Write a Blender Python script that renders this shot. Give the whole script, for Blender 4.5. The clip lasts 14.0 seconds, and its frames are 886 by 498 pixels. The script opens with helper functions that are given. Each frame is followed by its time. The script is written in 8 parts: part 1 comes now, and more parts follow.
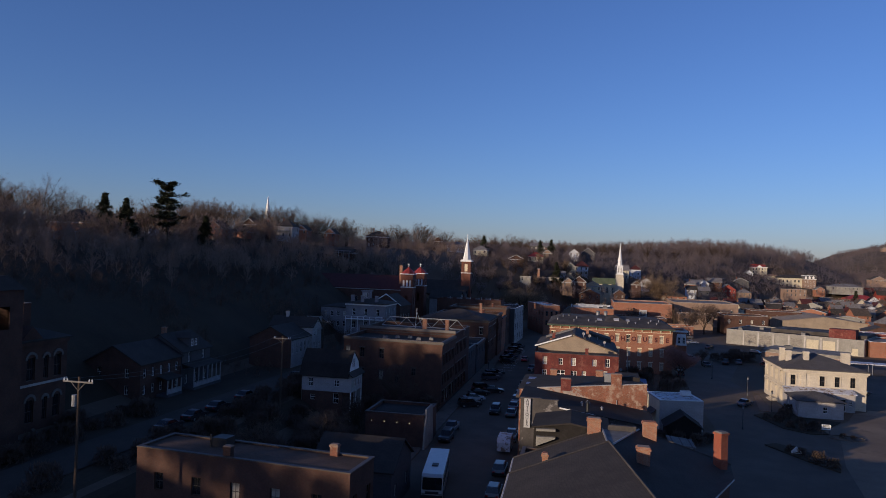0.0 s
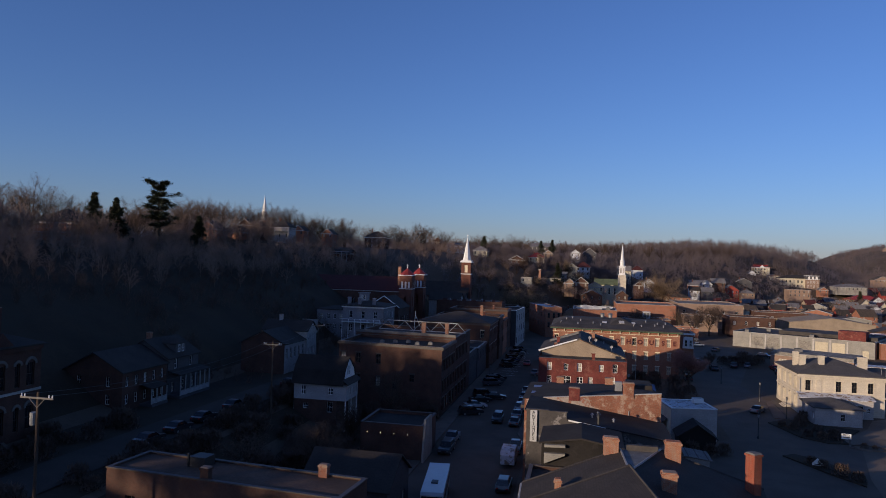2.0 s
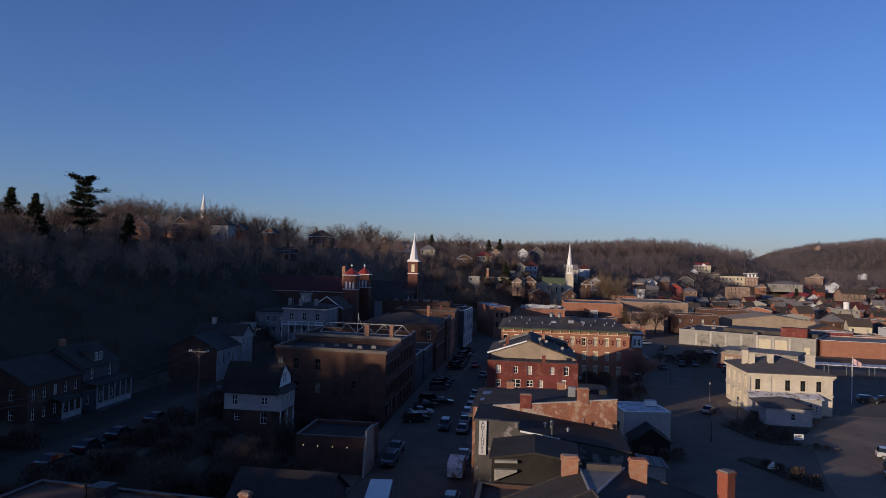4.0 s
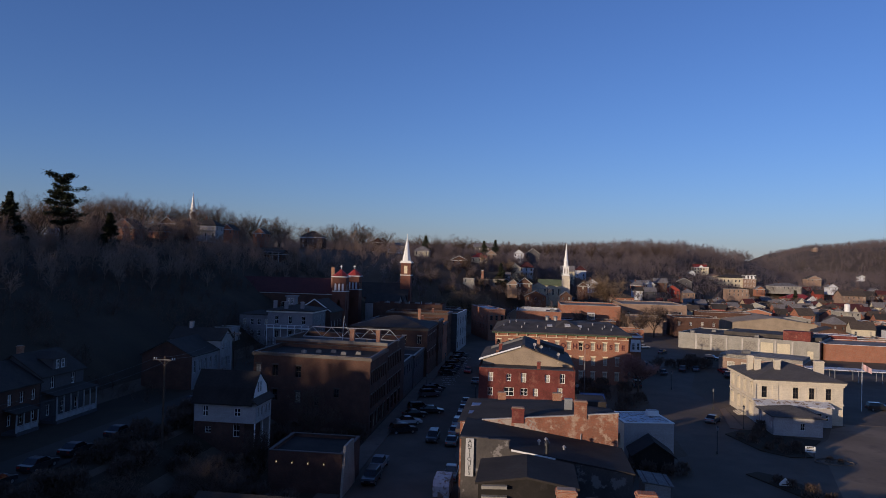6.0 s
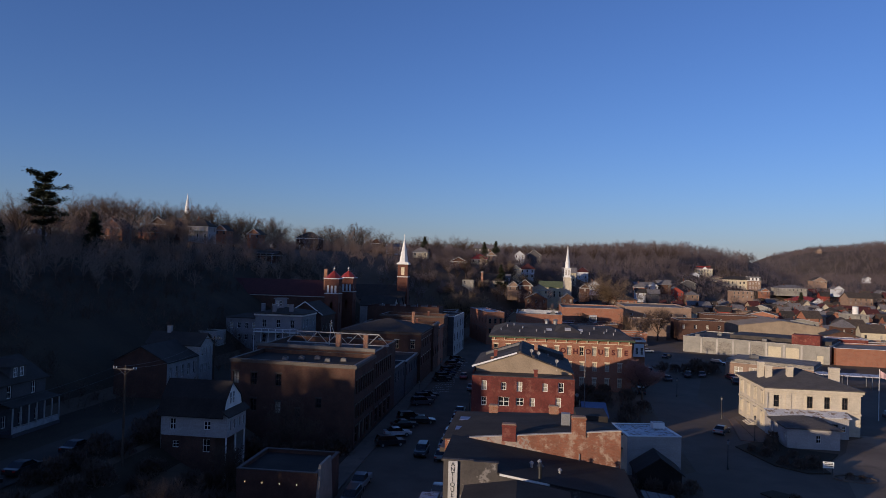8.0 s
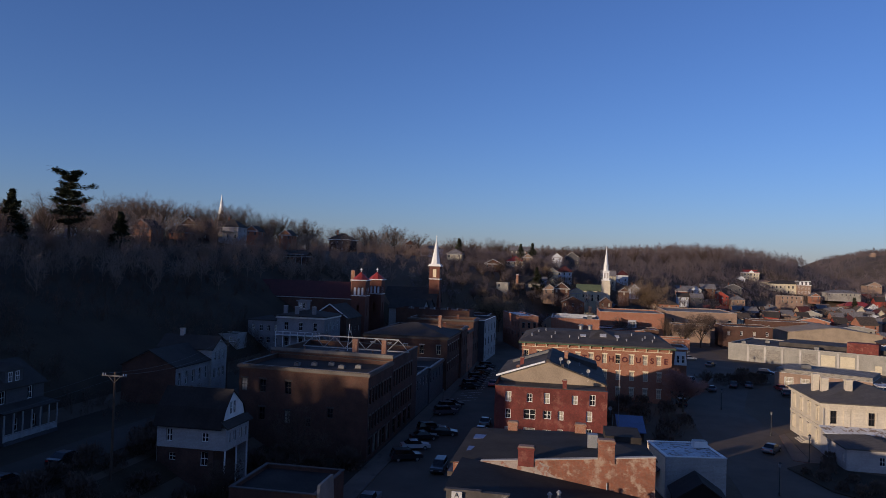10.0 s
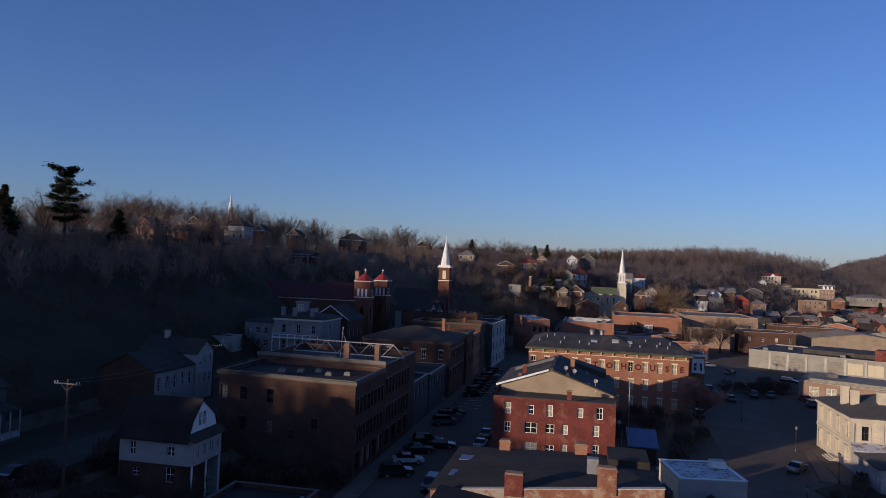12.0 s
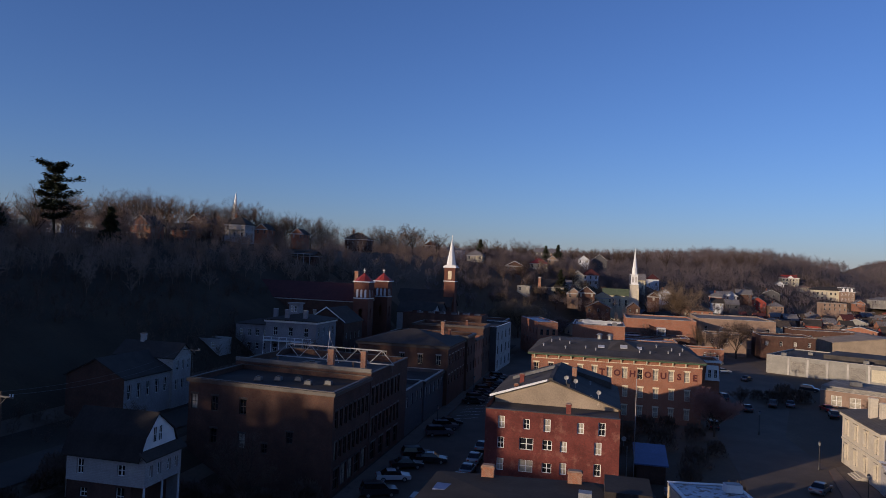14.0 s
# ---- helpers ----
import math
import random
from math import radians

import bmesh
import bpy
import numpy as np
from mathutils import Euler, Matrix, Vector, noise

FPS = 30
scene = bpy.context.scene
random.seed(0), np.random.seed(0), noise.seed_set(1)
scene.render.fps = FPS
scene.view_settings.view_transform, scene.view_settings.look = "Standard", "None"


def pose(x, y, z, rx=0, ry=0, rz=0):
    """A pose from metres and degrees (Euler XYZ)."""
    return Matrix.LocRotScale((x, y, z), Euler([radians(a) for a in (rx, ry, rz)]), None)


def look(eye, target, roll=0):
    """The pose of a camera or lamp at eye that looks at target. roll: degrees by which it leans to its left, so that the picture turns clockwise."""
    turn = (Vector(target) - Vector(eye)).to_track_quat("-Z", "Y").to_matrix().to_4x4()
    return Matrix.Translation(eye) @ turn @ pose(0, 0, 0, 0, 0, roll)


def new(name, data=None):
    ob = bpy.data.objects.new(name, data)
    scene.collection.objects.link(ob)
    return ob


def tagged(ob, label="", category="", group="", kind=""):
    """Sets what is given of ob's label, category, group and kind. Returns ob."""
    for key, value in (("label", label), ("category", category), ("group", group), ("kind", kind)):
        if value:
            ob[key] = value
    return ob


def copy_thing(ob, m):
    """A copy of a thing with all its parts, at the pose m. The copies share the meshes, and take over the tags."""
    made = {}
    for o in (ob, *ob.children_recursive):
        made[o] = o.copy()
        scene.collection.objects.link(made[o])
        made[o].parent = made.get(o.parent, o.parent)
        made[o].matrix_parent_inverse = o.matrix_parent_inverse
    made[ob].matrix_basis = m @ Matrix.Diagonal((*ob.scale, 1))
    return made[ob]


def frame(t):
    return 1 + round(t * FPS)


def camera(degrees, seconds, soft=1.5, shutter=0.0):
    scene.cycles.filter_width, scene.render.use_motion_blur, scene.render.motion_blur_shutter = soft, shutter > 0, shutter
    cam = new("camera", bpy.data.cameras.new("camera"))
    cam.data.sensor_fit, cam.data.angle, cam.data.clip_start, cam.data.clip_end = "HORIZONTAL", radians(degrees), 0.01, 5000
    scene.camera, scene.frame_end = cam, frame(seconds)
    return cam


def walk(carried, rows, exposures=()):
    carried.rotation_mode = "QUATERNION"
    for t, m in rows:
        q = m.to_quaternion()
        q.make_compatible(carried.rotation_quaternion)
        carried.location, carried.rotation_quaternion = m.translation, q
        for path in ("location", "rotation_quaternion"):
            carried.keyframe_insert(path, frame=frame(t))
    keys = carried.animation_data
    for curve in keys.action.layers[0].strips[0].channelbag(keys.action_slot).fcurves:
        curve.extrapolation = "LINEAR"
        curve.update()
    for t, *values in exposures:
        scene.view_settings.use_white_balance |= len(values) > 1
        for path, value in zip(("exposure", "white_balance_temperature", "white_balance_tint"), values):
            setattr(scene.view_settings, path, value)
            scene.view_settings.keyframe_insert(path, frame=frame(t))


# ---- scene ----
cam = camera(65.0, 14.0, soft=0.4)
PATH = [
    (0, (3.232, -1.245, 28.732), (2.565, 0.64, 28.763), 1.9),
    (0.5, (2.748, 0.182, 28.744), (2.079, 2.067, 28.777), 1.9),
    (1, (2.207, 1.659, 28.771), (1.535, 3.542, 28.803), 1.9),
    (1.5, (1.661, 3.094, 28.782), (0.989, 4.977, 28.815), 1.9),
    (2, (1.172, 4.556, 28.798), (0.506, 6.442, 28.831), 1.8),
    (2.5, (0.701, 6.106, 28.819), (0.103, 8.014, 28.853), 1.7),
    (3, (0.238, 7.729, 28.771), (-0.316, 9.65, 28.804), 1.6),
    (5.5, (-0.831, 16.844, 28.594), (-1.345, 18.776, 28.634), 1.6),
    (6, (-0.991, 18.726, 28.562), (-1.505, 20.659, 28.603), 1.6),
    (6.5, (-1.124, 20.659, 28.546), (-1.64, 22.591, 28.588), 1.6),
    (7, (-1.162, 22.639, 28.523), (-1.68, 24.57, 28.566), 1.5),
    (7.5, (-1.159, 24.647, 28.483), (-1.679, 26.577, 28.528), 1.6),
    (8, (-1.072, 26.629, 28.446), (-1.593, 28.56, 28.492), 1.6),
    (8.5, (-0.96, 28.7, 28.395), (-1.501, 30.625, 28.441), 1.7),
    (9, (-0.813, 30.852, 28.365), (-1.425, 32.756, 28.412), 1.7),
    (11.5, (-0.278, 41.468, 28.129), (-0.925, 43.36, 28.182), 2.0),
    (12, (-0.141, 43.615, 28.097), (-0.818, 45.497, 28.151), 2.2),
    (12.5, (0.009, 45.802, 28.068), (-0.671, 47.683, 28.123), 2.3),
    (13, (0.056, 47.977, 28.093), (-0.63, 49.855, 28.148), 2.3),
    (13.5, (0.103, 50.216, 28.181), (-0.593, 52.09, 28.235), 2.4),
    (14, (0.143, 52.4, 28.228), (-0.571, 54.267, 28.281), 2.4),
]
walk(cam, [(t, look(eye, target, roll)) for t, eye, target, roll in PATH])

# ---- light ----
TURN = 8.0
STREET = Matrix.Rotation(radians(TURN), 4, "Z")
SUN_FROM, SUN_HEIGHT = 41.0, 8.8  # degrees off the street's line, degrees above the horizon
sun_way = STREET.to_3x3() @ Vector((
    math.sin(radians(SUN_FROM)) * math.cos(radians(SUN_HEIGHT)),
    math.cos(radians(SUN_FROM)) * math.cos(radians(SUN_HEIGHT)), -math.sin(radians(SUN_HEIGHT))))
sun_data = bpy.data.lights.new("sun", "SUN")
sun_data.energy, sun_data.angle, sun_data.color = 4.0, radians(0.6), (1.0, 0.8, 0.6)
sun = new("sun", sun_data)
sun.matrix_world = sun_way.to_track_quat("-Z", "Y").to_matrix().to_4x4()
world = bpy.data.worlds.new("sky")
scene.world = world
world.use_nodes = True
wn = world.node_tree.nodes
sky = wn.new("ShaderNodeTexSky")
sky.sky_type, sky.sun_disc = "NISHITA", False
sky.sun_elevation, sky.sun_rotation = radians(SUN_HEIGHT), math.atan2(-sun_way.x, -sun_way.y)
sky.air_density, sky.dust_density, sky.ozone_density = 1.0, 0.4, 5.0
sky_tint = wn.new("ShaderNodeMix")
sky_tint.data_type, sky_tint.blend_type = "RGBA", "MULTIPLY"
sky_tint.inputs[0].default_value, sky_tint.inputs[7].default_value = 1.0, (1.15, 0.93, 1.14, 1.0)
world.node_tree.links.new(sky.outputs[0], sky_tint.inputs[6])
world.node_tree.links.new(sky_tint.outputs[2], wn["Background"].inputs[0])
wn["Background"].inputs[1].default_value = 0.132
scene.view_settings.exposure = 0.0


# ---- materials ----
def nodes_of(name):
    m = bpy.data.materials.new(name)
    m.use_nodes = True
    return m, m.node_tree.nodes, m.node_tree.links, m.node_tree.nodes["Principled BSDF"]


def mixed(n, l, kind, a, b, fac):
    x = n.new("ShaderNodeMix")
    x.data_type, x.blend_type = "RGBA", kind
    for slot, value in ((0, fac), (6, a), (7, b)):
        if isinstance(value, bpy.types.NodeSocket):
            l.new(value, x.inputs[slot])
        else:
            x.inputs[slot].default_value = value
    return x.outputs[2]


def noise_of(n, l, vec, scale, detail=4.0, rough=0.6):
    t = n.new("ShaderNodeTexNoise")
    t.inputs["Scale"].default_value, t.inputs["Detail"].default_value, t.inputs["Roughness"].default_value = scale, detail, rough
    l.new(vec, t.inputs["Vector"])
    return t.outputs["Fac"]


def ramp_of(n, l, fac, lo, hi, a=(0, 0, 0, 1), b=(1, 1, 1, 1)):
    r = n.new("ShaderNodeValToRGB")
    r.color_ramp.elements[0].position, r.color_ramp.elements[1].position = lo, hi
    r.color_ramp.elements[0].color, r.color_ramp.elements[1].color = a, b
    l.new(fac, r.inputs[0])
    return r.outputs[0]


def rgb(c):
    return (c[0], c[1], c[2], 1.0)


def surface(name, colour, rough=0.8, vary=0.35, big=0.35, small=6.0, stain=None, stain_at=(0.5, 0.72), bump=0.15, metal=0.0, per_thing=0.0):
    """A surface with broad and fine variation, an optional stain colour, and fine relief."""
    m, n, l, p = nodes_of(name)
    vec = n.new("ShaderNodeTexCoord").outputs["Object"]
    wide, fine = noise_of(n, l, vec, big, 5.0), noise_of(n, l, vec, small, 6.0, 0.7)
    dark = [c * (1 - vary) for c in colour]
    light = [min(1.0, c * (1 + vary)) for c in colour]
    c = ramp_of(n, l, wide, 0.3, 0.7, rgb(dark), rgb(light))
    c = mixed(n, l, "OVERLAY", c, ramp_of(n, l, fine, 0.25, 0.75, (0.3, 0.3, 0.3, 1), (0.7, 0.7, 0.7, 1)), 0.6)
    if stain:
        s = noise_of(n, l, vec, big * 2.3, 8.0, 0.65)
        c = mixed(n, l, "MIX", c, rgb(stain), ramp_of(n, l, s, *stain_at))
    if per_thing:
        info = n.new("ShaderNodeObjectInfo")
        c = mixed(n, l, "MULTIPLY", c, ramp_of(n, l, info.outputs["Random"], 0.0, 1.0, (1 - per_thing,) * 3 + (1,), (1, 1, 1, 1)), 1.0)
    l.new(c, p.inputs["Base Color"])
    p.inputs["Roughness"].default_value, p.inputs["Metallic"].default_value = rough, metal
    if rough >= 0.85:
        p.inputs["Specular IOR Level"].default_value = 0.3
    if bump:
        b = n.new("ShaderNodeBump")
        b.inputs["Strength"].default_value, b.inputs["Distance"].default_value = bump, 0.03
        l.new(fine, b.inputs["Height"])
        l.new(b.outputs[0], p.inputs["Normal"])
    return m


def along_wall(n, l):
    """Object coordinates unrolled along upright walls: (x + y, z, 0)."""
    co = n.new("ShaderNodeTexCoord").outputs["Object"]
    sp, add, cb = n.new("ShaderNodeSeparateXYZ"), n.new("ShaderNodeMath"), n.new("ShaderNodeCombineXYZ")
    l.new(co, sp.inputs[0])
    l.new(sp.outputs[0], add.inputs[0]), l.new(sp.outputs[1], add.inputs[1])
    l.new(add.outputs[0], cb.inputs[0]), l.new(sp.outputs[2], cb.inputs[1])
    return co, cb.outputs[0]


def brick(name, a, b, mortar, width=0.22, row=0.075, rough=0.85, patch=None, patch_at=(0.52, 0.66), streak=0.35, offset=0.5, joint=0.01, bump=0.4):
    m, n, l, p = nodes_of(name)
    co, flat = along_wall(n, l)
    t = n.new("ShaderNodeTexBrick")
    t.offset = offset
    for k, v in (("Scale", 1.0), ("Mortar Size", joint), ("Mortar Smooth", 0.2), ("Brick Width", width), ("Row Height", row), ("Bias", 0.0)):
        t.inputs[k].default_value = v
    t.inputs["Color1"].default_value, t.inputs["Color2"].default_value, t.inputs["Mortar"].default_value = rgb(a), rgb(b), rgb(mortar)
    l.new(flat, t.inputs["Vector"])
    wide, fine = noise_of(n, l, co, 0.45, 6.0, 0.65), noise_of(n, l, co, 5.0, 6.0, 0.7)
    c = mixed(n, l, "MULTIPLY", t.outputs["Color"], ramp_of(n, l, wide, 0.25, 0.75, (1 - streak,) * 3 + (1,), (1, 1, 1, 1)), 1.0)
    c = mixed(n, l, "OVERLAY", c, ramp_of(n, l, fine, 0.2, 0.8, (0.32, 0.32, 0.32, 1), (0.68, 0.68, 0.68, 1)), 0.7)
    if patch:
        s = noise_of(n, l, co, 0.6, 9.0, 0.7)
        c = mixed(n, l, "MIX", c, rgb(patch), ramp_of(n, l, s, *patch_at))
    l.new(c, p.inputs["Base Color"])
    p.inputs["Roughness"].default_value, p.inputs["Specular IOR Level"].default_value = rough, 0.3
    bp = n.new("ShaderNodeBump")
    bp.inputs["Strength"].default_value, bp.inputs["Distance"].default_value = bump, 0.02
    l.new(t.outputs["Fac"], bp.inputs["Height"])
    bp.invert = True
    l.new(bp.outputs[0], p.inputs["Normal"])
    return m


RED = brick("red_painted_brick", (0.26, 0.058, 0.044), (0.21, 0.048, 0.038), (0.18, 0.06, 0.05), patch=(0.30, 0.135, 0.10), patch_at=(0.54, 0.72), streak=0.65)
ORANGE = brick("orange_brick", (0.40, 0.15, 0.085), (0.32, 0.115, 0.065), (0.33, 0.2, 0.14), streak=0.3)
TOWERBRICK = brick("dark_red_brick", (0.21, 0.072, 0.045), (0.17, 0.058, 0.038), (0.15, 0.08, 0.06), streak=0.35)
DEEP = brick("brown_brick", (0.135, 0.06, 0.04), (0.11, 0.05, 0.034), (0.11, 0.072, 0.055), streak=0.5)
WORN = brick("worn_brick", (0.36, 0.118, 0.062), (0.27, 0.088, 0.048), (0.28, 0.18, 0.13), patch=(0.36, 0.255, 0.185), patch_at=(0.5, 0.58), streak=0.5)
TAN = brick("tan_brick", (0.37, 0.24, 0.17), (0.31, 0.195, 0.138), (0.28, 0.21, 0.16), streak=0.35)
CHIMNEY = brick("chimney_brick", (0.42, 0.15, 0.075), (0.33, 0.11, 0.055), (0.36, 0.26, 0.19), streak=0.3, joint=0.014)
FLUE = brick("red_chimney_brick", (0.34, 0.078, 0.042), (0.28, 0.062, 0.036), (0.3, 0.14, 0.09), streak=0.3)
STONE = brick("limestone", (0.64, 0.56, 0.44), (0.59, 0.515, 0.40), (0.5, 0.43, 0.34), width=0.9, row=0.38, streak=0.25, joint=0.012, bump=0.25)
ROUGHSTONE = brick("rubble_stone", (0.32, 0.285, 0.24), (0.18, 0.16, 0.135), (0.36, 0.33, 0.28), width=0.45, row=0.24, streak=0.4, joint=0.03)
WHITEWALL = brick("white_boards", (0.62, 0.63, 0.66), (0.60, 0.61, 0.64), (0.42, 0.43, 0.46), width=4.0, row=0.16, streak=0.2, joint=0.008)
YELLOWWALL = brick("cream_boards", (0.60, 0.52, 0.37), (0.56, 0.49, 0.35), (0.42, 0.36, 0.26), width=4.0, row=0.16, streak=0.2, joint=0.008)
# darker copy of the white boards, for white walls that lie in shade
SHADEWHITE = brick("shaded_white_boards", (0.47, 0.435, 0.41), (0.44, 0.405, 0.385), (0.3, 0.275, 0.26), width=4.0, row=0.16, streak=0.3, joint=0.008)
# still darker white boards: the cupola house's shade put into its colour
DEEPSHADEWHITE = brick("deep_shade_white_boards", (0.29, 0.275, 0.285), (0.27, 0.255, 0.265), (0.19, 0.18, 0.185), width=4.0, row=0.16, streak=0.3, joint=0.008)
# slate grey; on the street row's pale shops its darkness stands for shade
BLUEWALL = brick("shade_dark_slate_boards", (0.108, 0.10, 0.102), (0.094, 0.088, 0.09), (0.064, 0.06, 0.062), width=4.0, row=0.16, streak=0.2, joint=0.008)
REDBOARD = brick("barn_red_boards", (0.34, 0.06, 0.045), (0.30, 0.055, 0.04), (0.2, 0.04, 0.03), width=4.0, row=0.2, streak=0.3, joint=0.01)
SHINGLE = brick("grey_shingles", (0.068, 0.056, 0.047), (0.056, 0.046, 0.039), (0.05, 0.042, 0.036), width=0.33, row=0.05, streak=0.45, joint=0.005, bump=0.2)
GREYSHINGLE = brick("mid_grey_shingles", (0.125, 0.112, 0.105), (0.105, 0.095, 0.09), (0.075, 0.068, 0.064), width=0.33, row=0.14, streak=0.35, joint=0.012)
# grey shingles lightened to carry the haze over the far town
HAZESHINGLE = brick("haze_pale_grey_shingles", (0.25, 0.232, 0.222), (0.2, 0.186, 0.178), (0.11, 0.085, 0.083), width=0.33, row=0.14, streak=0.35, joint=0.012)
BROWNSHINGLE = brick("brown_shingles", (0.12, 0.088, 0.066), (0.09, 0.068, 0.052), (0.05, 0.04, 0.033), width=0.33, row=0.14, streak=0.35, joint=0.012)
GREENROOF = brick("green_shingles", (0.16, 0.19, 0.10), (0.13, 0.16, 0.085), (0.08, 0.095, 0.055), width=0.33, row=0.14, streak=0.3, joint=0.012)
DARKREDROOF = brick("dark_red_slates", (0.11, 0.03, 0.028), (0.09, 0.026, 0.024), (0.05, 0.017, 0.016), width=0.33, row=0.2, streak=0.3, joint=0.014)
REDROOF = brick("red_metal_roof", (0.36, 0.05, 0.04), (0.33, 0.045, 0.035), (0.22, 0.035, 0.03), width=0.5, row=6.0, streak=0.3, joint=0.02, rough=0.5)
TAR = surface("tar_roof", (0.06, 0.052, 0.047), 0.85, 0.4, 0.25, 4.0, stain=(0.085, 0.074, 0.064), stain_at=(0.55, 0.75))
BLACKTAR = surface("black_tar_roof", (0.03, 0.025, 0.022), 0.9, 0.4, 0.25, 4.0, stain=(0.034, 0.031, 0.029), stain_at=(0.56, 0.75))
# gravel, its grey raised to suggest haze on distant roofs
GRAVELROOF = surface("gravel_roof", (0.2, 0.178, 0.157), 0.9, 0.3, 0.3, 12.0, stain=(0.1, 0.088, 0.078), stain_at=(0.5, 0.75))
MEMBRANE = surface("white_membrane_roof", (0.5, 0.51, 0.54), 0.6, 0.15, 0.5, 3.0, stain=(0.2, 0.14, 0.1), stain_at=(0.51, 0.58))
STUCCO = surface("stained_stucco", (0.075, 0.066, 0.061), 0.9, 0.4, 0.28, 5.0, stain=(0.22, 0.2, 0.185), stain_at=(0.55, 0.60))
DARKSTUCCO = surface("dark_stucco", (0.02, 0.017, 0.015), 0.9, 0.4, 0.3, 5.0, stain=(0.035, 0.03, 0.027), stain_at=(0.55, 0.68))
PLASTER = surface("patched_plaster", (0.33, 0.27, 0.225), 0.9, 0.2, 0.4, 5.0, stain=(0.27, 0.12, 0.08), stain_at=(0.53, 0.58))
BROWNTAR = surface("brown_tar_roof", (0.095, 0.06, 0.043), 0.9, 0.35, 0.25, 4.0, stain=(0.07, 0.05, 0.04), stain_at=(0.5, 0.75))
TANSTUCCO = surface("tan_stucco", (0.31, 0.24, 0.17), 0.9, 0.2, 0.3, 5.0, stain=(0.5, 0.41, 0.31), stain_at=(0.66, 0.72))
CONCRETE = surface("concrete", (0.40, 0.37, 0.33), 0.85, 0.25, 0.3, 8.0, stain=(0.25, 0.23, 0.2), stain_at=(0.55, 0.75))
GREYBLOCK = brick("painted_block", (0.35, 0.325, 0.28), (0.32, 0.30, 0.26), (0.27, 0.25, 0.215), width=0.4, row=0.2, streak=0.35, joint=0.012)
WHITE = surface("white_paint", (0.72, 0.71, 0.68), 0.55, 0.1, 0.8, 9.0, bump=0.05)
CREAM = surface("cream_paint", (0.68, 0.58, 0.40), 0.6, 0.12, 0.8, 9.0, bump=0.05)
GREENTRIM = surface("dark_green_paint", (0.06, 0.11, 0.055), 0.5, 0.2, 0.8, 9.0, bump=0.05)
DARKTRIM = surface("dark_brown_paint", (0.06, 0.045, 0.038), 0.5, 0.25, 0.8, 9.0, bump=0.05)
DARKRED = surface("dark_red_paint", (0.075, 0.008, 0.008), 0.55, 0.15, 0.8, 9.0, bump=0.0)
BLACK = surface("black_paint", (0.02, 0.02, 0.021), 0.45, 0.2, 0.8, 9.0, bump=0.0)
# white greyed for the shade on the upright sign; roof fittings share it
SIGNWHITE = surface("shade_greyed_white_paint", (0.46, 0.45, 0.44), 0.6, 0.15, 0.8, 9.0, bump=0.05)
# white trim dulled to grey; on the porches this paints their deep shade
DULLWHITE = surface("dulled_white_paint", (0.33, 0.32, 0.31), 0.6, 0.25, 0.8, 9.0, bump=0.05)
STEEL = surface("galvanised_steel", (0.3, 0.3, 0.3), 0.6, 0.2, 1.0, 12.0, metal=0.7, bump=0.05)
RUST = surface("rusty_steel", (0.16, 0.1, 0.075), 0.8, 0.4, 0.8, 9.0, metal=0.2)
DULLMETAL = surface("dull_grey_metal", (0.15, 0.145, 0.14), 0.7, 0.3, 1.0, 12.0, metal=0.2, bump=0.05)
BLUEROOF = surface("blue_metal_roof", (0.1, 0.13, 0.25), 0.45, 0.15, 0.5, 6.0, metal=0.2, bump=0.05)
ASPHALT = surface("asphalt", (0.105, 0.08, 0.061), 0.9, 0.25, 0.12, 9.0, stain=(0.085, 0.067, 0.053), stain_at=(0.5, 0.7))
# about half as bright as the street asphalt
LANE = surface("dark_lane_asphalt", (0.055, 0.043, 0.033), 0.9, 0.25, 0.12, 9.0, stain=(0.045, 0.036, 0.028), stain_at=(0.5, 0.7))
LOT = surface("worn_tan_paving", (0.175, 0.132, 0.096), 0.95, 0.25, 0.09, 6.0, stain=(0.11, 0.085, 0.065), stain_at=(0.55, 0.7))
PAVING = surface("pavement_concrete", (0.135, 0.105, 0.082), 0.9, 0.2, 0.3, 8.0, stain=(0.058, 0.049, 0.042), stain_at=(0.55, 0.75))
BRICKPAVE = brick("brick_paving", (0.25, 0.11, 0.08), (0.2, 0.09, 0.065), (0.18, 0.13, 0.1), streak=0.35)
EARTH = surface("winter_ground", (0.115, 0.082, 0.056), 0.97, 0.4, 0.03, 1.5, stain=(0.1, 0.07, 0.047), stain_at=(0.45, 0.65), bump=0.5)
# soil of the planted beds; on the bank it darkens ground for shade
DARKGROUND = surface("shaded_bank_and_bed_soil", (0.048, 0.033, 0.019), 0.97, 0.4, 0.06, 2.0, stain=(0.046, 0.035, 0.022), stain_at=(0.5, 0.7), bump=0.6)
def wood_twigs(name, colour, big, per_thing=0.0):
    """Fine twigs: light falls on them and filters through them alike."""
    m = surface(name, colour, 0.95, 0.3, big, 1.0, per_thing=per_thing, bump=0.0)
    n, l = m.node_tree.nodes, m.node_tree.links
    p = n["Principled BSDF"]
    t, mix = n.new("ShaderNodeBsdfTranslucent"), n.new("ShaderNodeMixShader")
    l.new(p.inputs["Base Color"].links[0].from_socket, t.inputs["Color"])
    mix.inputs[0].default_value = 0.5
    l.new(p.outputs[0], mix.inputs[1])
    l.new(t.outputs[0], mix.inputs[2])
    l.new(mix.outputs[0], n["Material Output"].inputs["Surface"])
    return m


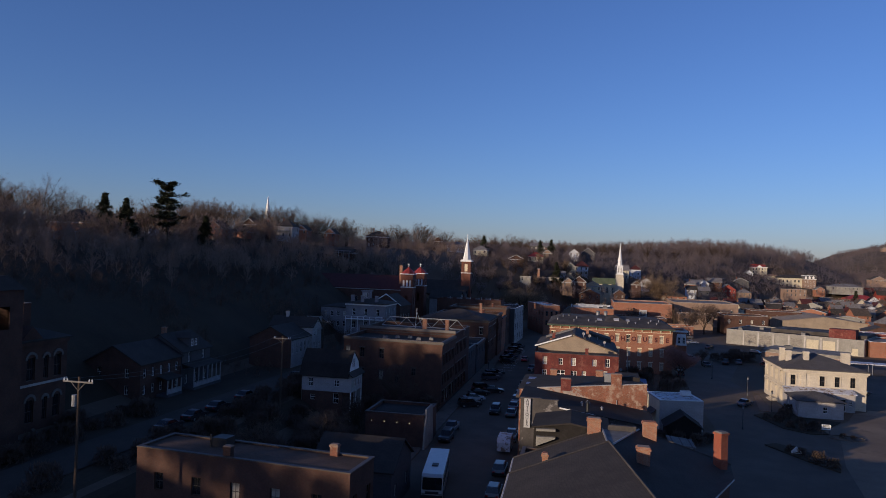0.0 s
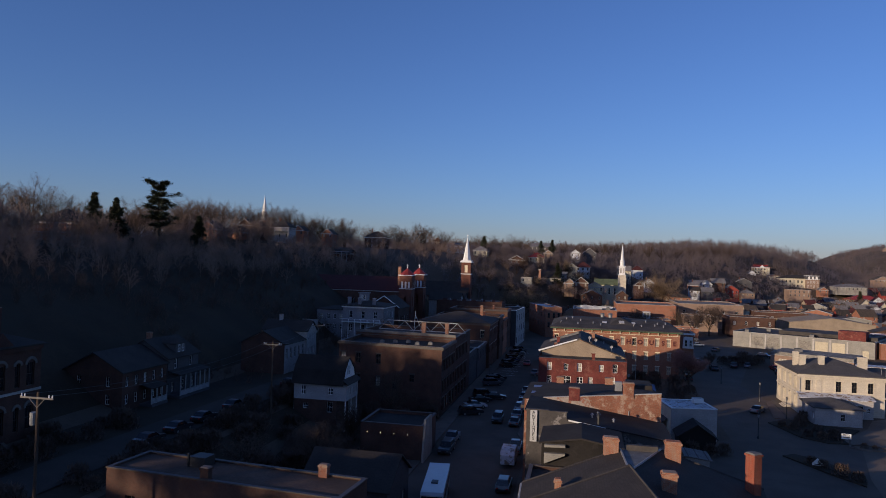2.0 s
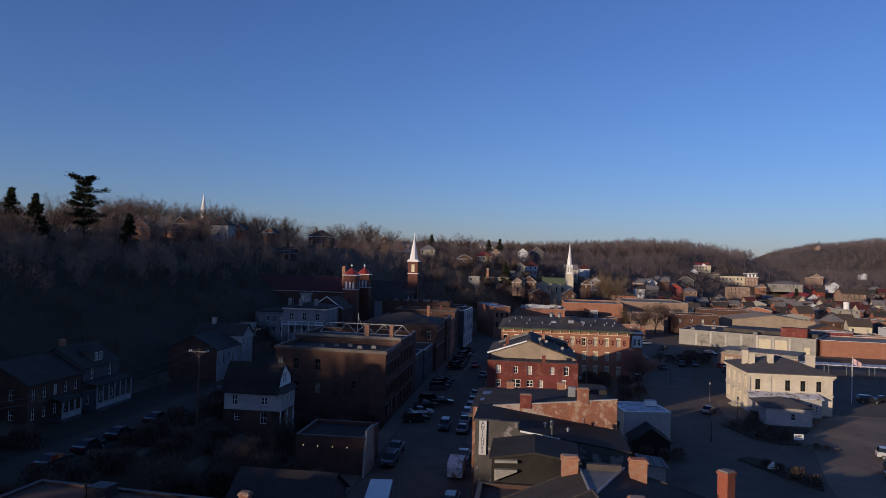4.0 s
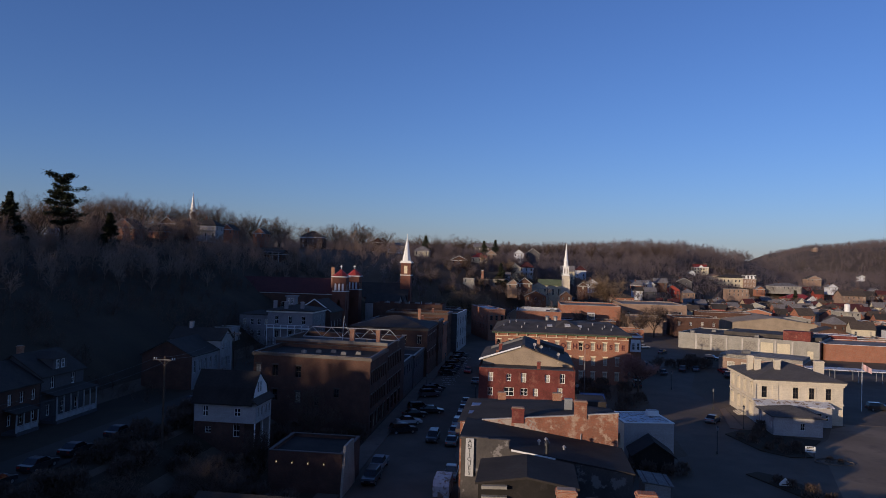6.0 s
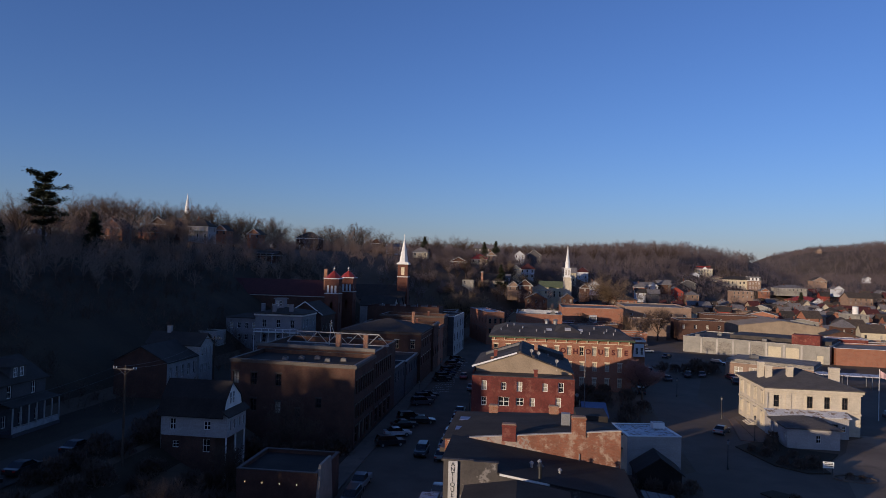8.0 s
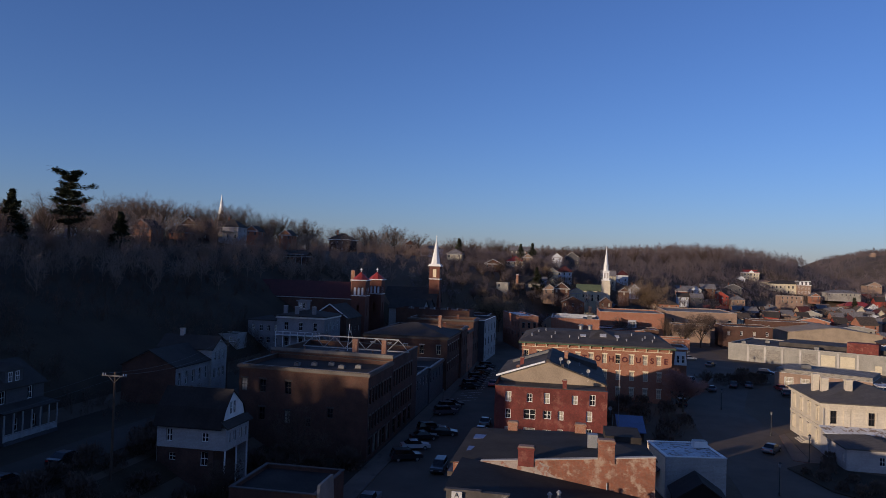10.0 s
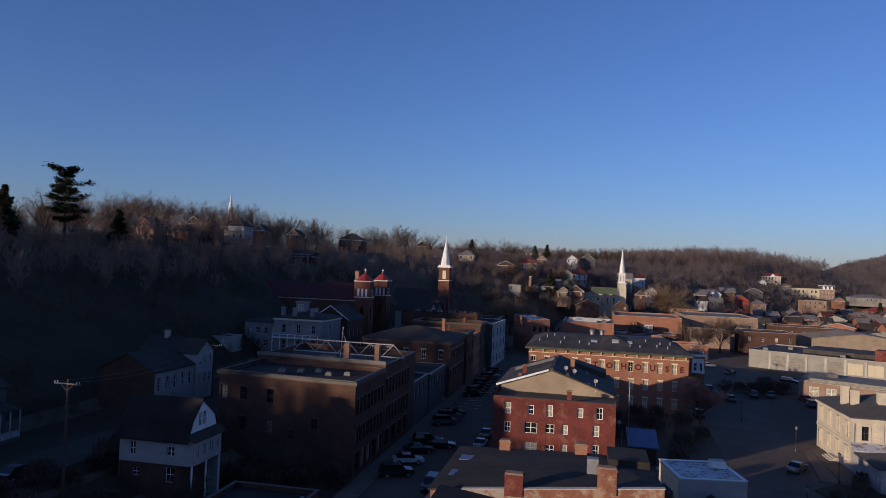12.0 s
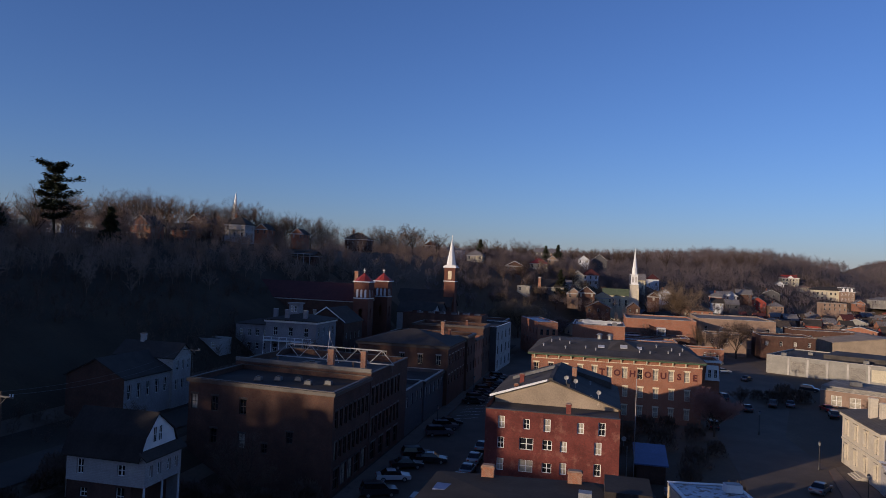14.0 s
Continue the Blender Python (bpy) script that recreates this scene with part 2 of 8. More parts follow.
GREYSTONE = surface("grey_weathered_stone", (0.16, 0.145, 0.13), 0.9, 0.25, 0.3, 8.0, stain=(0.1, 0.09, 0.08), stain_at=(0.55, 0.75))
BARK = surface("bark", (0.098, 0.067, 0.047), 0.95, 0.3, 0.3, 6.0, per_thing=0.3, bump=0.0)
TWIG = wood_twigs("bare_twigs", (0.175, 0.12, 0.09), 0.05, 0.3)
# brighter copy of the bare twigs: light on the upper slope in colour
HILLTWIG = wood_twigs("lightened_hillside_twigs", (0.28, 0.2, 0.155), 0.02)
# paler, greyer twigs: the distance haze mixed into their colour
HAZETWIG = wood_twigs("hazy_bare_twigs", (0.205, 0.158, 0.148), 0.02)
TANTWIG = wood_twigs("dry_leaf_twigs", (0.32, 0.225, 0.14), 0.1)
REDTWIG = wood_twigs("reddish_twigs", (0.36, 0.2, 0.165), 0.1)
NEEDLE = surface("pine_needles", (0.07, 0.082, 0.05), 0.9, 0.35, 0.3, 3.0, per_thing=0.3, bump=0.0)
CLOTH = surface("flag_cloth", (0.5, 0.33, 0.32), 0.8, 0.2, 0.9, 8.0, bump=0.0)
RUBBER = surface("rubber", (0.018, 0.018, 0.018), 0.8, 0.2, 1.0, 8.0, bump=0.0)


def paint(name, c, rough=0.28):
    m, n, l, p = nodes_of(name)
    vec = n.new("ShaderNodeTexCoord").outputs["Object"]
    dirt = noise_of(n, l, vec, 2.0, 5.0)
    l.new(ramp_of(n, l, dirt, 0.3, 0.8, rgb([x * 0.85 for x in c]), rgb(c)), p.inputs["Base Color"])
    p.inputs["Roughness"].default_value, p.inputs["Coat Weight"].default_value = rough, 0.5
    return m


def glass_dark(name, c, rough):
    m, n, l, p = nodes_of(name)
    vec = n.new("ShaderNodeTexCoord").outputs["Object"]
    l.new(ramp_of(n, l, noise_of(n, l, vec, 0.9, 2.0), 0.35, 0.65, rgb([x * 0.5 for x in c]), rgb(c)), p.inputs["Base Color"])
    p.inputs["Roughness"].default_value, p.inputs["IOR"].default_value = rough, 1.5
    return m


def lit(name, c, power):
    m, n, l, p = nodes_of(name)
    p.inputs["Base Color"].default_value = rgb(c)
    p.inputs["Emission Color"].default_value, p.inputs["Emission Strength"].default_value = rgb(c), power
    return m


GLASS = glass_dark("window_glass", (0.02, 0.022, 0.026), 0.2)
BLIND = glass_dark("window_glass_with_blind", (0.5, 0.45, 0.36), 0.15)
CARGLASS = glass_dark("car_glass", (0.015, 0.017, 0.02), 0.05)
BULB = lit("warm_bulb", (1.0, 0.7, 0.35), 0.6)
HEADLAMP = lit("lit_headlamp", (1.0, 0.93, 0.8), 0.8)
LAMPGLASS = paint("lamp_glass", (0.22, 0.22, 0.22))
TAILRED = paint("tail_lamp_red", (0.3, 0.01, 0.01))
CARS = {"white": paint("white_car_paint", (0.5, 0.5, 0.5)), "black": paint("black_car_paint", (0.02, 0.02, 0.022)),
        "silver": paint("silver_car_paint", (0.22, 0.225, 0.23)), "red": paint("red_car_paint", (0.4, 0.02, 0.02)),
        "blue": paint("dark_blue_car_paint", (0.03, 0.05, 0.11)), "grey": paint("grey_car_paint", (0.1, 0.1, 0.11))}


# ---- mesh helpers ----
class Build:
    """Collects points and faces for one mesh."""

    def __init__(self):
        self.v, self.f = [], []

    def add(self, pts, faces):
        k = len(self.v)
        self.v += [tuple(p) for p in pts]
        self.f += [tuple(i + k for i in f) for f in faces]
        return self

    def poly(self, *pts):
        return self.add(pts, [tuple(range(len(pts)))])

    def box(self, x0, x1, y0, y1, z0, z1, tx=0.0, ty=0.0):
        """A box; tx, ty draw the top in on each side."""
        return self.add([(x0, y0, z0), (x1, y0, z0), (x1, y1, z0), (x0, y1, z0),
                         (x0 + tx, y0 + ty, z1), (x1 - tx, y0 + ty, z1), (x1 - tx, y1 - ty, z1), (x0 + tx, y1 - ty, z1)],
                        [(3, 2, 1, 0), (4, 5, 6, 7), (0, 1, 5, 4), (1, 2, 6, 5), (2, 3, 7, 6), (3, 0, 4, 7)])

    def tube(self, a, b, ra, rb=None, n=6, caps=True):
        a, b = Vector(a), Vector(b)
        rb = ra if rb is None else rb
        d = (b - a).normalized()
        s = d.cross(Vector((0, 0, 1)) if abs(d.z) < 0.9 else Vector((1, 0, 0))).normalized()
        t = d.cross(s)
        pts = []
        for c, r in ((a, ra), (b, rb)):
            pts += [c + (s * math.cos(2 * math.pi * i / n) + t * math.sin(2 * math.pi * i / n)) * r for i in range(n)]
        return self.add(pts, [(i, (i + 1) % n, n + (i + 1) % n, n + i) for i in range(n)] + ([tuple(range(n))[::-1], tuple(range(n, 2 * n))] if caps else []))

    def run(self, pts, r, n=3):
        """One unbroken tube along a line of points."""
        k = len(self.v)
        for i, p in enumerate(pts):
            d = (Vector(pts[min(i + 1, len(pts) - 1)]) - Vector(pts[max(i - 1, 0)])).normalized()
            s = d.cross(Vector((0, 0, 1))).normalized()
            t = d.cross(s)
            self.v += [tuple(Vector(p) + (s * math.cos(math.tau * j / n) + t * math.sin(math.tau * j / n)) * r) for j in range(n)]
        self.f += [(k + i * n + j, k + i * n + (j + 1) % n, k + (i + 1) * n + (j + 1) % n, k + (i + 1) * n + j) for i in range(len(pts) - 1) for j in range(n)]
        return self

    def prism(self, outline, y0, y1):
        """An outline of (x, z) drawn from y0 to y1."""
        n = len(outline)
        return self.add([(x, y0, z) for x, z in outline] + [(x, y1, z) for x, z in outline],
                        [tuple(range(n)), tuple(range(n, 2 * n))[::-1]] + [(i, n + i, n + (i + 1) % n, (i + 1) % n) for i in range(n)])

    def wall(self, origin, way, width, height, holes=(), depth=0.18, base=0.0):
        """An upright wall with openings (middle, sill, width, height), their reveals going in."""
        o, w = Vector(origin), Vector(way).normalized()
        inn = -w.cross(Vector((0, 0, 1))) * depth
        at_ = lambda x, z, k=0: o + w * x + Vector((0, 0, z)) + inn * k
        xs = sorted({0.0, width, *[h[0] - h[2] / 2 for h in holes], *[h[0] + h[2] / 2 for h in holes]})
        zs = sorted({base, height, *[h[1] for h in holes], *[h[1] + h[3] for h in holes]})
        for i in range(len(xs) - 1):
            for j in range(len(zs) - 1):
                cx, cz = (xs[i] + xs[i + 1]) / 2, (zs[j] + zs[j + 1]) / 2
                if any(abs(cx - h[0]) < h[2] / 2 and h[1] < cz < h[1] + h[3] for h in holes):
                    continue
                self.poly(at_(xs[i], zs[j]), at_(xs[i + 1], zs[j]), at_(xs[i + 1], zs[j + 1]), at_(xs[i], zs[j + 1]))
        for x, z, hw, hh in holes:
            a, b, c, d = (x - hw / 2, z), (x + hw / 2, z), (x + hw / 2, z + hh), (x - hw / 2, z + hh)
            for p, q in ((a, b), (b, c), (c, d), (d, a)):
                self.poly(at_(*p), at_(*p, 1), at_(*q, 1), at_(*q))
        return self


def mesh_of(name, b):
    me = bpy.data.meshes.new(name)
    me.from_pydata(b.v, [], b.f)
    me.update()
    return me


def part(name, b, material, parent, label="", m=None):
    me = b if isinstance(b, bpy.types.Mesh) else mesh_of(name, b)
    if material and not me.materials:
        me.materials.append(material)
    ob = new(name, me)
    ob.parent = parent
    if m is not None:
        ob.matrix_basis = m
    return tagged(ob, label)


def thing(name, m, label, category, group="", kind=""):
    ob = new(name)
    ob.empty_display_size = 0.2
    ob.matrix_world = m
    return tagged(ob, label, category, group, kind)


def at(v, u, z=0.0, rz=0.0):
    """A pose in the street's own plan: v to the right of it, u along it."""
    return STREET @ pose(v, u, z, 0, 0, rz)


def solo(name, b, material, m, label, category, group="", kind=""):
    ob = part(name, b, material, None, label, m)
    return tagged(ob, "", category, group, kind)


WINDOWS = {}


def window_meshes(w, h, style, frame_mat, pane_mat, simple=False):
    """A welded sash frame and its pane, shared by all windows of one size; simple: both in one mesh."""
    key = (round(w, 2), round(h, 2), style, frame_mat.name, pane_mat.name, simple)
    if key not in WINDOWS:
        t, c = (0.1, 0.04) if style == "thick" else (0.075, 0.035)
        mid = {"double": 0.11, "plain": 0.0}.get(style, c)
        xs = [(t - w / 2, -mid / 2), (mid / 2, w / 2 - t)] if mid else [(t - w / 2, w / 2 - t)]
        f = Build().wall((-w / 2, 0, 0), (1, 0, 0), w, h, [((a + b) / 2 + w / 2, z0, b - a, z1 - z0) for a, b in xs for z0, z1 in ((t, h / 2 - 0.035), (h / 2 + 0.035, h - t))], depth=0.06)
        n_frame = len(f.f)
        if simple:
            f.poly((-w / 2 + t, 0.05, t), (w / 2 - t, 0.05, t), (w / 2 - t, 0.05, h - t), (-w / 2 + t, 0.05, h - t))
        fm = mesh_of("window", f)
        fm.materials.append(frame_mat)
        if simple:
            fm.materials.append(pane_mat)
            fm.polygons[n_frame].material_index = 1
        bm = bmesh.new()
        bm.from_mesh(fm)
        bmesh.ops.remove_doubles(bm, verts=bm.verts, dist=0.0005)
        bm.to_mesh(fm)
        bm.free()
        pm = None
        if not simple:
            pm = mesh_of("pane", Build().box(-w / 2 + t, w / 2 - t, 0.042, 0.05, t, h - t))
            pm.materials.append(pane_mat)
        WINDOWS[key] = fm, pm
    return WINDOWS[key]


def windows_on(parent, origin, way, holes, style="sash", frame_mat=None, depth=0.18, blinds=0.25, simple=False):
    w = Vector(way).normalized()
    inn = -w.cross(Vector((0, 0, 1)))
    for x, z, hw, hh in holes:
        p = Vector(origin) + w * x + inn * depth + Vector((0, 0, z))
        m = Matrix.Translation(p) @ Matrix((w, inn, (0, 0, 1))).transposed().to_4x4()
        fm, pm = window_meshes(hw, hh, style, frame_mat or WHITE, BLIND if random.random() < blinds else GLASS, simple)
        win = part("window", fm, None, parent, "", m)
        if pm:
            part("pane", pm, None, win)


def evenly(width, n, zs, w, h, margin=1.2):
    step = (width - 2 * margin) / max(1, n - 1) if n > 1 else 0
    return [(margin + i * step if n > 1 else width / 2, z, w, h) for z in zs for i in range(n)]


SIDES = {"F": lambda w, d: ((0, 0, 0), (1, 0, 0), w), "R": lambda w, d: ((w, 0, 0), (0, 1, 0), d),
         "K": lambda w, d: ((w, d, 0), (-1, 0, 0), w), "L": lambda w, d: ((0, d, 0), (0, -1, 0), d)}


def roof_slabs(w, d, h, rise, kind, over=0.35, thick=0.18):
    """Roof over a plan w by d with eaves at h: gable_x (ridge along x), gable_y, hip or shed."""
    b, x0, x1, y0, y1, t = Build(), -over, w + over, -over, d + over, thick
    if kind == "gable_y":
        k = rise / (w / 2) * over
        for s in (0, 1):
            xe, xm = (x0, w / 2) if s == 0 else (x1, w / 2)
            b.add([(xe, y0, h - k), (xm, y0, h + rise), (xm, y1, h + rise), (xe, y1, h - k),
                   (xe, y0, h - k + t), (xm, y0, h + rise + t), (xm, y1, h + rise + t), (xe, y1, h - k + t)],
                  [(0, 1, 2, 3), (7, 6, 5, 4), (0, 4, 5, 1), (1, 5, 6, 2), (2, 6, 7, 3), (3, 7, 4, 0)])
    elif kind == "gable_x":
        k = rise / (d / 2) * over
        for s in (0, 1):
            ye, ym = (y0, d / 2) if s == 0 else (y1, d / 2)
            b.add([(x0, ye, h - k), (x1, ye, h - k), (x1, ym, h + rise), (x0, ym, h + rise),
                   (x0, ye, h - k + t), (x1, ye, h - k + t), (x1, ym, h + rise + t), (x0, ym, h + rise + t)],
                  [(0, 1, 2, 3), (7, 6, 5, 4), (0, 4, 5, 1), (1, 5, 6, 2), (2, 6, 7, 3), (3, 7, 4, 0)])
    elif kind == "hip":
        r = min(w, d) / 2
        a, c = ((r, d / 2), (w - r, d / 2)) if w >= d else ((w / 2, r), (w / 2, d - r))
        if abs(w - d) < 0.01:
            c = (c[0] + 0.02, c[1])
        e = [(x0, y0, h), (x1, y0, h), (x1, y1, h), (x0, y1, h)]
        g = [(p[0], p[1], h + t) for p in e]
        ra, rc = (*a, h + rise + t), (*c, h + rise + t)
        faces = [(3, 2, 1, 0), (0, 1, 5, 4), (1, 2, 6, 5), (2, 3, 7, 6), (3, 0, 4, 7)]
        faces += [(4, 5, 9, 8), (5, 6, 9), (6, 7, 8, 9), (7, 4, 8)] if w >= d else [(4, 5, 8), (5, 6, 9, 8), (6, 7, 9), (7, 4, 8, 9)]
        b.add(e + g + [ra, rc], faces)
    elif kind == "shed":
        b.add([(x0, y0, h + rise), (x1, y0, h), (x1, y1, h), (x0, y1, h + rise),
               (x0, y0, h + rise + t), (x1, y0, h + t), (x1, y1, h + t), (x0, y1, h + rise + t)],
              [(3, 2, 1, 0), (4, 5, 6, 7), (0, 1, 5, 4), (1, 2, 6, 5), (2, 3, 7, 6), (3, 0, 4, 7)])
    return b


def chimney(parent, x, y, z0, z1, w=0.7, d=0.7, material=None, pots=0, cap=None):
    b = Build().box(x - w / 2, x + w / 2, y - d / 2, y + d / 2, z0, z1 - 0.22)
    b.box(x - w / 2 - 0.07, x + w / 2 + 0.07, y - d / 2 - 0.07, y + d / 2 + 0.07, z1 - 0.22, z1 - 0.06)
    c = part("chimney", b, material or CHIMNEY, parent)
    part("cap", Build().box(x - w / 2 - 0.02, x + w / 2 + 0.02, y - d / 2 - 0.02, y + d / 2 + 0.02, z1 - 0.06, z1 + 0.05, 0.06, 0.06), cap or TAN, c)
    for i in range(pots):
        px = x + (i - (pots - 1) / 2) * 0.35
        part("chimney_pot", Build().tube((px, y, z1 + 0.05), (px, y, z1 + 0.4), 0.13, 0.1, 8), RUST, c)
    return c


def block(name, m, w, d, h, wall_mat, label, category="building", roof="flat", rise=2.0, roof_mat=None, holes=None, style="sash",
          frame_mat=None, parapet=0.7, cornice=None, coping=None, over=0.35, blinds=0.25, group="", base=0.0, lintels=None, simple=False):
    """A building on a plan w by d, its front at y = 0, with walls, openings, roof and trim as parts."""
    ob, holes, b = thing(name, m, label, category, group), holes or {}, Build()
    top = h
    for s, f in SIDES.items():
        o, way, width = f(w, d)
        b.wall(o, way, width, top, holes.get(s, ()), base=base)
        if lintels:
            wv = Vector(way)
            out = wv.cross(Vector((0, 0, 1)))
            for x, z, hw, hh in holes.get(s, ()):
                p, q = Vector(o) + wv * (x - hw / 2 - 0.12), Vector(o) + wv * (x + hw / 2 + 0.12) + out * 0.05
                part("lintel", Build().box(min(p.x, q.x), max(p.x, q.x) + 0.001, min(p.y, q.y), max(p.y, q.y) + 0.001, z + hh, z + hh + 0.24), lintels, ob)
    if roof in ("gable_y", "gable_x"):
        if roof == "gable_y":
            b.poly((0, 0, h), (w, 0, h), (w / 2, 0, h + rise)).poly((w, d, h), (0, d, h), (w / 2, d, h + rise))
        else:
            b.poly((0, d, h), (0, 0, h), (0, d / 2, h + rise)).poly((w, 0, h), (w, d, h), (w, d / 2, h + rise))
    if roof == "shed":
        b.poly((0, 0, h), (w, 0, h), (0, 0, h + rise)).poly((w, d, h), (0, d, h), (0, d, h + rise)).poly((0, d, h), (0, 0, h), (0, 0, h + rise), (0, d, h + rise))
    if roof == "flat":
        t = 0.3
        b.wall((t, t, 0), (0, 1, 0), d - 2 * t, h, base=h - parapet).wall((w - t, d - t, 0), (0, -1, 0), d - 2 * t, h, base=h - parapet)
        b.wall((w - t, t, 0), (-1, 0, 0), w - 2 * t, h, base=h - parapet).wall((t, d - t, 0), (1, 0, 0), w - 2 * t, h, base=h - parapet)
    part("wall", b, wall_mat, ob)
    if roof == "flat":
        part("roof", Build().box(0.3, w - 0.3, 0.3, d - 0.3, h - parapet - 0.2, h - parapet), roof_mat or TAR, ob)
        c = Build()
        for x0, x1, y0, y1 in ((-0.06, w + 0.06, -0.06, 0.36), (-0.06, w + 0.06, d - 0.36, d + 0.06), (-0.06, 0.36, 0.36, d - 0.36), (w - 0.36, w + 0.06, 0.36, d - 0.36)):
            c.box(x0, x1, y0, y1, h, h + 0.1)
        part("coping", c, coping or CONCRETE, ob)
    elif roof:
        part("roof", roof_slabs(w, d, h + 0.003, rise, roof, over), roof_mat or SHINGLE, ob)
    if cornice:
        c = Build()
        c.box(-0.3, w + 0.3, -0.3, -0.003, h - 0.45, h - 0.02).box(-0.3, -0.003, 0.0, d, h - 0.45, h - 0.02).box(w + 0.003, w + 0.3, 0.0, d, h - 0.45, h - 0.02)
        part("cornice", c, cornice, ob)
    for s, hs in holes.items():
        o, way, _ = SIDES[s](w, d)
        windows_on(ob, o, way, hs, style, frame_mat, 0.18, blinds, simple)
    return ob


def roof_unit(m, w=1.6, d=1.2, h=1.0, label="grey metal ventilation unit on a flat roof"):
    ob = thing("roof_unit", m, label, "roof unit", "roof units")
    part("casing", Build().box(-w / 2, w / 2, -d / 2, d / 2, 0.1, h, 0.04, 0.04), DULLMETAL, ob)
    part("curb", Build().box(-w / 2 - 0.08, w / 2 + 0.08, -d / 2 - 0.08, d / 2 + 0.08, 0, 0.1), TAR, ob)
    part("fan_grille", Build().tube((0, 0, h), (0, 0, h + 0.12), min(w, d) * 0.35, None, 10), BLACK, ob)
    return ob


def vent(m, h=0.7, r=0.09, label="metal vent pipe standing on a roof"):
    ob = thing("vent_pipe", m, label, "vent pipe", "vent pipes")
    part("pipe", Build().tube((0, 0, -0.2), (0, 0, h), r, None, 8), STEEL, ob)
    part("cowl", Build().tube((0, 0, h), (0, 0, h + r * 1.6), r * 1.9, r * 0.6, 8), STEEL, ob)
    return ob


# ---- ground ----
FOOT = [(-400, -70), (300, -68), (340, -48), (376, -5), (420, 22), (470, 52), (530, 95), (600, 150), (665, 215), (740, 270), (900, 330), (1200, 380), (2600, 500)]


def foot(u):
    for (a, va), (b, vb) in zip(FOOT, FOOT[1:]):
        if u <= b:
            return va + (vb - va) * (u - a) / (b - a)
    return FOOT[-1][1]


def ease(x):
    x = min(1.0, max(0.0, x))
    return x * x * (3 - 2 * x)


def height(v, u):
    """The lie of the land: a flat valley floor, a terrace, a wooded hill that swings round behind the town, far ridges."""
    d = foot(u) - v
    z = 4.3 * ease((-37 - v) / 10) * (1 - ease((u - 300) / 60)) if u < 360 else 0.0
    z += (29.0 + 6.0 * ease((u - 200) / 120) - 3.0 * ease((u - 420) / 120)) * (1 - math.exp(-max(0.0, d) / 33.0))
    z += (14.0 + 12.0 * ease(v / 160)) * ease((u - 600) / 330) * (1 - math.exp(-max(0.0, d) / 80.0))
    for pv, pu, pz, rv, ru in ((182, 674, 15.0, 26, 16), (163, 699, 25.2, 12, 10)):
        z += (pz - z) * ease(2.0 - max(abs(v - pv) / rv, abs(u - pu) / ru))
    z = max(z, 74.0 * ease((u - 950) / 450) * ease((v - 0.27 * u) / 160))
    z = max(z, 20.0 * ease((u - 520) / 340) * ease((v - 185) / 60))
    z += 45.0 * ease((v - 420 - 0.1 * u) / 400)
    if d > 4 or v > 300:
        z += 1.6 * noise.noise((v * 0.012, u * 0.012, 3.1)) * min(1.0, max(d, v - 300) / 40)
    return z


def steps(lo, hi, marks):
    out, x = [], lo
    while x < hi:
        out.append(x)
        for edge, size in marks:
            if x < edge:
                x += size
                break
    return out + [hi]


VS = steps(-1500, 2600, [(-420, 90), (-170, 25), (-90, 7), (-30, 4), (140, 10), (420, 25), (5000, 120)])
US = steps(-700, 3000, [(-80, 60), (40, 20), (360, 8), (800, 14), (1600, 45), (9000, 200)])
gb = Build()
gb.v = [(v, u, height(v, u)) for u in US for v in VS]
nv = len(VS)
gb.f = [(j * nv + i, j * nv + i + 1, (j + 1) * nv + i + 1, (j + 1) * nv + i) for j in range(len(US) - 1) for i in range(nv - 1)]
ground = solo("ground", gb, EARTH, STREET, "brown winter ground of the valley and its wooded hills", "ground", kind="structure")
for p_ in ground.data.polygons:
    p_.use_smooth = True


def sheet(name, outline, z, material, label, category, thick=0.2):
    b, n_ = Build(), len(outline)
    b.add([(x, y, z - thick) for x, y in outline] + [(x, y, z) for x, y in outline],
          [tuple(range(n_, 2 * n_))] + [(i, (i + 1) % n_, n_ + (i + 1) % n_, n_ + i) for i in range(n_)])
    return solo(name, b, material, STREET, label, category, kind="structure")


sheet("road_main", [(-14.6, -60), (-5.9, -60), (-5.9, 112), (-8.2, 122), (-8.5, 285), (-12, 330), (-20, 330), (-20.2, 285), (-20.2, 86), (-15.2, 72)], 0.03, ASPHALT, "dark grey asphalt main street between shop fronts", "road")
sheet("pavement_left", [(-23.0, -60), (-14.6, -60), (-15.2, 72), (-20.2, 86), (-20.2, 285), (-23.0, 285)], 0.17, PAVING, "raised concrete pavement along the shop fronts", "pavement", 0.3)
sheet("pavement_right", [(-5.9, -60), (-3.2, -60), (-3.6, 112), (-5.4, 122), (-5.4, 330), (-8.5, 285), (-8.2, 122), (-5.9, 112)], 0.17, PAVING, "raised concrete pavement along the shop fronts", "pavement", 0.3)
sheet("road_commerce", [(13, 20), (75, 20), (75, 112), (44, 135), (41, 190), (60, 262), (54, 330), (40, 340), (29, 200), (27, 130), (13, 118)], 0.025, ASPHALT, "broad dark asphalt street and parking behind the shops", "road")
sheet("parking_lot", [(54, 146.5), (46.5, 136), (47, 129), (42, 112), (39, 96), (60, 60), (160, 40), (200, 150), (62.0, 160), (61.8, 158), (58, 155)], 0.04, LOT, "worn tan paving of an open parking lot", "parking lot")
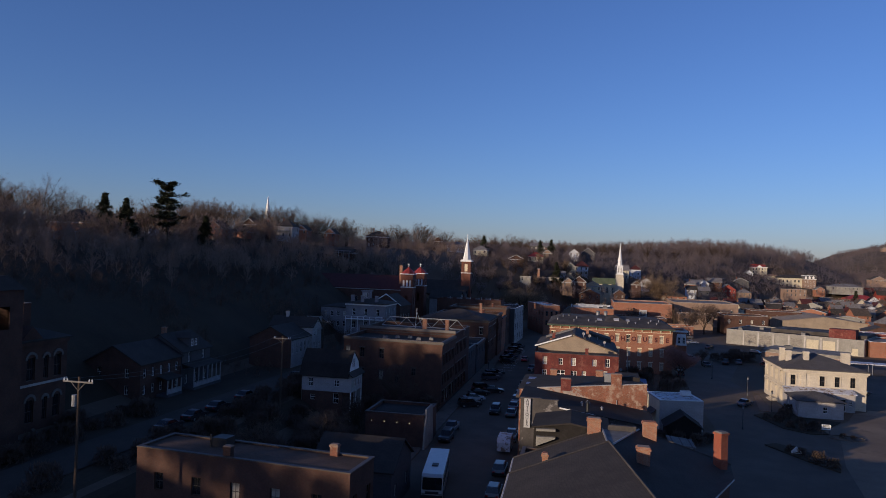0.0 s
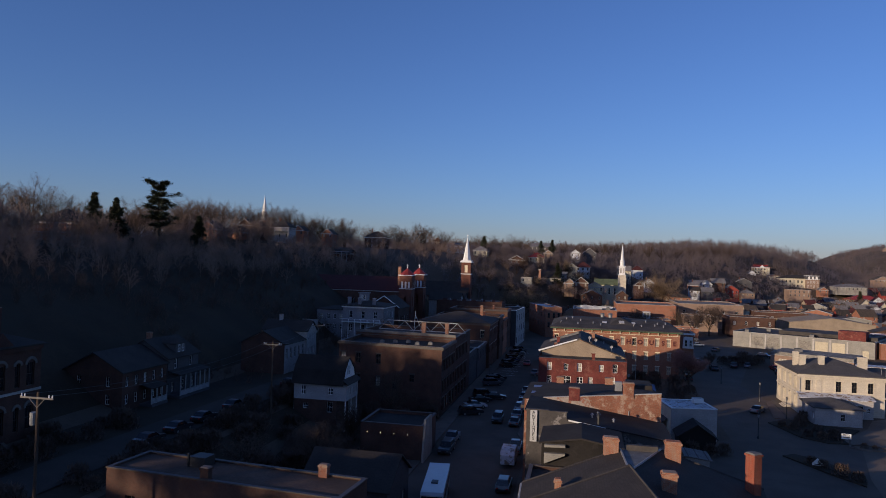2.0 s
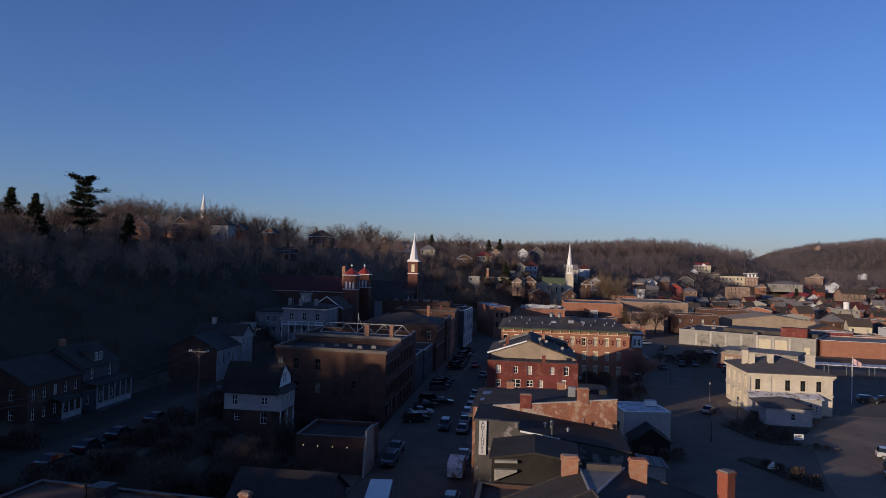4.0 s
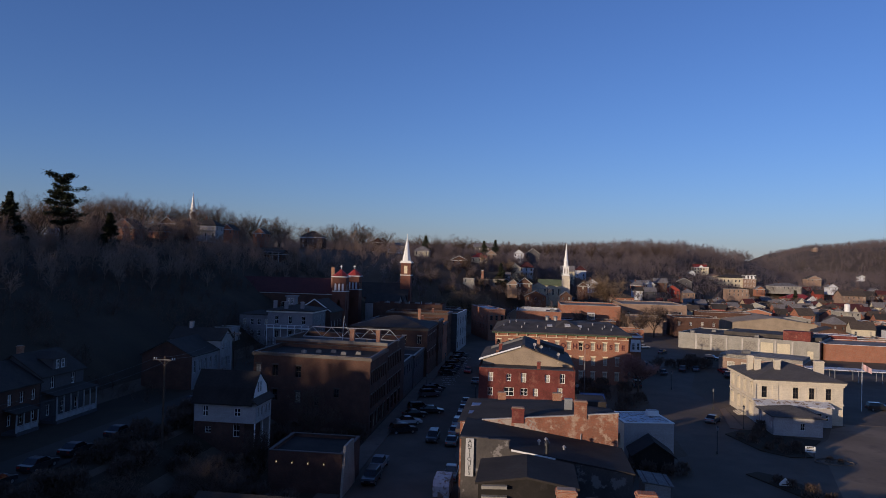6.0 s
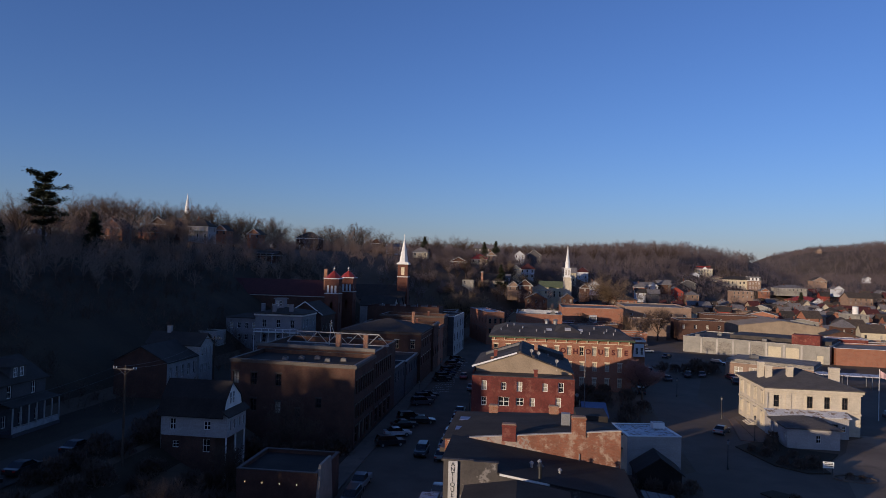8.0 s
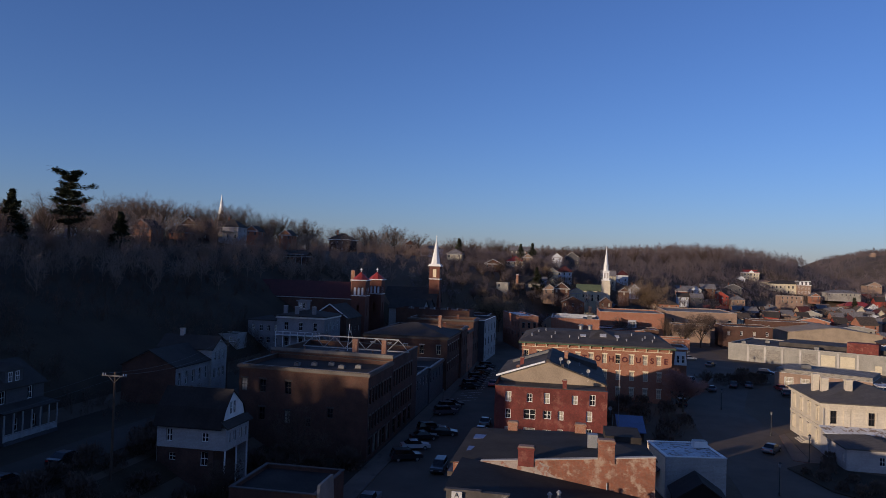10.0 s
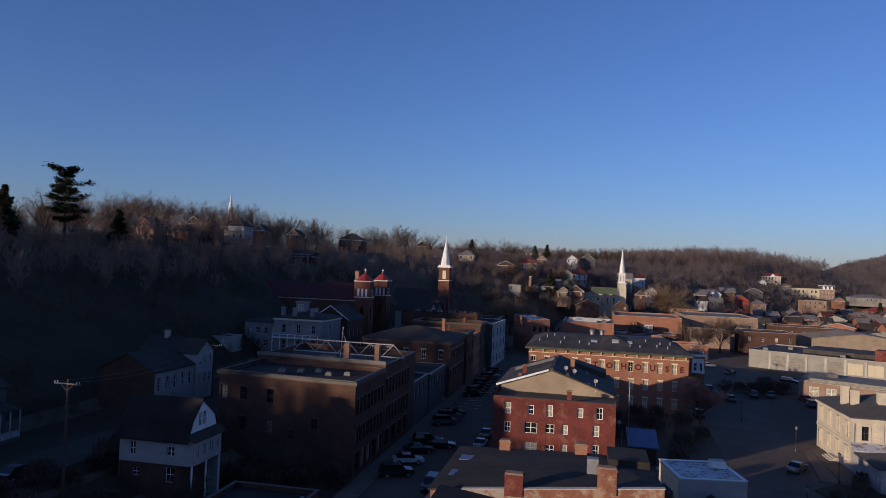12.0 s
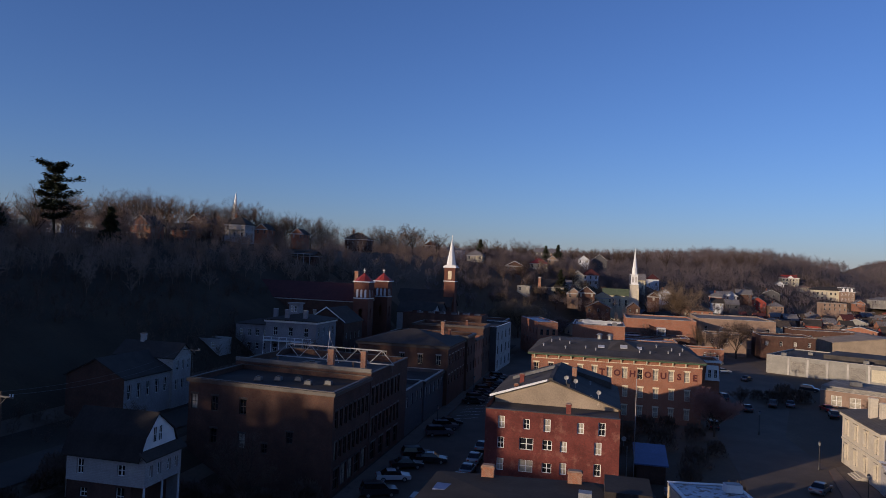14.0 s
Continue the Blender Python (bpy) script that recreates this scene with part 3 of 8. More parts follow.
sheet("rear_lot", [(62.0, 160.2), (200, 150.2), (160, 235), (62.5, 235)], 0.04, ASPHALT, "dark asphalt parking lot behind the limestone building", "parking lot")
sheet("pavement_post", [(41.6, 150.2), (45.2, 150.2), (45.2, 172), (43.3, 170)], 0.16, PAVING, "concrete pavement beside the limestone building", "pavement", 0.3)
sheet("pavement_brick", [(39.0, 151), (41.5, 150.2), (43.2, 170), (41.8, 168)], 0.15, BRICKPAVE, "red brick paving strip along the kerb", "pavement", 0.3)


def ribbon(name, line, half, material, label, category, lift=0.12):
    b = Build()
    for i in range(len(line)):
        p, q = line[max(0, i - 1)], line[min(len(line) - 1, i + 1)]
        d = Vector((q[0] - p[0], q[1] - p[1])).normalized()
        for s in (-1, -0.5, 0, 0.5, 1):
            x, y = line[i][0] - d.y * half * s, line[i][1] + d.x * half * s
            b.v.append((x, y, height(x, y) + lift))
    b.f = [(5 * i + k, 5 * i + k + 1, 5 * i + k + 6, 5 * i + k + 5) for i in range(len(line) - 1) for k in range(4)]
    return solo(name, b, material, STREET, label, category, kind="structure")


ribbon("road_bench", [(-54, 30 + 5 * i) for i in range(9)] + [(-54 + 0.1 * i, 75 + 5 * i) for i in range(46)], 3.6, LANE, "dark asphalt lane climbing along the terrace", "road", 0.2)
# dark sheet over the slope: the hill's shade put into ground colour
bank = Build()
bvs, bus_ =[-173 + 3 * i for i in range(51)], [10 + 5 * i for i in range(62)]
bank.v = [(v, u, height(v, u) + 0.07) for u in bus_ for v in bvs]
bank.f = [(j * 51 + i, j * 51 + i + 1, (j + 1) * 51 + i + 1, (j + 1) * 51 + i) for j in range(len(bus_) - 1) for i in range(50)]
solo("bank", bank, DARKGROUND, STREET, "winter bank below the hill, darkened for its shade", "bank", kind="structure")
kerb = Build()
for i in range(25):
    a0, a1 = math.pi * 2 * i / 25, math.pi * 2 * (i + 1) / 25
    p0 = [(48.6 + r * 2.9 * math.cos(a0), 131.0 + r * 1.8 * math.sin(a0)) for r in (1, 0.94)]
    p1 = [(48.6 + r * 2.9 * math.cos(a1), 131.0 + r * 1.8 * math.sin(a1)) for r in (1, 0.94)]
    for (x0, y0), (x1, y1) in ((p0[0], p1[0]), (p1[1], p0[1])):
        kerb.poly((x0, y0, 0), (x1, y1, 0), (x1, y1, 0.2), (x0, y0, 0.2))
    kerb.poly((*p0[0], 0.2), (*p1[0], 0.2), (*p1[1], 0.2), (*p0[1], 0.2))
sheet("planting_bed", [(36.8, 146.0), (39.5, 135.5), (43, 132.3), (46.3, 133.0), (46.4, 136.2), (52, 144.5), (45.2, 147.2), (45.0, 150), (41, 150)], 0.19, DARKGROUND, "dark planted bed beside the white annex", "planting bed", 0.3)
sheet("planting_bed", [(33, 121.5), (37, 113), (40, 108), (41.5, 112.5), (38, 120.5), (35, 123)], 0.19, DARKGROUND, "dark planted bed beside the parking street", "planting bed", 0.3)
solo("kerb_island", kerb, PAVING, STREET, "concrete kerb ring round a planted island", "kerb", kind="structure")
lines = Build()
for k in range(16):
    u = 180 + 3.2 * k
    lines.poly((-18.7, u, 0.036), (-14.6, u + 3.0, 0.036), (-14.6, u + 3.12, 0.036), (-18.7, u + 0.12, 0.036))
solo("road_markings", lines, WHITE, STREET, "white painted parking bay lines on the street", "road markings", kind="structure")


# ---- near buildings, street side to the right ----
# gabled building under the start of the flight: a higher front roof, a skewed step, a metal deck between two ridges at the rear
near_block = thing("gabled_brick_building", at(0, 0), "brick building with a broad grey shingled roof and brick chimneys", "building")
top_v, deck_l, deck_r = (5.4, 55.4, 14.3), (5.05, 61.3, 14.3), (8.2, 62.2, 14.3)
eave_mid, eave_rear = (-2.1, 51.9, 12.2), (-2.3, 57.5, 12.2)
right_rear, right_mid, right_low = (15.9, 62.3, 11.9), (15.3, 57.8, 12.0), (8.6, 42.4, 12.2)
front_top, front_low = (8.0, 40.6, 14.75), (-1.8, 38.2, 12.55)
step_top, step_low = (5.4, 55.4, 14.75), (-2.1, 51.9, 12.55)
outline = [(-1.7, 38.6), (8.4, 40.9), (8.5, 42.7), (15.0, 57.9), (15.6, 62.0), (8.2, 62.0), (5.05, 61.1), (-2.0, 57.4), (-1.8, 51.9)]
b = Build()
for k, (x, y) in enumerate(outline):
    x1, y1 = outline[(k + 1) % len(outline)]
    a_, n_ = math.hypot(x1 - x, y1 - y), max(1, int(math.hypot(x1 - x, y1 - y) // 3.2))
    hs_ = evenly(a_, n_, (1.0, 4.6, 8.2), 1.0, 1.8, 1.4) if a_ > 4 else []
    b.wall((x, y, 0), (x1 - x, y1 - y, 0), a_, 11.85, hs_)
    windows_on(near_block, (x, y, 0), (x1 - x, y1 - y, 0), hs_)
b.poly((15.6, 62.0, 11.8), (-2.0, 57.4, 11.8), (-2.0, 57.4, 12.1), (5.05, 61.1, 14.2), (8.2, 62.0, 14.2), (15.6, 62.0, 11.85))
part("wall", b, DEEP, near_block)
for nm, face in (("rear_slope", [eave_mid, top_v, deck_l, eave_rear]), ("front_slope", [front_low, front_top, step_top, step_low]),
                 ("right_slope", [top_v, right_low, right_mid, right_rear, deck_r]), ("right_front_slope", [step_top, front_top, right_low])):
    n_ = len(face)
    part(nm, Build().add(face + [(x, y, z - 0.16) for x, y, z in face], [tuple(range(n_)), tuple(range(n_, 2 * n_))[::-1]] + [(n_ + i, n_ + (i + 1) % n_, (i + 1) % n_, i) for i in range(n_)]), SHINGLE, near_block)
part("roof_deck", Build().add([(x, y, z + 0.02) for x, y, z in (top_v, deck_r, deck_l)] + [(x, y, z - 0.12) for x, y, z in (top_v, deck_r, deck_l)], [(0, 1, 2), (5, 4, 3), (0, 3, 4, 1), (1, 4, 5, 2), (2, 5, 3, 0)]), DULLMETAL, near_block, "dull metal deck between two ridges")
for p, q in ((top_v, deck_l), (top_v, deck_r)):
    part("flashing", Build().tube((p[0], p[1], p[2] + 0.05), (q[0], q[1], q[2] + 0.05), 0.09, None, 5), STEEL, near_block)
for p, q in ((step_top, front_top), (step_top, step_low), (deck_l, eave_rear), (deck_r, right_rear)):
    part("ridge_cap", Build().tube(p, q, 0.1, None, 5), TAR, near_block)
for p, q in ((front_low, step_low), (eave_mid, eave_rear), (right_mid, right_low)):
    part("gutter", Build().tube((p[0] - 0.05, p[1], p[2] - 0.1), (q[0] - 0.05, q[1], q[2] - 0.1), 0.1, None, 6), DULLWHITE, near_block)
# black strip laid where the raised front slope shades the rear slope
bx, by = -0.19, 0.42
band = [(step_top[0], step_top[1], top_v[2] + 0.02), (step_low[0], step_low[1], eave_mid[2] + 0.02), (step_low[0] + bx, step_low[1] + by, eave_mid[2] + 0.03), (step_top[0] + bx, step_top[1] + by, top_v[2] + 0.0)]
part("step_flashing", Build().add(band + [(x, y, z + 0.03) for x, y, z in band], [(4, 7, 6, 5), (4, 5, 6, 7), (0, 1, 5, 4), (1, 2, 6, 5), (2, 3, 7, 6), (3, 0, 4, 7)]), BLACKTAR, near_block, "black strip drawn as the shadow of the roof step")
part("deck_curb", Build().box(5.5, 7.9, 61.2, 61.6, 14.3, 14.75), TAR, near_block)
for x, y, z0, z1, w, d in ((4.3, 60.9, 12.6, 15.33, 1.15, 0.7), (9.0, 61.2, 12.2, 15.3, 1.15, 0.8), (7.95, 54.4, 12.6, 14.8, 0.98, 0.8), (0.46, 54.3, 12.4, 13.7, 0.46, 0.5)):
    chimney(near_block, x, y, z0, z1, w, d, cap=CHIMNEY)
tall_ = chimney(near_block, 0.0, 0.0, 11.2, 15.05, 0.8, 0.8, FLUE, cap=GREYSTONE)
tall_.matrix_basis = pose(14.75, 60.6, 0, 0, 0, 38)
block("low_rear_building", at(-3.0, 67.9), 18.6, 8.4, 8.2, DEEP, "low brick rear building with a dark tar roof", parapet=0.3, coping=DARKTRIM, holes={"R": evenly(8.4, 3, (1.0, 4.6), 1.0, 1.6)})
roof_unit(at(12.6, 72.6, 7.9), 1.6, 1.3, 0.9)
vent(at(6.0, 73.4, 7.9), 1.1, 0.14)

# stuccoed shop with the upright sign, its roof falling to the rear
shop = thing("stucco_shop", at(-4.2, 86.0), "shop with a stained stucco side wall and dark sloping roof", "building")
b = Build()
SW, SD, fall = 16.2, 9.28, 0.145
b.wall((0, 0, 0), (1, 0, 0), 4.6, 11.75).poly((4.6, 0, 0), (SW, 0, 0), (SW, 0, 11.55 - fall * SW), (4.6, 0, 11.55 - fall * 4.6))
b.wall((SW, 0, 0), (0, 1, 0), SD, 11.55 - fall * SW, evenly(SD, 3, (1.0, 4.6), 1.0, 1.6)).wall((0, SD, 0), (0, -1, 0), SD, 11.5, evenly(SD, 3, (4.6, 7.8), 1.1, 1.9))
b.wall((4.6, 0, 0), (0, 1, 0), 0.35, 11.75, base=10.5).wall((4.6, 0.35, 0), (-1, 0, 0), 4.6, 11.75, base=11.0)
part("wall", b, STUCCO, shop)
windows_on(shop, (SW, 0, 0), (0, 1, 0), evenly(SD, 3, (1.0, 4.6), 1.0, 1.6))
windows_on(shop, (0, SD, 0), (0, -1, 0), evenly(SD, 3, (4.6, 7.8), 1.1, 1.9))
zr = lambda x: 11.57 - fall * x
part("roof", Build().add([(-0.25, 0.36, zr(-0.25)), (4.6, 0.36, zr(4.6)), (4.6, -0.2, zr(4.6)), (SW + 0.2, -0.2, zr(SW)), (SW + 0.2, SD, zr(SW)), (-0.25, SD, zr(-0.25)),
     (-0.25, 0.36, zr(-0.25) + 0.15), (4.6, 0.36, zr(4.6) + 0.15), (4.6, -0.2, zr(4.6) + 0.15), (SW + 0.2, -0.2, zr(SW) + 0.15), (SW + 0.2, SD, zr(SW) + 0.15), (-0.25, SD, zr(-0.25) + 0.15)],
     [(6, 7, 10, 11), (7, 8, 9, 10), (5, 4, 1, 0), (4, 3, 2, 1)] + [(k, (k + 1) % 6, 6 + (k + 1) % 6, 6 + k) for k in range(6)]), BLACKTAR, shop)
part("coping", Build().box(-0.1, 2.6, -0.06, 0.4, 11.75, 11.9).box(2.6, 4.7, -0.06, 0.4, 11.751, 11.82), STUCCO, shop)
part("flashing", Build().add([(4.8, -0.26, zr(4.8) - 0.05), (9.0, -0.26, zr(9.0) - 0.05), (9.0, -0.26, zr(9.0) + 0.13), (4.8, -0.26, zr(4.8) + 0.13), (4.8, -0.2, zr(4.8) - 0.05), (9.0, -0.2, zr(9.0) - 0.05), (9.0, -0.2, zr(9.0) + 0.13), (4.8, -0.2, zr(4.8) + 0.13)], [(0, 1, 2, 3), (3, 2, 6, 7), (1, 5, 6, 2), (0, 3, 7, 4), (0, 4, 5, 1)]), WHITE, shop)
part("stove_pipe", Build().tube((8.2, 0.6, 10.0), (8.2, 0.6, 11.6), 0.16, None, 8).tube((8.2, 0.6, 11.6), (8.2, 0.6, 11.9), 0.32, 0.1, 8), BLACK, shop)
rear = block("gabled_rear_shop", at(-1.9, 76.6), 8.0, 6.6, 10.45, DARKSTUCCO, "low dark shop with pale wall panels under a black gabled roof", roof="gable_y", rise=0.65, roof_mat=BLACKTAR, over=0.25)
for z0, z1, cut in ((10.15, 10.42, 0.1), (8.5, 9.55, 0.95)):
    part("pale_panel", Build().add([(0.3, -0.5, z0), (2.4, -0.5, z0 + cut), (2.4, -0.5, z1 + 0.06), (0.3, -0.5, z1), (0.3, -0.003, z0), (2.4, -0.003, z0 + cut), (2.4, -0.003, z1 + 0.06), (0.3, -0.003, z1)], [(0, 1, 2, 3), (7, 6, 5, 4), (3, 2, 6, 7), (0, 4, 5, 1), (1, 5, 6, 2), (0, 3, 7, 4)]), GREYBLOCK, rear)
for x, h in ((8.3, 0.6), (9.0, 0.9), (10.8, 0.5)):
    vent(at(-5 + x, 89.5, 11.5 - 0.145 * (x - 0.8)), h, 0.12)
sign = thing("upright_sign", at(-3.75, 85.86, 8.2), "tall narrow white sign with black upright lettering on a stucco wall", "sign")
part("board", Build().box(0, 0.78, -0.12, 0.0, 0, 3.6), SIGNWHITE, sign)
part("brackets", Build().box(0.3, 0.48, 0.0, 0.12, 0.4, 0.5).box(0.3, 0.48, 0.0, 0.12, 3.0, 3.1), BLACK, sign)


def lettering(parent, text, size, material, x, z, y=-0.13, depth=0.02, step=None, bold=0.0):
    """Letters as meshes, facing -y, each a part, centred on x; step > 0 goes across, step < 0 down."""
    for i, ch in enumerate(text):
        if ch == " ":
            continue
        cu = bpy.data.curves.new("letter", "FONT")
        cu.body, cu.size, cu.extrude, cu.align_x, cu.offset, cu.resolution_u = ch, size, depth, "CENTER", bold, 3
        tmp = bpy.data.objects.new("letter", cu)
        scene.collection.objects.link(tmp)
        me = bpy.data.meshes.new_from_object(tmp.evaluated_get(bpy.context.evaluated_depsgraph_get()))
        bpy.data.objects.remove(tmp)
        me.materials.append(material)
        px, pz = (x + i * step, z) if step > 0 else (x, z + i * step)
        part("letter", me, None, parent, "", pose(px, y, pz, 90, 0, 0))


lettering(sign, "ANTIQUES", 0.52, BLACK, 0.39, 3.18, step=-0.43)

# worn brick building with a stepped party wall and chimneys
PD = 14.2
party = block("party_wall_building", at(-5.2, 95.3), 17.0, PD, 10.4, WORN, "old building with a worn patched brick party wall and dark roof", roof=None,
              holes={"L": evenly(PD, 4, (4.4, 7.4), 1.1, 1.9), "R": evenly(PD, 3, (4.4, 7.2), 1.0, 1.7)})
part("upper_wall", Build().add([(0, 0, 10.403), (17.0, 0, 10.403), (17.0, 0, 12.95), (2.4, 0, 11.5), (0, 0, 11.2), (0, 0.35, 10.403), (17.0, 0.35, 10.403), (17.0, 0.35, 12.95), (2.4, 0.35, 11.5), (0, 0.35, 11.2)],
     [(0, 1, 2, 3, 4), (9, 8, 7, 6, 5), (4, 3, 8, 9), (3, 2, 7, 8), (1, 6, 7, 2), (0, 4, 9, 5)]), WORN, party)
part("side_walls", Build().add([(0, 0.35, 10.403), (0, PD, 10.403), (0, PD, 11.0), (0, 0.35, 11.1), (17.0, 0.35, 10.403), (17.0, PD, 10.403), (17.0, PD, 11.2), (17.0, 0.35, 12.4)], [(1, 0, 3, 2), (4, 5, 6, 7), (5, 1, 2, 6)]), WORN, party)
rb = [(-0.3, 0.36, 11.05), (12.5, 0.36, 12.2), (17.2, 0.36, 12.5), (17.2, PD + 0.2, 11.0), (12.5, PD + 0.2, 11.3), (-0.3, PD + 0.2, 10.9)]
part("roof", Build().add(rb + [(x, y, z + 0.15) for x, y, z in rb], [(11, 6, 7, 10), (10, 7, 8, 9), (0, 5, 4, 1), (1, 4, 3, 2)] + [(k, (k + 1) % 6, 6 + (k + 1) % 6, 6 + k) for k in range(6)]), BLACKTAR, party)
part("coping", Build().add([(2.4, -0.05, 11.5), (17.05, -0.05, 12.95), (17.05, 0.4, 12.95), (2.4, 0.4, 11.5), (2.4, -0.05, 11.58), (17.05, -0.05, 13.03), (17.05, 0.4, 13.03), (2.4, 0.4, 11.58)], [(4, 5, 6, 7), (0, 1, 5, 4), (2, 3, 7, 6), (1, 2, 6, 5), (3, 0, 4, 7)]), CONCRETE, party)
chimney(party, 6.3, 0.25, 11.4, 13.05, 1.35, 0.8, RED)
chimney(party, 13.0, 0.25, 12.2, 14.1, 1.35, 0.8, WORN)
chimney(party, 4.1, PD - 0.4, 10.8, 12.15, 1.0, 0.7, CHIMNEY)
chimney(party, 11.1, PD - 0.4, 10.8, 12.4, 1.1, 0.7, CHIMNEY)
part("hatch", Build().box(11.6, 12.5, 5.6, 6.4, 11.5, 13.2), STEEL, party, "grey metal roof hatch")
for k, y in enumerate((4.2, 9.0)):
    part("skylight", Build().box(0.5, 1.8, y, y + 1.7, 11.0, 11.27, 0.05, 0.05), BLUEROOF, party, "blue tinted skylight")
part("bulkhead", Build().box(13.4, 16.8, 9.4, PD - 0.3, 10.9, 12.35), BLACKTAR, party)
part("downpipe", Build().tube((13.1, -0.1, 8.2), (13.1, -0.1, 10.6), 0.06), STEEL, party)
part("street_cornice", Build().box(-0.5, -0.003, 0.0, PD, 10.0, 10.4), DARKTRIM, party)
plaster = [(0.2, 9.8), (9.6, 9.8), (9.0, 10.6), (8.1, 11.1), (8.3, 11.5), (7.3, 11.95), (2.4, 11.45), (0.2, 11.15)]
part("plaster_patch", Build().add([(x, -0.03, z) for x, z in plaster] + [(x, -0.003, z) for x, z in plaster], [tuple(range(8))] + [(8 + k, 8 + (k + 1) % 8, (k + 1) % 8, k) for k in range(8)]), PLASTER, party, "pale flaking plaster over brick")
# low link behind it
link = block("low_link", at(-2.0, 110.2), 12.0, 9.0, 5.2, DEEP, "low brown brick link building with tar roof", holes={"R": evenly(9, 3, (1.5,), 0.9, 1.5)})

# red painted brick building, windows row by row
W = 16.2
red_holes = [(2.0, 8.75, 0.85, 1.5), (5.1, 8.85, 0.8, 1.25), (7.6, 8.75, 0.85, 1.55), (11.6, 8.9, 0.8, 1.3), (14.1, 8.85, 0.85, 1.6),
             (2.0, 6.3, 0.85, 1.4), (5.15, 6.35, 1.7, 1.45), (7.7, 6.55, 1.15, 1.2), (9.65, 6.5, 0.8, 1.3), (13.7, 6.55, 0.85, 1.5),
             (2.0, 3.6, 0.85, 1.5), (5.15, 3.65, 1.7, 1.5), (7.7, 3.8, 1.15, 1.2), (9.65, 3.8, 0.8, 1.4), (13.7, 4.0, 0.85, 1.5)]
redb = thing("red_brick_building", at(-6.0, 137.8), "red painted brick building with white sash windows and flat front roof", "building")
b = Build()
b.wall((0, 0, 0), (1, 0, 0), W, 11.0, red_holes)
b.wall((W, 0, 0), (0, 1, 0), 6.2, 11.0, base=0).wall((0, 28, 0), (0, -1, 0), 28, 11.4, evenly(28, 8, (4.2, 7.9), 1.0, 1.8, 2.0))
b.wall((W, 6.2, 0), (0, 1, 0), 21.8, 10.9, evenly(21.8, 6, (4.2, 7.4), 0.9, 1.6, 2.0)).wall((W, 28, 0), (-1, 0, 0), W, 10.9)
b.wall((W, 0.35, 0), (-1, 0, 0), W, 11.0, base=10.5)
part("wall", b, RED, redb)
# extra pale blinds here imitate the sky mirrored in the panes
for h_ in red_holes:
    windows_on(redb, (0, 0, 0), (1, 0, 0), [h_], "double" if h_[2] > 1.1 else "thick", blinds=0.65)
windows_on(redb, (0, 28, 0), (0, -1, 0), evenly(28, 8, (4.2, 7.9), 1.0, 1.8, 2.0))
windows_on(redb, (W, 6.2, 0), (0, 1, 0), evenly(21.8, 6, (4.2, 7.4), 0.9, 1.6, 2.0))
part("front_roof", Build().box(0.05, W - 0.05, 0.36, 6.2, 10.4, 10.78), TAR, redb)
part("coping", Build().box(-0.05, W + 0.05, -0.05, 0.36, 11.0, 11.08), DARKTRIM, redb)
part("gable_wall", Build().poly((0.2, 6.2, 10.5), (W - 0.1, 6.2, 10.5), (W - 0.1, 6.2, 11.0), (7.4, 6.2, 14.0), (0.2, 6.2, 11.6)).poly((W - 0.1, 6.6, 11.0), (W - 0.1, 6.6, 10.5), (0.2, 6.6, 10.5), (0.2, 6.6, 11.6), (7.4, 6.6, 14.0)), TANSTUCCO, redb)
rf = Build()
for pts in (((-0.4, 5.9, 11.55), (7.4, 5.9, 14.15), (7.8, 26.0, 13.9), (-0.4, 26.0, 11.2)), ((7.4, 5.9, 14.15), (W + 0.3, 5.9, 10.9), (W + 0.3, 26.0, 10.7), (7.8, 26.0, 13.9))):
    rf.add(list(pts) + [(x, y, z + 0.16) for x, y, z in pts], [(3, 2, 1, 0), (4, 5, 6, 7), (0, 1, 5, 4), (1, 2, 6, 5), (2, 3, 7, 6), (3, 0, 4, 7)])
part("roof", rf, TAR, redb)
part("parapet_strip", Build().add([(1.2, 17.0, 12.2), (7.3, 17.0, 14.25), (7.3, 17.4, 14.25), (1.2, 17.4, 12.2), (1.2, 17.0, 12.65), (7.3, 17.0, 14.7), (7.3, 17.4, 14.7), (1.2, 17.4, 12.65)], [(4, 5, 6, 7), (0, 1, 5, 4), (1, 2, 6, 5), (2, 3, 7, 6), (3, 0, 4, 7)]), DULLMETAL, redb, "weathered metal-capped parapet strip")
part("rear_roof", Build().add([(10.2, 20.0, 13.1), (15.4, 20.0, 11.3), (15.4, 25.0, 11.3), (10.2, 25.0, 13.1), (10.2, 20.0, 13.7), (15.4, 20.0, 12.3), (15.4, 25.0, 12.3), (10.2, 25.0, 13.7)], [(4, 5, 6, 7), (0, 1, 5, 4), (1, 2, 6, 5), (2, 3, 7, 6), (3, 0, 4, 7)]), TAR, redb)
part("rake_trim", Build().add([(-0.45, 5.8, 11.46), (7.0, 5.8, 14.0), (7.0, 5.8, 14.25), (-0.45, 5.8, 11.75), (-0.45, 6.1, 11.46), (7.0, 6.1, 14.0), (7.0, 6.1, 14.25), (-0.45, 6.1, 11.75)], [(0, 1, 2, 3), (3, 2, 6, 7), (5, 4, 7, 6), (0, 3, 7, 4), (1, 5, 6, 2)]), WHITE, redb, "white painted rake board")
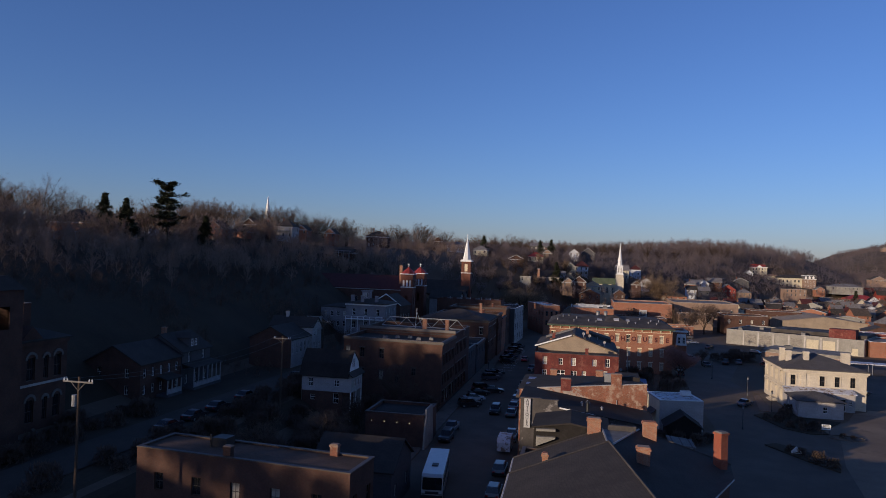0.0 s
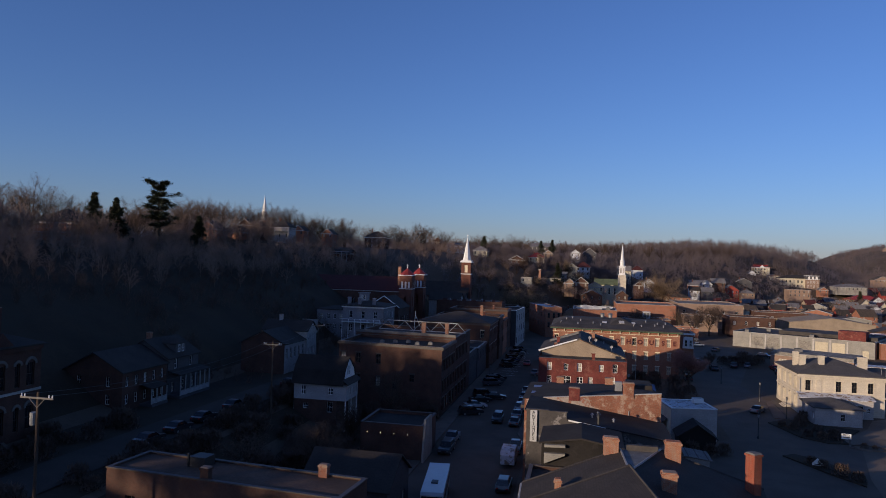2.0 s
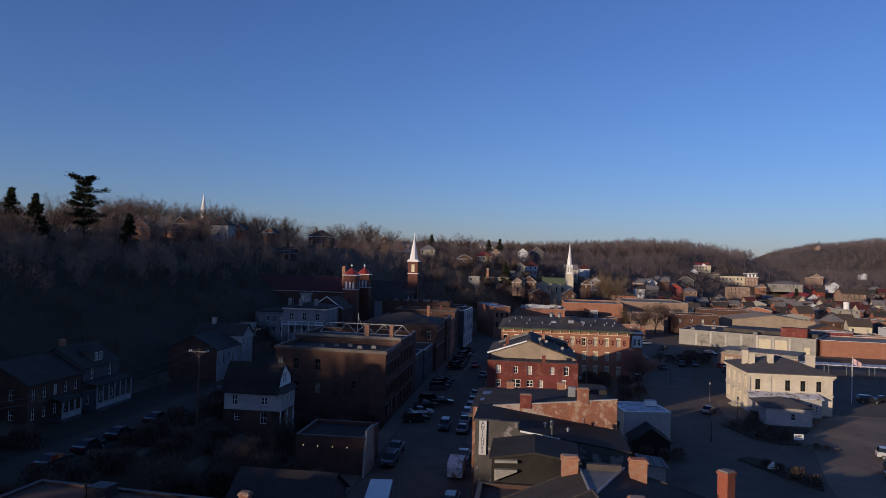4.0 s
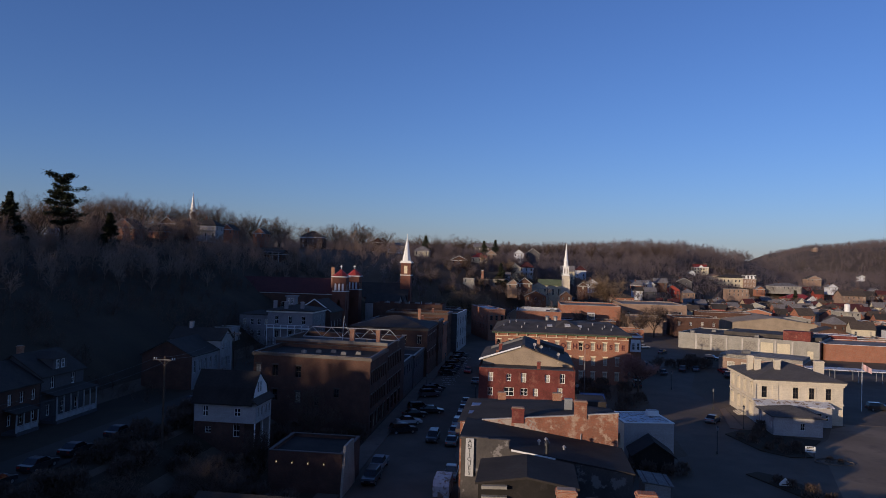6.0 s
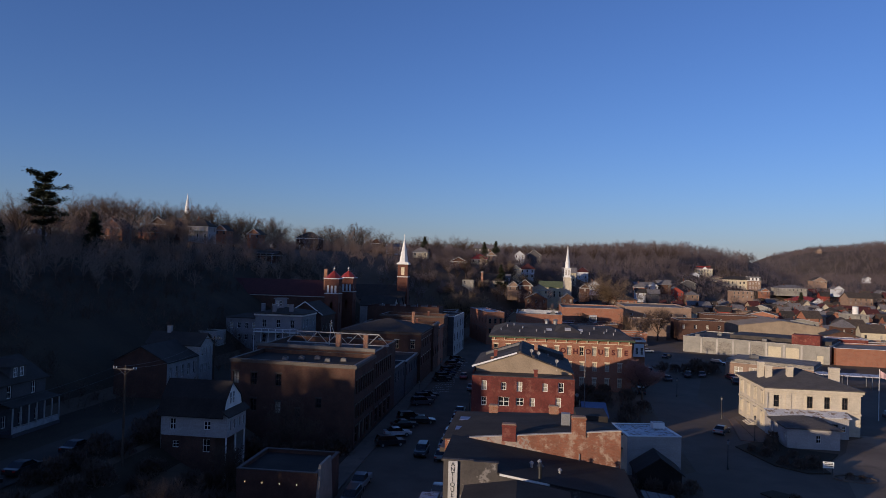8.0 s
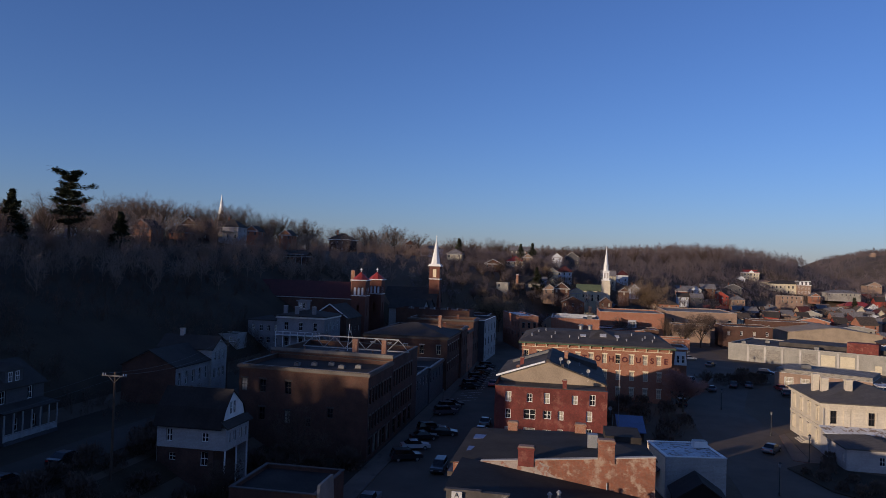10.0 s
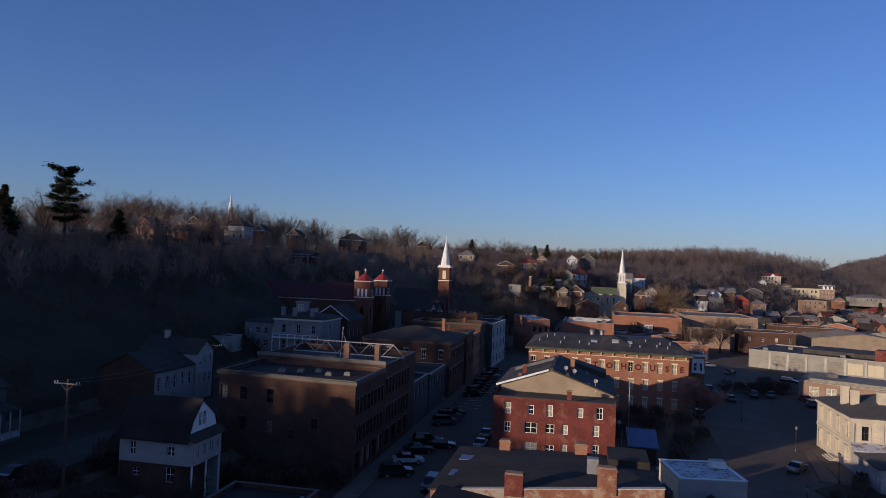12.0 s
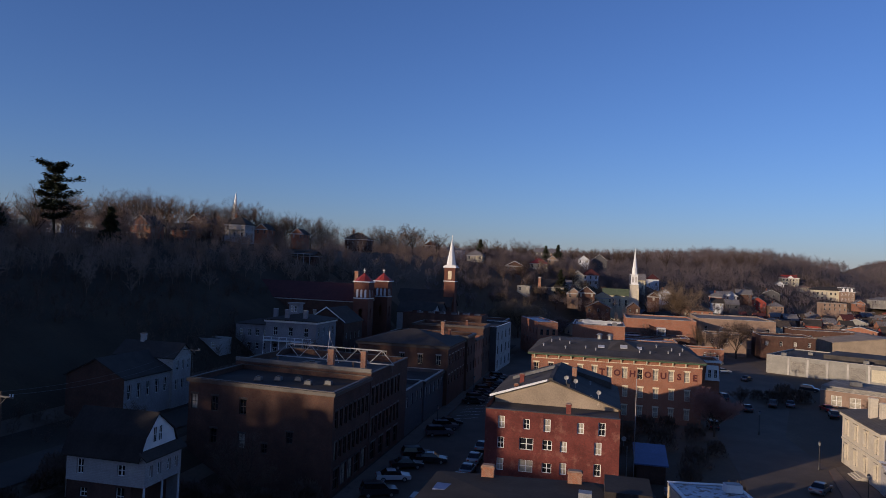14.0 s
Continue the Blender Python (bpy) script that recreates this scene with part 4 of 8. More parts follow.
part("roof_curb", Build().box(7.2, 7.7, 6.0, 19.0, 14.15, 14.45).add([(9.5, 6.0, 13.55), (9.9, 6.0, 13.4), (9.9, 19, 13.4), (9.5, 19, 13.55), (9.5, 6, 13.9), (9.9, 6, 13.8), (9.9, 19, 13.8), (9.5, 19, 13.9)], [(4, 5, 6, 7), (0, 1, 5, 4), (1, 2, 6, 5), (3, 0, 4, 7)]), TAR, redb)
chimney(redb, 10.1, 0.6, 10.5, 12.3, 0.6, 0.5, RED)
chimney(redb, 3.2, 11.0, 12.3, 14.0, 0.6, 0.6, RED)
chimney(redb, 10.2, 13.5, 12.9, 15.0, 0.6, 0.6, CHIMNEY)
chimney(redb, 2.8, 7.8, 12.0, 13.1, 0.5, 0.5, WORN)
for x, y in ((9.4, 12.0), (12.4, 16.0)):
    vent(at(-6.0 + x, 137.8 + y, 14.0 - (x - 7.4) * 0.36), 0.6, 0.1)


def dish(m, label="white satellite dish on a short mast"):
    ob = thing("satellite_dish", m, label, "satellite dish", "satellite dishes")
    part("mast", Build().tube((0, 0, 0), (0, 0, 0.8), 0.04), STEEL, ob)
    d_, r0 = Build(), 0.3
    for k in range(12):
        a0, a1 = math.tau * k / 12, math.tau * (k + 1) / 12
        ring = lambda a, r, y: (r * math.cos(a), y, 0.95 + r * math.sin(a))
        d_.poly(ring(a0, 0.0, -0.05), ring(a0, r0, -0.15), ring(a1, r0, -0.15)).poly(ring(a0, 0.02, -0.02), ring(a1, r0, -0.12), ring(a0, r0, -0.12))
    part("reflector", d_, DULLWHITE, ob)
    part("feed_arm", Build().tube((0, -0.1, 0.7), (0, -0.55, 0.9), 0.025), STEEL, ob)
    return ob


dish(at(6.6, 144.6, 11.3))
dish(at(10.8, 141.0, 7.2))
for x, y in ((9.4, 7.0), (10.6, 7.6), (13.6, 6.6)):
    dish(at(-6.0 + x, 137.8 + y, 14.27 - (x - 7.4) * 0.367))
part("pole", Build().tube((17.2, 3.0, 0), (17.2, 3.0, 7.3), 0.06), STEEL, redb)
# mast and shed in the yard behind
mast = thing("thin_mast", at(12.2, 143.5), "thin grey steel mast rising beside a roof", "mast")
part("pole", Build().tube((0, 0, 0), (0, 0, 15.2), 0.06, 0.04), STEEL, mast)
shed = block("metal_shed", at(13.0, 157.0, 0, -90), 5.6, 3.8, 2.5, DEEP, "small shed with a blue metal roof", "shed", roof="shed", rise=1.4, roof_mat=BLUEROOF)
# second roof between red building and hotel
mid = block("shop_row_building", at(-5.6, 166.6), 14.0, 12.0, 7.4, RED, "brick shop building with dark gabled roof", roof="gable_y", rise=1.6, roof_mat=TAR, holes={"L": evenly(12, 4, (4.2,), 1.0, 1.8)})
chimney(mid, 10.0, 4.0, 8.0, 10.2, 0.6, 0.6)
low = block("tan_shop", at(-5.6, 179.2), 9.0, 12.6, 7.6, TANSTUCCO, "low tan shop with flat roof", holes={"L": evenly(12, 4, (4.4, ), 1.0, 1.8)})

# hotel with painted lettering
hotel_w = 32.4
hotel_holes = [(12.4 + 2.88 * k, 8.15, 1.0, 2.0) for k in range(7)] + [(1.0 + 2.88 * k, 8.15, 1.0, 2.0) for k in range(4)] + [(1.0 + 2.88 * k, 4.6, 1.0, 2.0) for k in range(11)] + [(1.0 + 2.88 * k, 1.0, 1.0, 2.0) for k in range(11)]
hotel_side = evenly(26, 9, (1.0, 4.6, 8.15), 1.0, 2.0)
hotel = block("hotel", at(-5.7, 192.5), hotel_w, 26.0, 11.9, ORANGE, "large orange brick hotel with cream windows, dark roof and painted letters", roof=None,
              holes={"F": hotel_holes, "L": hotel_side, "R": hotel_side}, style="thick", frame_mat=CREAM, blinds=0.8, lintels=CREAM)
part("roof", Build().add([(-0.7, -0.7, 12.0), (hotel_w + 0.7, -0.7, 12.0), (hotel_w + 0.7, 26.7, 12.0), (-0.7, 26.7, 12.0), (-0.7, -0.7, 12.25), (hotel_w + 0.7, -0.7, 12.25), (hotel_w + 0.7, 26.7, 12.25), (-0.7, 26.7, 12.25), (3.0, 9.5, 14.0), (hotel_w - 3, 9.5, 14.0), (hotel_w - 3, 17, 14.0), (3, 17, 14.0)],
     [(3, 2, 1, 0), (0, 1, 5, 4), (1, 2, 6, 5), (2, 3, 7, 6), (3, 0, 4, 7), (4, 5, 9, 8), (5, 6, 10, 9), (6, 7, 11, 10), (7, 4, 8, 11), (8, 9, 10, 11)]), TAR, hotel)
part("cornice", Build().box(-0.75, hotel_w + 0.75, -0.75, -0.02, 11.78, 11.98).box(-0.75, -0.02, 0, 26, 11.78, 11.98).box(hotel_w + 0.02, hotel_w + 0.75, 0, 26, 11.78, 11.98), GREENTRIM, hotel, "dark green cornice")
part("frieze", Build().box(-0.1, hotel_w + 0.1, -0.1, -0.003, 11.0, 11.1), CREAM, hotel)
for k in range(14):
    x = 0.6 + k * (hotel_w - 1.2) / 13
    part("bracket", Build().add([(x - 0.12, -0.02, 11.05), (x + 0.12, -0.02, 11.05), (x + 0.12, -0.6, 11.75), (x - 0.12, -0.6, 11.75), (x - 0.12, -0.02, 11.75), (x + 0.12, -0.02, 11.75)], [(0, 1, 2, 3), (3, 2, 5, 4), (0, 3, 4), (1, 5, 2)]), CREAM, hotel)
lettering(hotel, "TO HOUSE".replace(" ", ""), 1.65, DARKRED, 13.85, 8.6, y=-0.03, depth=0.015, step=2.88, bold=0.06)
# roof hatch gables, fans and vents
part("roof_pyramid", Build().add([(14.5, 3.5, 12.9), (21.8, 3.5, 12.9), (21.8, 12.0, 13.9), (14.5, 12.0, 13.9), (17.6, 8.6, 14.85)], [(0, 1, 4), (1, 2, 4), (2, 3, 4), (3, 0, 4)]), TAR, hotel, "low dark pyramid rising from the roof")


def roof_light(x0, x1, y0, y1, z0, z1):
    part("skylight", Build().add([(x0, y0, z0 - 0.1), (x1, y0, z0 - 0.1), (x1, y1, z1 - 0.1), (x0, y1, z1 - 0.1), (x0, y0, z0 + 0.12), (x1, y0, z0 + 0.12), (x1, y1, z1 + 0.12), (x0, y1, z1 + 0.12)], [(4, 5, 6, 7), (0, 1, 5, 4), (1, 2, 6, 5), (2, 3, 7, 6), (3, 0, 4, 7)]), SIGNWHITE, hotel, "pale framed skylight")


roof_light(12.9, 14.2, 5.2, 6.8, 13.26, 13.55)
roof_light(17.3, 18.7, 4.8, 6.2, 13.38, 13.9)
roof_light(20.6, 21.6, 5.4, 7.0, 13.3, 13.65)
for x, y in ((2, 4), (3.4, 7.5), (6.5, 3), (7.2, 6.5), (10.5, 4), (12.5, 3), (21, 3.2), (23, 3), (26.5, 4), (27.3, 6), (28.6, 3.2), (29.4, 6.4), (5.0, 8.8), (24.5, 8.0)):
    vent(at(-5.7 + x, 192.5 + y, 12.2 + min(y, 9.5) * 0.18), 0.5, 0.13)
for x in (13.2, 15.4):
    ob = thing("roof_fan", at(-5.7 + x, 208.5, 14.0), "round silver exhaust fan on the hotel roof", "roof fan", "roof fans")
    part("drum", Build().tube((0, 0, 0), (0, 0, 0.9), 0.5, 0.5, 12), STEEL, ob)
    part("hood", Build().tube((0, 0, 0.9), (0, 0, 1.25), 0.75, 0.35, 12), STEEL, ob)
bay = block("bay_fronted_house", at(29.9, 222.0), 4.6, 8.0, 9.4, ORANGE, "narrow orange brick house with white bay window and parapet", cornice=WHITE, holes={"L": evenly(8, 3, (5.5,), 1.0, 2.0)})
part("bay_window", Build().box(1.4, 4.5, -0.9, -0.003, 5.0, 8.4, 0.3, 0.2), WHITE, bay)
windows_on(bay, (1.4, -0.92, 0), (1, 0, 0), [(0.9, 5.6, 0.7, 1.9), (2.2, 5.6, 0.7, 1.9)], depth=-0.02)

# white flat-roofed garage
gar = block("white_garage", at(16.9, 126.4, 0, 10.5), 7.6, 8.0, 5.3, SHADEWHITE, "white walled garage with a shaded white membrane roof", "garage", roof_mat=MEMBRANE, parapet=0.08, coping=WHITE, holes={"R": [(3.0, 1.0, 1.0, 1.2)]})
# cream panel over the white boards paints the sunlight on this side
part("yellowed_front", Build().box(-0.05, -0.003, 0.3, 7.7, 0.2, 5.1), CREAM, gar)
part("awning", Build().add([(-0.06, 2.0, 3.2), (-0.06, 5.6, 3.2), (-1.3, 5.6, 2.3), (-1.3, 2.0, 2.3), (-0.06, 2.0, 3.1), (-0.06, 5.6, 3.1), (-1.3, 5.6, 2.2), (-1.3, 2.0, 2.2)], [(0, 1, 2, 3), (7, 6, 5, 4), (3, 2, 6, 7), (1, 5, 6, 2), (0, 3, 7, 4)]), BLACK, gar)
unit = thing("air_conditioner", at(22.0, 132.9, 5.22, 10), "white boxy air conditioner on the garage roof", "air conditioner")
part("casing", Build().box(-0.9, 0.9, -0.6, 0.6, 0.12, 0.95, 0.05, 0.05), WHITE, unit)
part("top_panel", Build().box(-0.8, 0.8, -0.5, 0.5, 0.95, 1.0), DULLWHITE, unit)
for x in (-0.6, 0.4):
    part("rail", Build().box(x, x + 0.2, -0.6, 0.6, 0.0, 0.12), STEEL, unit)
# added dark body: gives the gabled shadow seen against the garage wall
block("gabled_yard_shed", at(17.3, 120.2), 5.6, 4.6, 2.2, DARKSTUCCO, "dark gabled shape added for the shadow on a white garage", "shed", roof="gable_y", rise=1.9, roof_mat=BLACKTAR)
block("yard_shed", at(16.3, 104.6), 3.0, 4.2, 2.7, SHADEWHITE, "small pale yard shed with a low sloping roof", "shed", roof="shed", rise=0.4, roof_mat=HAZESHINGLE)

# limestone post building
po_w, po_d = 15.9, 16.4
po_win = [(1.7, 4.7, 1.0, 2.1), (7.4, 4.7, 1.0, 2.1), (10.3, 4.7, 1.0, 2.1), (13.3, 4.7, 1.0, 2.1)]
po_side = evenly(po_d, 4, (1.0, 4.7), 1.1, 2.2, 2.2)
po = block("limestone_building", at(45.6, 158.5), po_w, po_d, 8.0, STONE, "two-storey cream limestone public building with dark hip roof", roof="hip", rise=2.6, roof_mat=GREYSHINGLE,
           holes={"F": po_win, "L": po_side, "R": po_side}, frame_mat=DARKTRIM, over=0.55, blinds=0.1)
part("cornice", Build().box(-0.45, po_w + 0.45, -0.45, -0.003, 7.55, 7.98).box(-0.45, -0.003, 0, po_d, 7.55, 7.98).box(po_w + 0.003, po_w + 0.45, 0, po_d, 7.55, 7.98).box(-0.2, po_w + 0.2, -0.2, -0.004, 7.2, 7.54), STONE, po)
part("string_course", Build().box(-0.12, po_w + 0.12, -0.12, -0.003, 3.75, 4.05).box(-0.12, -0.003, 0, po_d, 3.75, 4.05), STONE, po)
part("pilaster", Build().box(3.2, 4.2, -0.14, -0.004, 0, 7.19), STONE, po, "pale projecting pilaster strip")
part("blind_window", Build().box(4.9, 6.1, -0.07, -0.004, 4.5, 7.0), STONE, po, "blocked-up window panel")
for h_ in po_win:
    part("window_surround", Build().box(h_[0] - 0.75, h_[0] - 0.52, -0.1, -0.003, 4.4, 7.0).box(h_[0] + 0.52, h_[0] + 0.75, -0.1, -0.003, 4.4, 7.0).box(h_[0] - 0.52, h_[0] + 0.52, -0.1, -0.003, 6.82, 7.0), STONE, po)
for k in range(4):
    y = po_side[k][0]
    for z in (1.0, 4.7):
        part("window_hood", Build().box(-0.28, -0.003, po_d - y - 0.8, po_d - y + 0.8, z + 2.25, z + 2.5).box(-0.16, -0.003, po_d - y - 0.72, po_d - y - 0.57, z, z + 2.25).box(-0.16, -0.003, po_d - y + 0.57, po_d - y + 0.72, z, z + 2.25), STONE, po)
for x, y, z1 in ((1.5, 8.2, 11.6), (2.4, 6.5, 11.2), (5.4, 4.4, 11.4), (13.5, 5.2, 11.4)):
    chimney(po, x, y, 8.1, z1, 1.05 if x < 13 else 1.7, 0.9, STONE, cap=STONE)
part("downpipe", Build().tube((0.12, -0.16, 0), (0.12, -0.16, 7.2), 0.08), CONCRETE, po)
for k in range(3):
    part("entrance_step", Build().box(-1.6 + 0.4 * k, -0.003, 5.0, 8.4, 0.15 + 0.17 * k, 0.15 + 0.17 * (k + 1)), STONE, po)
annex = block("white_annex", at(45.4, 147.6), 8.2, 8.4, 3.2, SHADEWHITE, "low white annex with a grey hip roof", "annex", roof="hip", rise=1.3, roof_mat=GREYSHINGLE, holes={"F": [(4.9, 1.0, 0.8, 1.3)], "L": evenly(8.4, 2, (1.0,), 0.8, 1.3)}, over=0.4)
annex2 = block("link_annex", at(45.4, 156.1), 13.2, 2.35, 3.6, SHADEWHITE, "white lean-to link against the limestone wall", "annex", roof=None, holes={"F": [(10.3, 0.2, 2.4, 2.4), (12.4, 1.2, 0.6, 1.0)]})
part("roof", Build().add([(-0.3, -0.4, 3.6), (13.5, -0.4, 3.6), (13.5, 2.34, 4.25), (-0.3, 2.34, 4.25), (-0.3, -0.4, 3.75), (13.5, -0.4, 3.75), (13.5, 2.34, 4.4), (-0.3, 2.34, 4.4)], [(3, 2, 1, 0), (4, 5, 6, 7), (0, 1, 5, 4), (1, 2, 6, 5), (3, 0, 4, 7)]), MEMBRANE, annex2)

# long grey hall beyond the parking street, set at a slant
ang = math.degrees(math.atan2(262.5 - 285.0, 98.5 - 58.0))
hall_l = math.hypot(40.5, 22.5)
hall = block("long_hall", at(58.0, 285.0, 0, ang), hall_l, 28.0, 5.6, GREYBLOCK, "long low grey block hall with stone infill panels and dark roof", roof_mat=TAR, parapet=0.25, coping=CONCRETE)
for k in range(7):
    x = 7.0 + k * 5.3
    part("bay_panel", Build().box(x, x + 3.9, -0.06, -0.004, 1.0, 4.4), (ROUGHSTONE, ROUGHSTONE, GREYBLOCK, ROUGHSTONE, YELLOWWALL, YELLOWWALL, GREYBLOCK)[k], hall)
    part("pier", Build().box(x - 0.9, x - 0.3, -0.15, -0.004, 0, 5.3), CONCRETE, hall)
part("upper_roof", Build().box(14.0, hall_l - 0.5, 8, 24, 5.42, 6.7), TAR, hall)
part("red_penthouse", Build().box(34.5, 43.0, 4.0, 9.0, 5.42, 8.6), RED, hall)
part("service_door", Build().box(41.5, 44.5, -0.05, -0.003, 0.1, 2.6), YELLOWWALL, hall)
for x, y in ((4, 4), (9, 14), (26, 5)):
    o_ = Matrix.Translation((x, y, 5.4))
    roof_unit(at(58.0, 285.0, 0, ang) @ o_, 1.5, 1.2, 0.9)
tanshop = block("brick_workshop", at(57.8, 230.0, 0, ang), 22.0, 14.0, 3.6, TAN, "low tan brick workshop with dark flat roof", roof_mat=TAR, parapet=0.3, holes={"F": [(3.4, 0.3, 2.2, 2.3), (7.2, 0.3, 2.2, 2.3)], "L": evenly(14, 3, (1.1,), 1.2, 1.1, 2.0)}, frame_mat=WHITE, style="double", blinds=0.9)
part("stone_upper", Build().box(0.1, 21.9, 0.5, 13.5, 3.7, 4.6), ROUGHSTONE, tanshop)
roof_unit(at(66, 232, 4.62), 2.2, 1.4, 1.0)
block("orange_brick_hall", at(100.5, 263.0, 0, -6), 46.0, 20.0, 5.4, ORANGE, "long low orange brick hall with pale metal edge", roof_mat=GRAVELROOF, parapet=0.3, coping=WHITE)
block("white_roofed_shed", at(107.5, 286.0, 0, -6), 12.5, 8.0, 6.4, RED, "red walled shed with a white membrane roof behind a brick hall", "shed", coping=WHITE, roof_mat=MEMBRANE, parapet=0.15, holes={"F": evenly(12.5, 3, (3.2,), 1.4, 1.6, 1.6)})
canopy = thing("platform_canopy", at(77.0, 216.0, 0, -6), "long low shelter with pale bluish metal roof on steel posts", "shelter")
part("roof", Build().box(0, 48, 0, 5, 3.0, 3.25), MEMBRANE, canopy)
for k in range(9):
    for y in (0.4, 4.6):
        part("post", Build().box(1 + 5.7 * k, 1.15 + 5.7 * k, y - 0.08, y + 0.08, 0, 3.0), STEEL, canopy)

# ---- left side of the main street ----
nl = block("flat_roofed_brick_building", at(-39.2, 59.4, 0, -5), 22.6, 5.6, 9.5, DEEP, "brown brick building with a tar roof and pale coping", roof_mat=BROWNTAR, coping=DARKTRIM, parapet=0.1, frame_mat=DARKTRIM, holes={"F": evenly(22, 5, (2.0, 5.6), 1.0, 1.7, 2.6), "R": evenly(5.6, 2, (1.6, 5.6), 1.0, 1.7)}, base=-0.5)
chimney(nl, 18.7, 5.1, 8.8, 10.5, 0.8, 0.6, WORN)
chimney(nl, 9.8, 0.6, 8.8, 10.5, 0.8, 0.6, DEEP)
part("roof_hatch", Build().box(6.2, 7.8, 3.2, 4.8, 9.41, 10.3).box(6.05, 6.2, 3.1, 3.25, 9.21, 10.6), BLACK, nl)
part("skylight", Build().box(13.2, 14.6, 1.6, 2.5, 9.21, 9.36), BLUEROOF, nl, "blue tinted skylight")
block("dark_gabled_house", at(-27.0, 74.5, 0), 9.5, 9.0, 4.6, BLUEWALL, "small dark house with slate gabled roof", "house", roof="gable_x", rise=2.6, roof_mat=SHINGLE, holes={"R": evenly(9, 2, (1.2,), 1.0, 1.5, 2.0)}, base=-0.5)
board = thing("notice_board", at(-16.6, 66.5), "white notice board standing on two posts", "sign")
part("panel", Build().box(0, 1.4, -0.05, 0.05, 1.2, 3.2), WHITE, board)
for x in (0.1, 1.2):
    part("post", Build().box(x, x + 0.12, 0.06, 0.18, 0, 3.2), DARKTRIM, board)
lowb = block("low_street_shop", at(-29.3, 101.6), 9.3, 9.0, 5.0, DEEP, "low dark shop with concrete parapet and a string of lamps", roof_mat=BLACKTAR, parapet=0.4, coping=DARKTRIM)
part("street_front", Build().box(9.31, 9.6, -0.7, 5.6, 0, 5.9, 0.0, 1.2), GREYBLOCK, lowb, "pale stepped street front")
for k in range(4):
    l_ = thing("wall_lamp", at(-28.2 + 2.0 * k, 101.35, 3.7), "small lit lamp on a dark wall", "lamp", "row of wall lamps")
    part("arm", Build().tube((0, 0.25, 0.2), (0, 0, 0.15), 0.03), BLACK, l_)
    part("bulb", Build().tube((0, 0, -0.05), (0, 0, 0.12), 0.07, 0.05, 8), BULB, l_)

# big brown brick block with a roof truss
def skew(ob, k):
    """Turns the front and rear of a building back towards its left end; the sides stay along the street."""
    w_ = max(v_.co.x for c_ in ob.children if c_.name.startswith("wall") for v_ in c_.data.vertices)
    for c_ in ob.children:
        if c_.name.startswith("window"):
            m_ = c_.matrix_basis.copy()
            m_.translation.y += k * (w_ - m_.translation.x)
            c_.matrix_basis = m_ @ Matrix.Rotation(-math.atan(k) if abs(m_[0][0]) > 0.9 else 0.0, 4, "Z")
        else:
            for v_ in c_.data.vertices:
                v_.co.y += k * (w_ - v_.co.x)


bb_w, bb_d = 20.8, 13.6
street_rows = evenly(bb_d, 8, (4.2, 8.0), 1.0, 2.2, 1.2)
bb = block("brown_brick_block", at(-44.2, 131.0), bb_w, bb_d, 12.6, DEEP, "three-storey brown brick commercial block with flat roof", cornice=DARKTRIM, roof_mat=BLACKTAR, coping=DARKTRIM, parapet=0.6, frame_mat=DARKTRIM, blinds=0.1,
           holes={"F": [(0.9, 8.7, 1.0, 1.9), (4.0, 8.7, 1.0, 1.9), (8.2, 8.7, 1.0, 1.9), (8.2, 4.4, 1.0, 1.9), (11.5, 4.2, 0.8, 1.2), (15.0, 5.8, 0.9, 1.4), (4.0, 4.6, 1.0, 1.9)], "R": street_rows + evenly(bb_d, 5, (0.5,), 1.9, 2.6, 1.8)}, lintels=DARKTRIM)
skew(bb, 0.1)
bb2 = block("second_brick_block", at(-45.5, 144.8), 22.1, 18.6, 13.0, DEEP, "tall brown brick block with pale parapet and tall arched windows", parapet=0.9, coping=DARKTRIM, roof_mat=TAR,
            holes={"R": evenly(15, 8, (4.0, 8.3), 1.0, 2.6, 1.2) + evenly(15, 4, (0.5,), 2.0, 2.6, 2.0)}, lintels=GREYSTONE, frame_mat=DARKTRIM, blinds=0.1)
part("front_parapet", Build().box(0, 22.1, -0.06, 0.42, 13.103, 13.6), GREYSTONE, bb2)
skew(bb2, 0.1)
chimney(bb2, 14.4, 4.2, 11.8, 15.5, 0.9, 0.8)
chimney(bb2, 19.4, 4.4, 11.8, 15.5, 0.75, 0.8)
truss = thing("roof_truss", at(-42.6, 154.5, 12.0, -4), "long white painted steel truss standing on a flat roof", "truss")
n_t, l_t, zb, zt = 10, 20.0, 1.1, 3.1
part("bottom_chord", Build().box(0, l_t, -0.08, 0.08, zb, zb + 0.16), DULLWHITE, truss)
part("top_chord", Build().box(l_t / n_t, l_t - l_t / n_t, -0.08, 0.08, zt, zt + 0.16), DULLWHITE, truss)
for k in range(n_t):
    x0, x1 = l_t * k / n_t, l_t * (k + 1) / n_t
    up = k % 2 == 0
    part("web", Build().tube((x0, 0, zb + 0.08 if up else zt + 0.08), (x1, 0, zt + 0.08 if up else zb + 0.08), 0.07, None, 5), DULLWHITE, truss)
for x in (0.3, l_t / 3, 2 * l_t / 3, l_t - 0.3):
    part("bearing", Build().box(x - 0.12, x + 0.12, -0.12, 0.12, 0, zb), RUST, truss)
for k in range(5):
    roof_unit(at(-37.0 + 2.4 * k, 138.0 + (k % 3) * 1.1, 12.02), 0.9, 0.7, 0.55)
roof_unit(at(-35.0, 151.0, 12.12), 2.6, 1.4, 1.0)
mast2 = thing("leaning_mast", at(-35.6, 158.5, 12.1), "thin white antenna mast with stays on a roof", "mast")
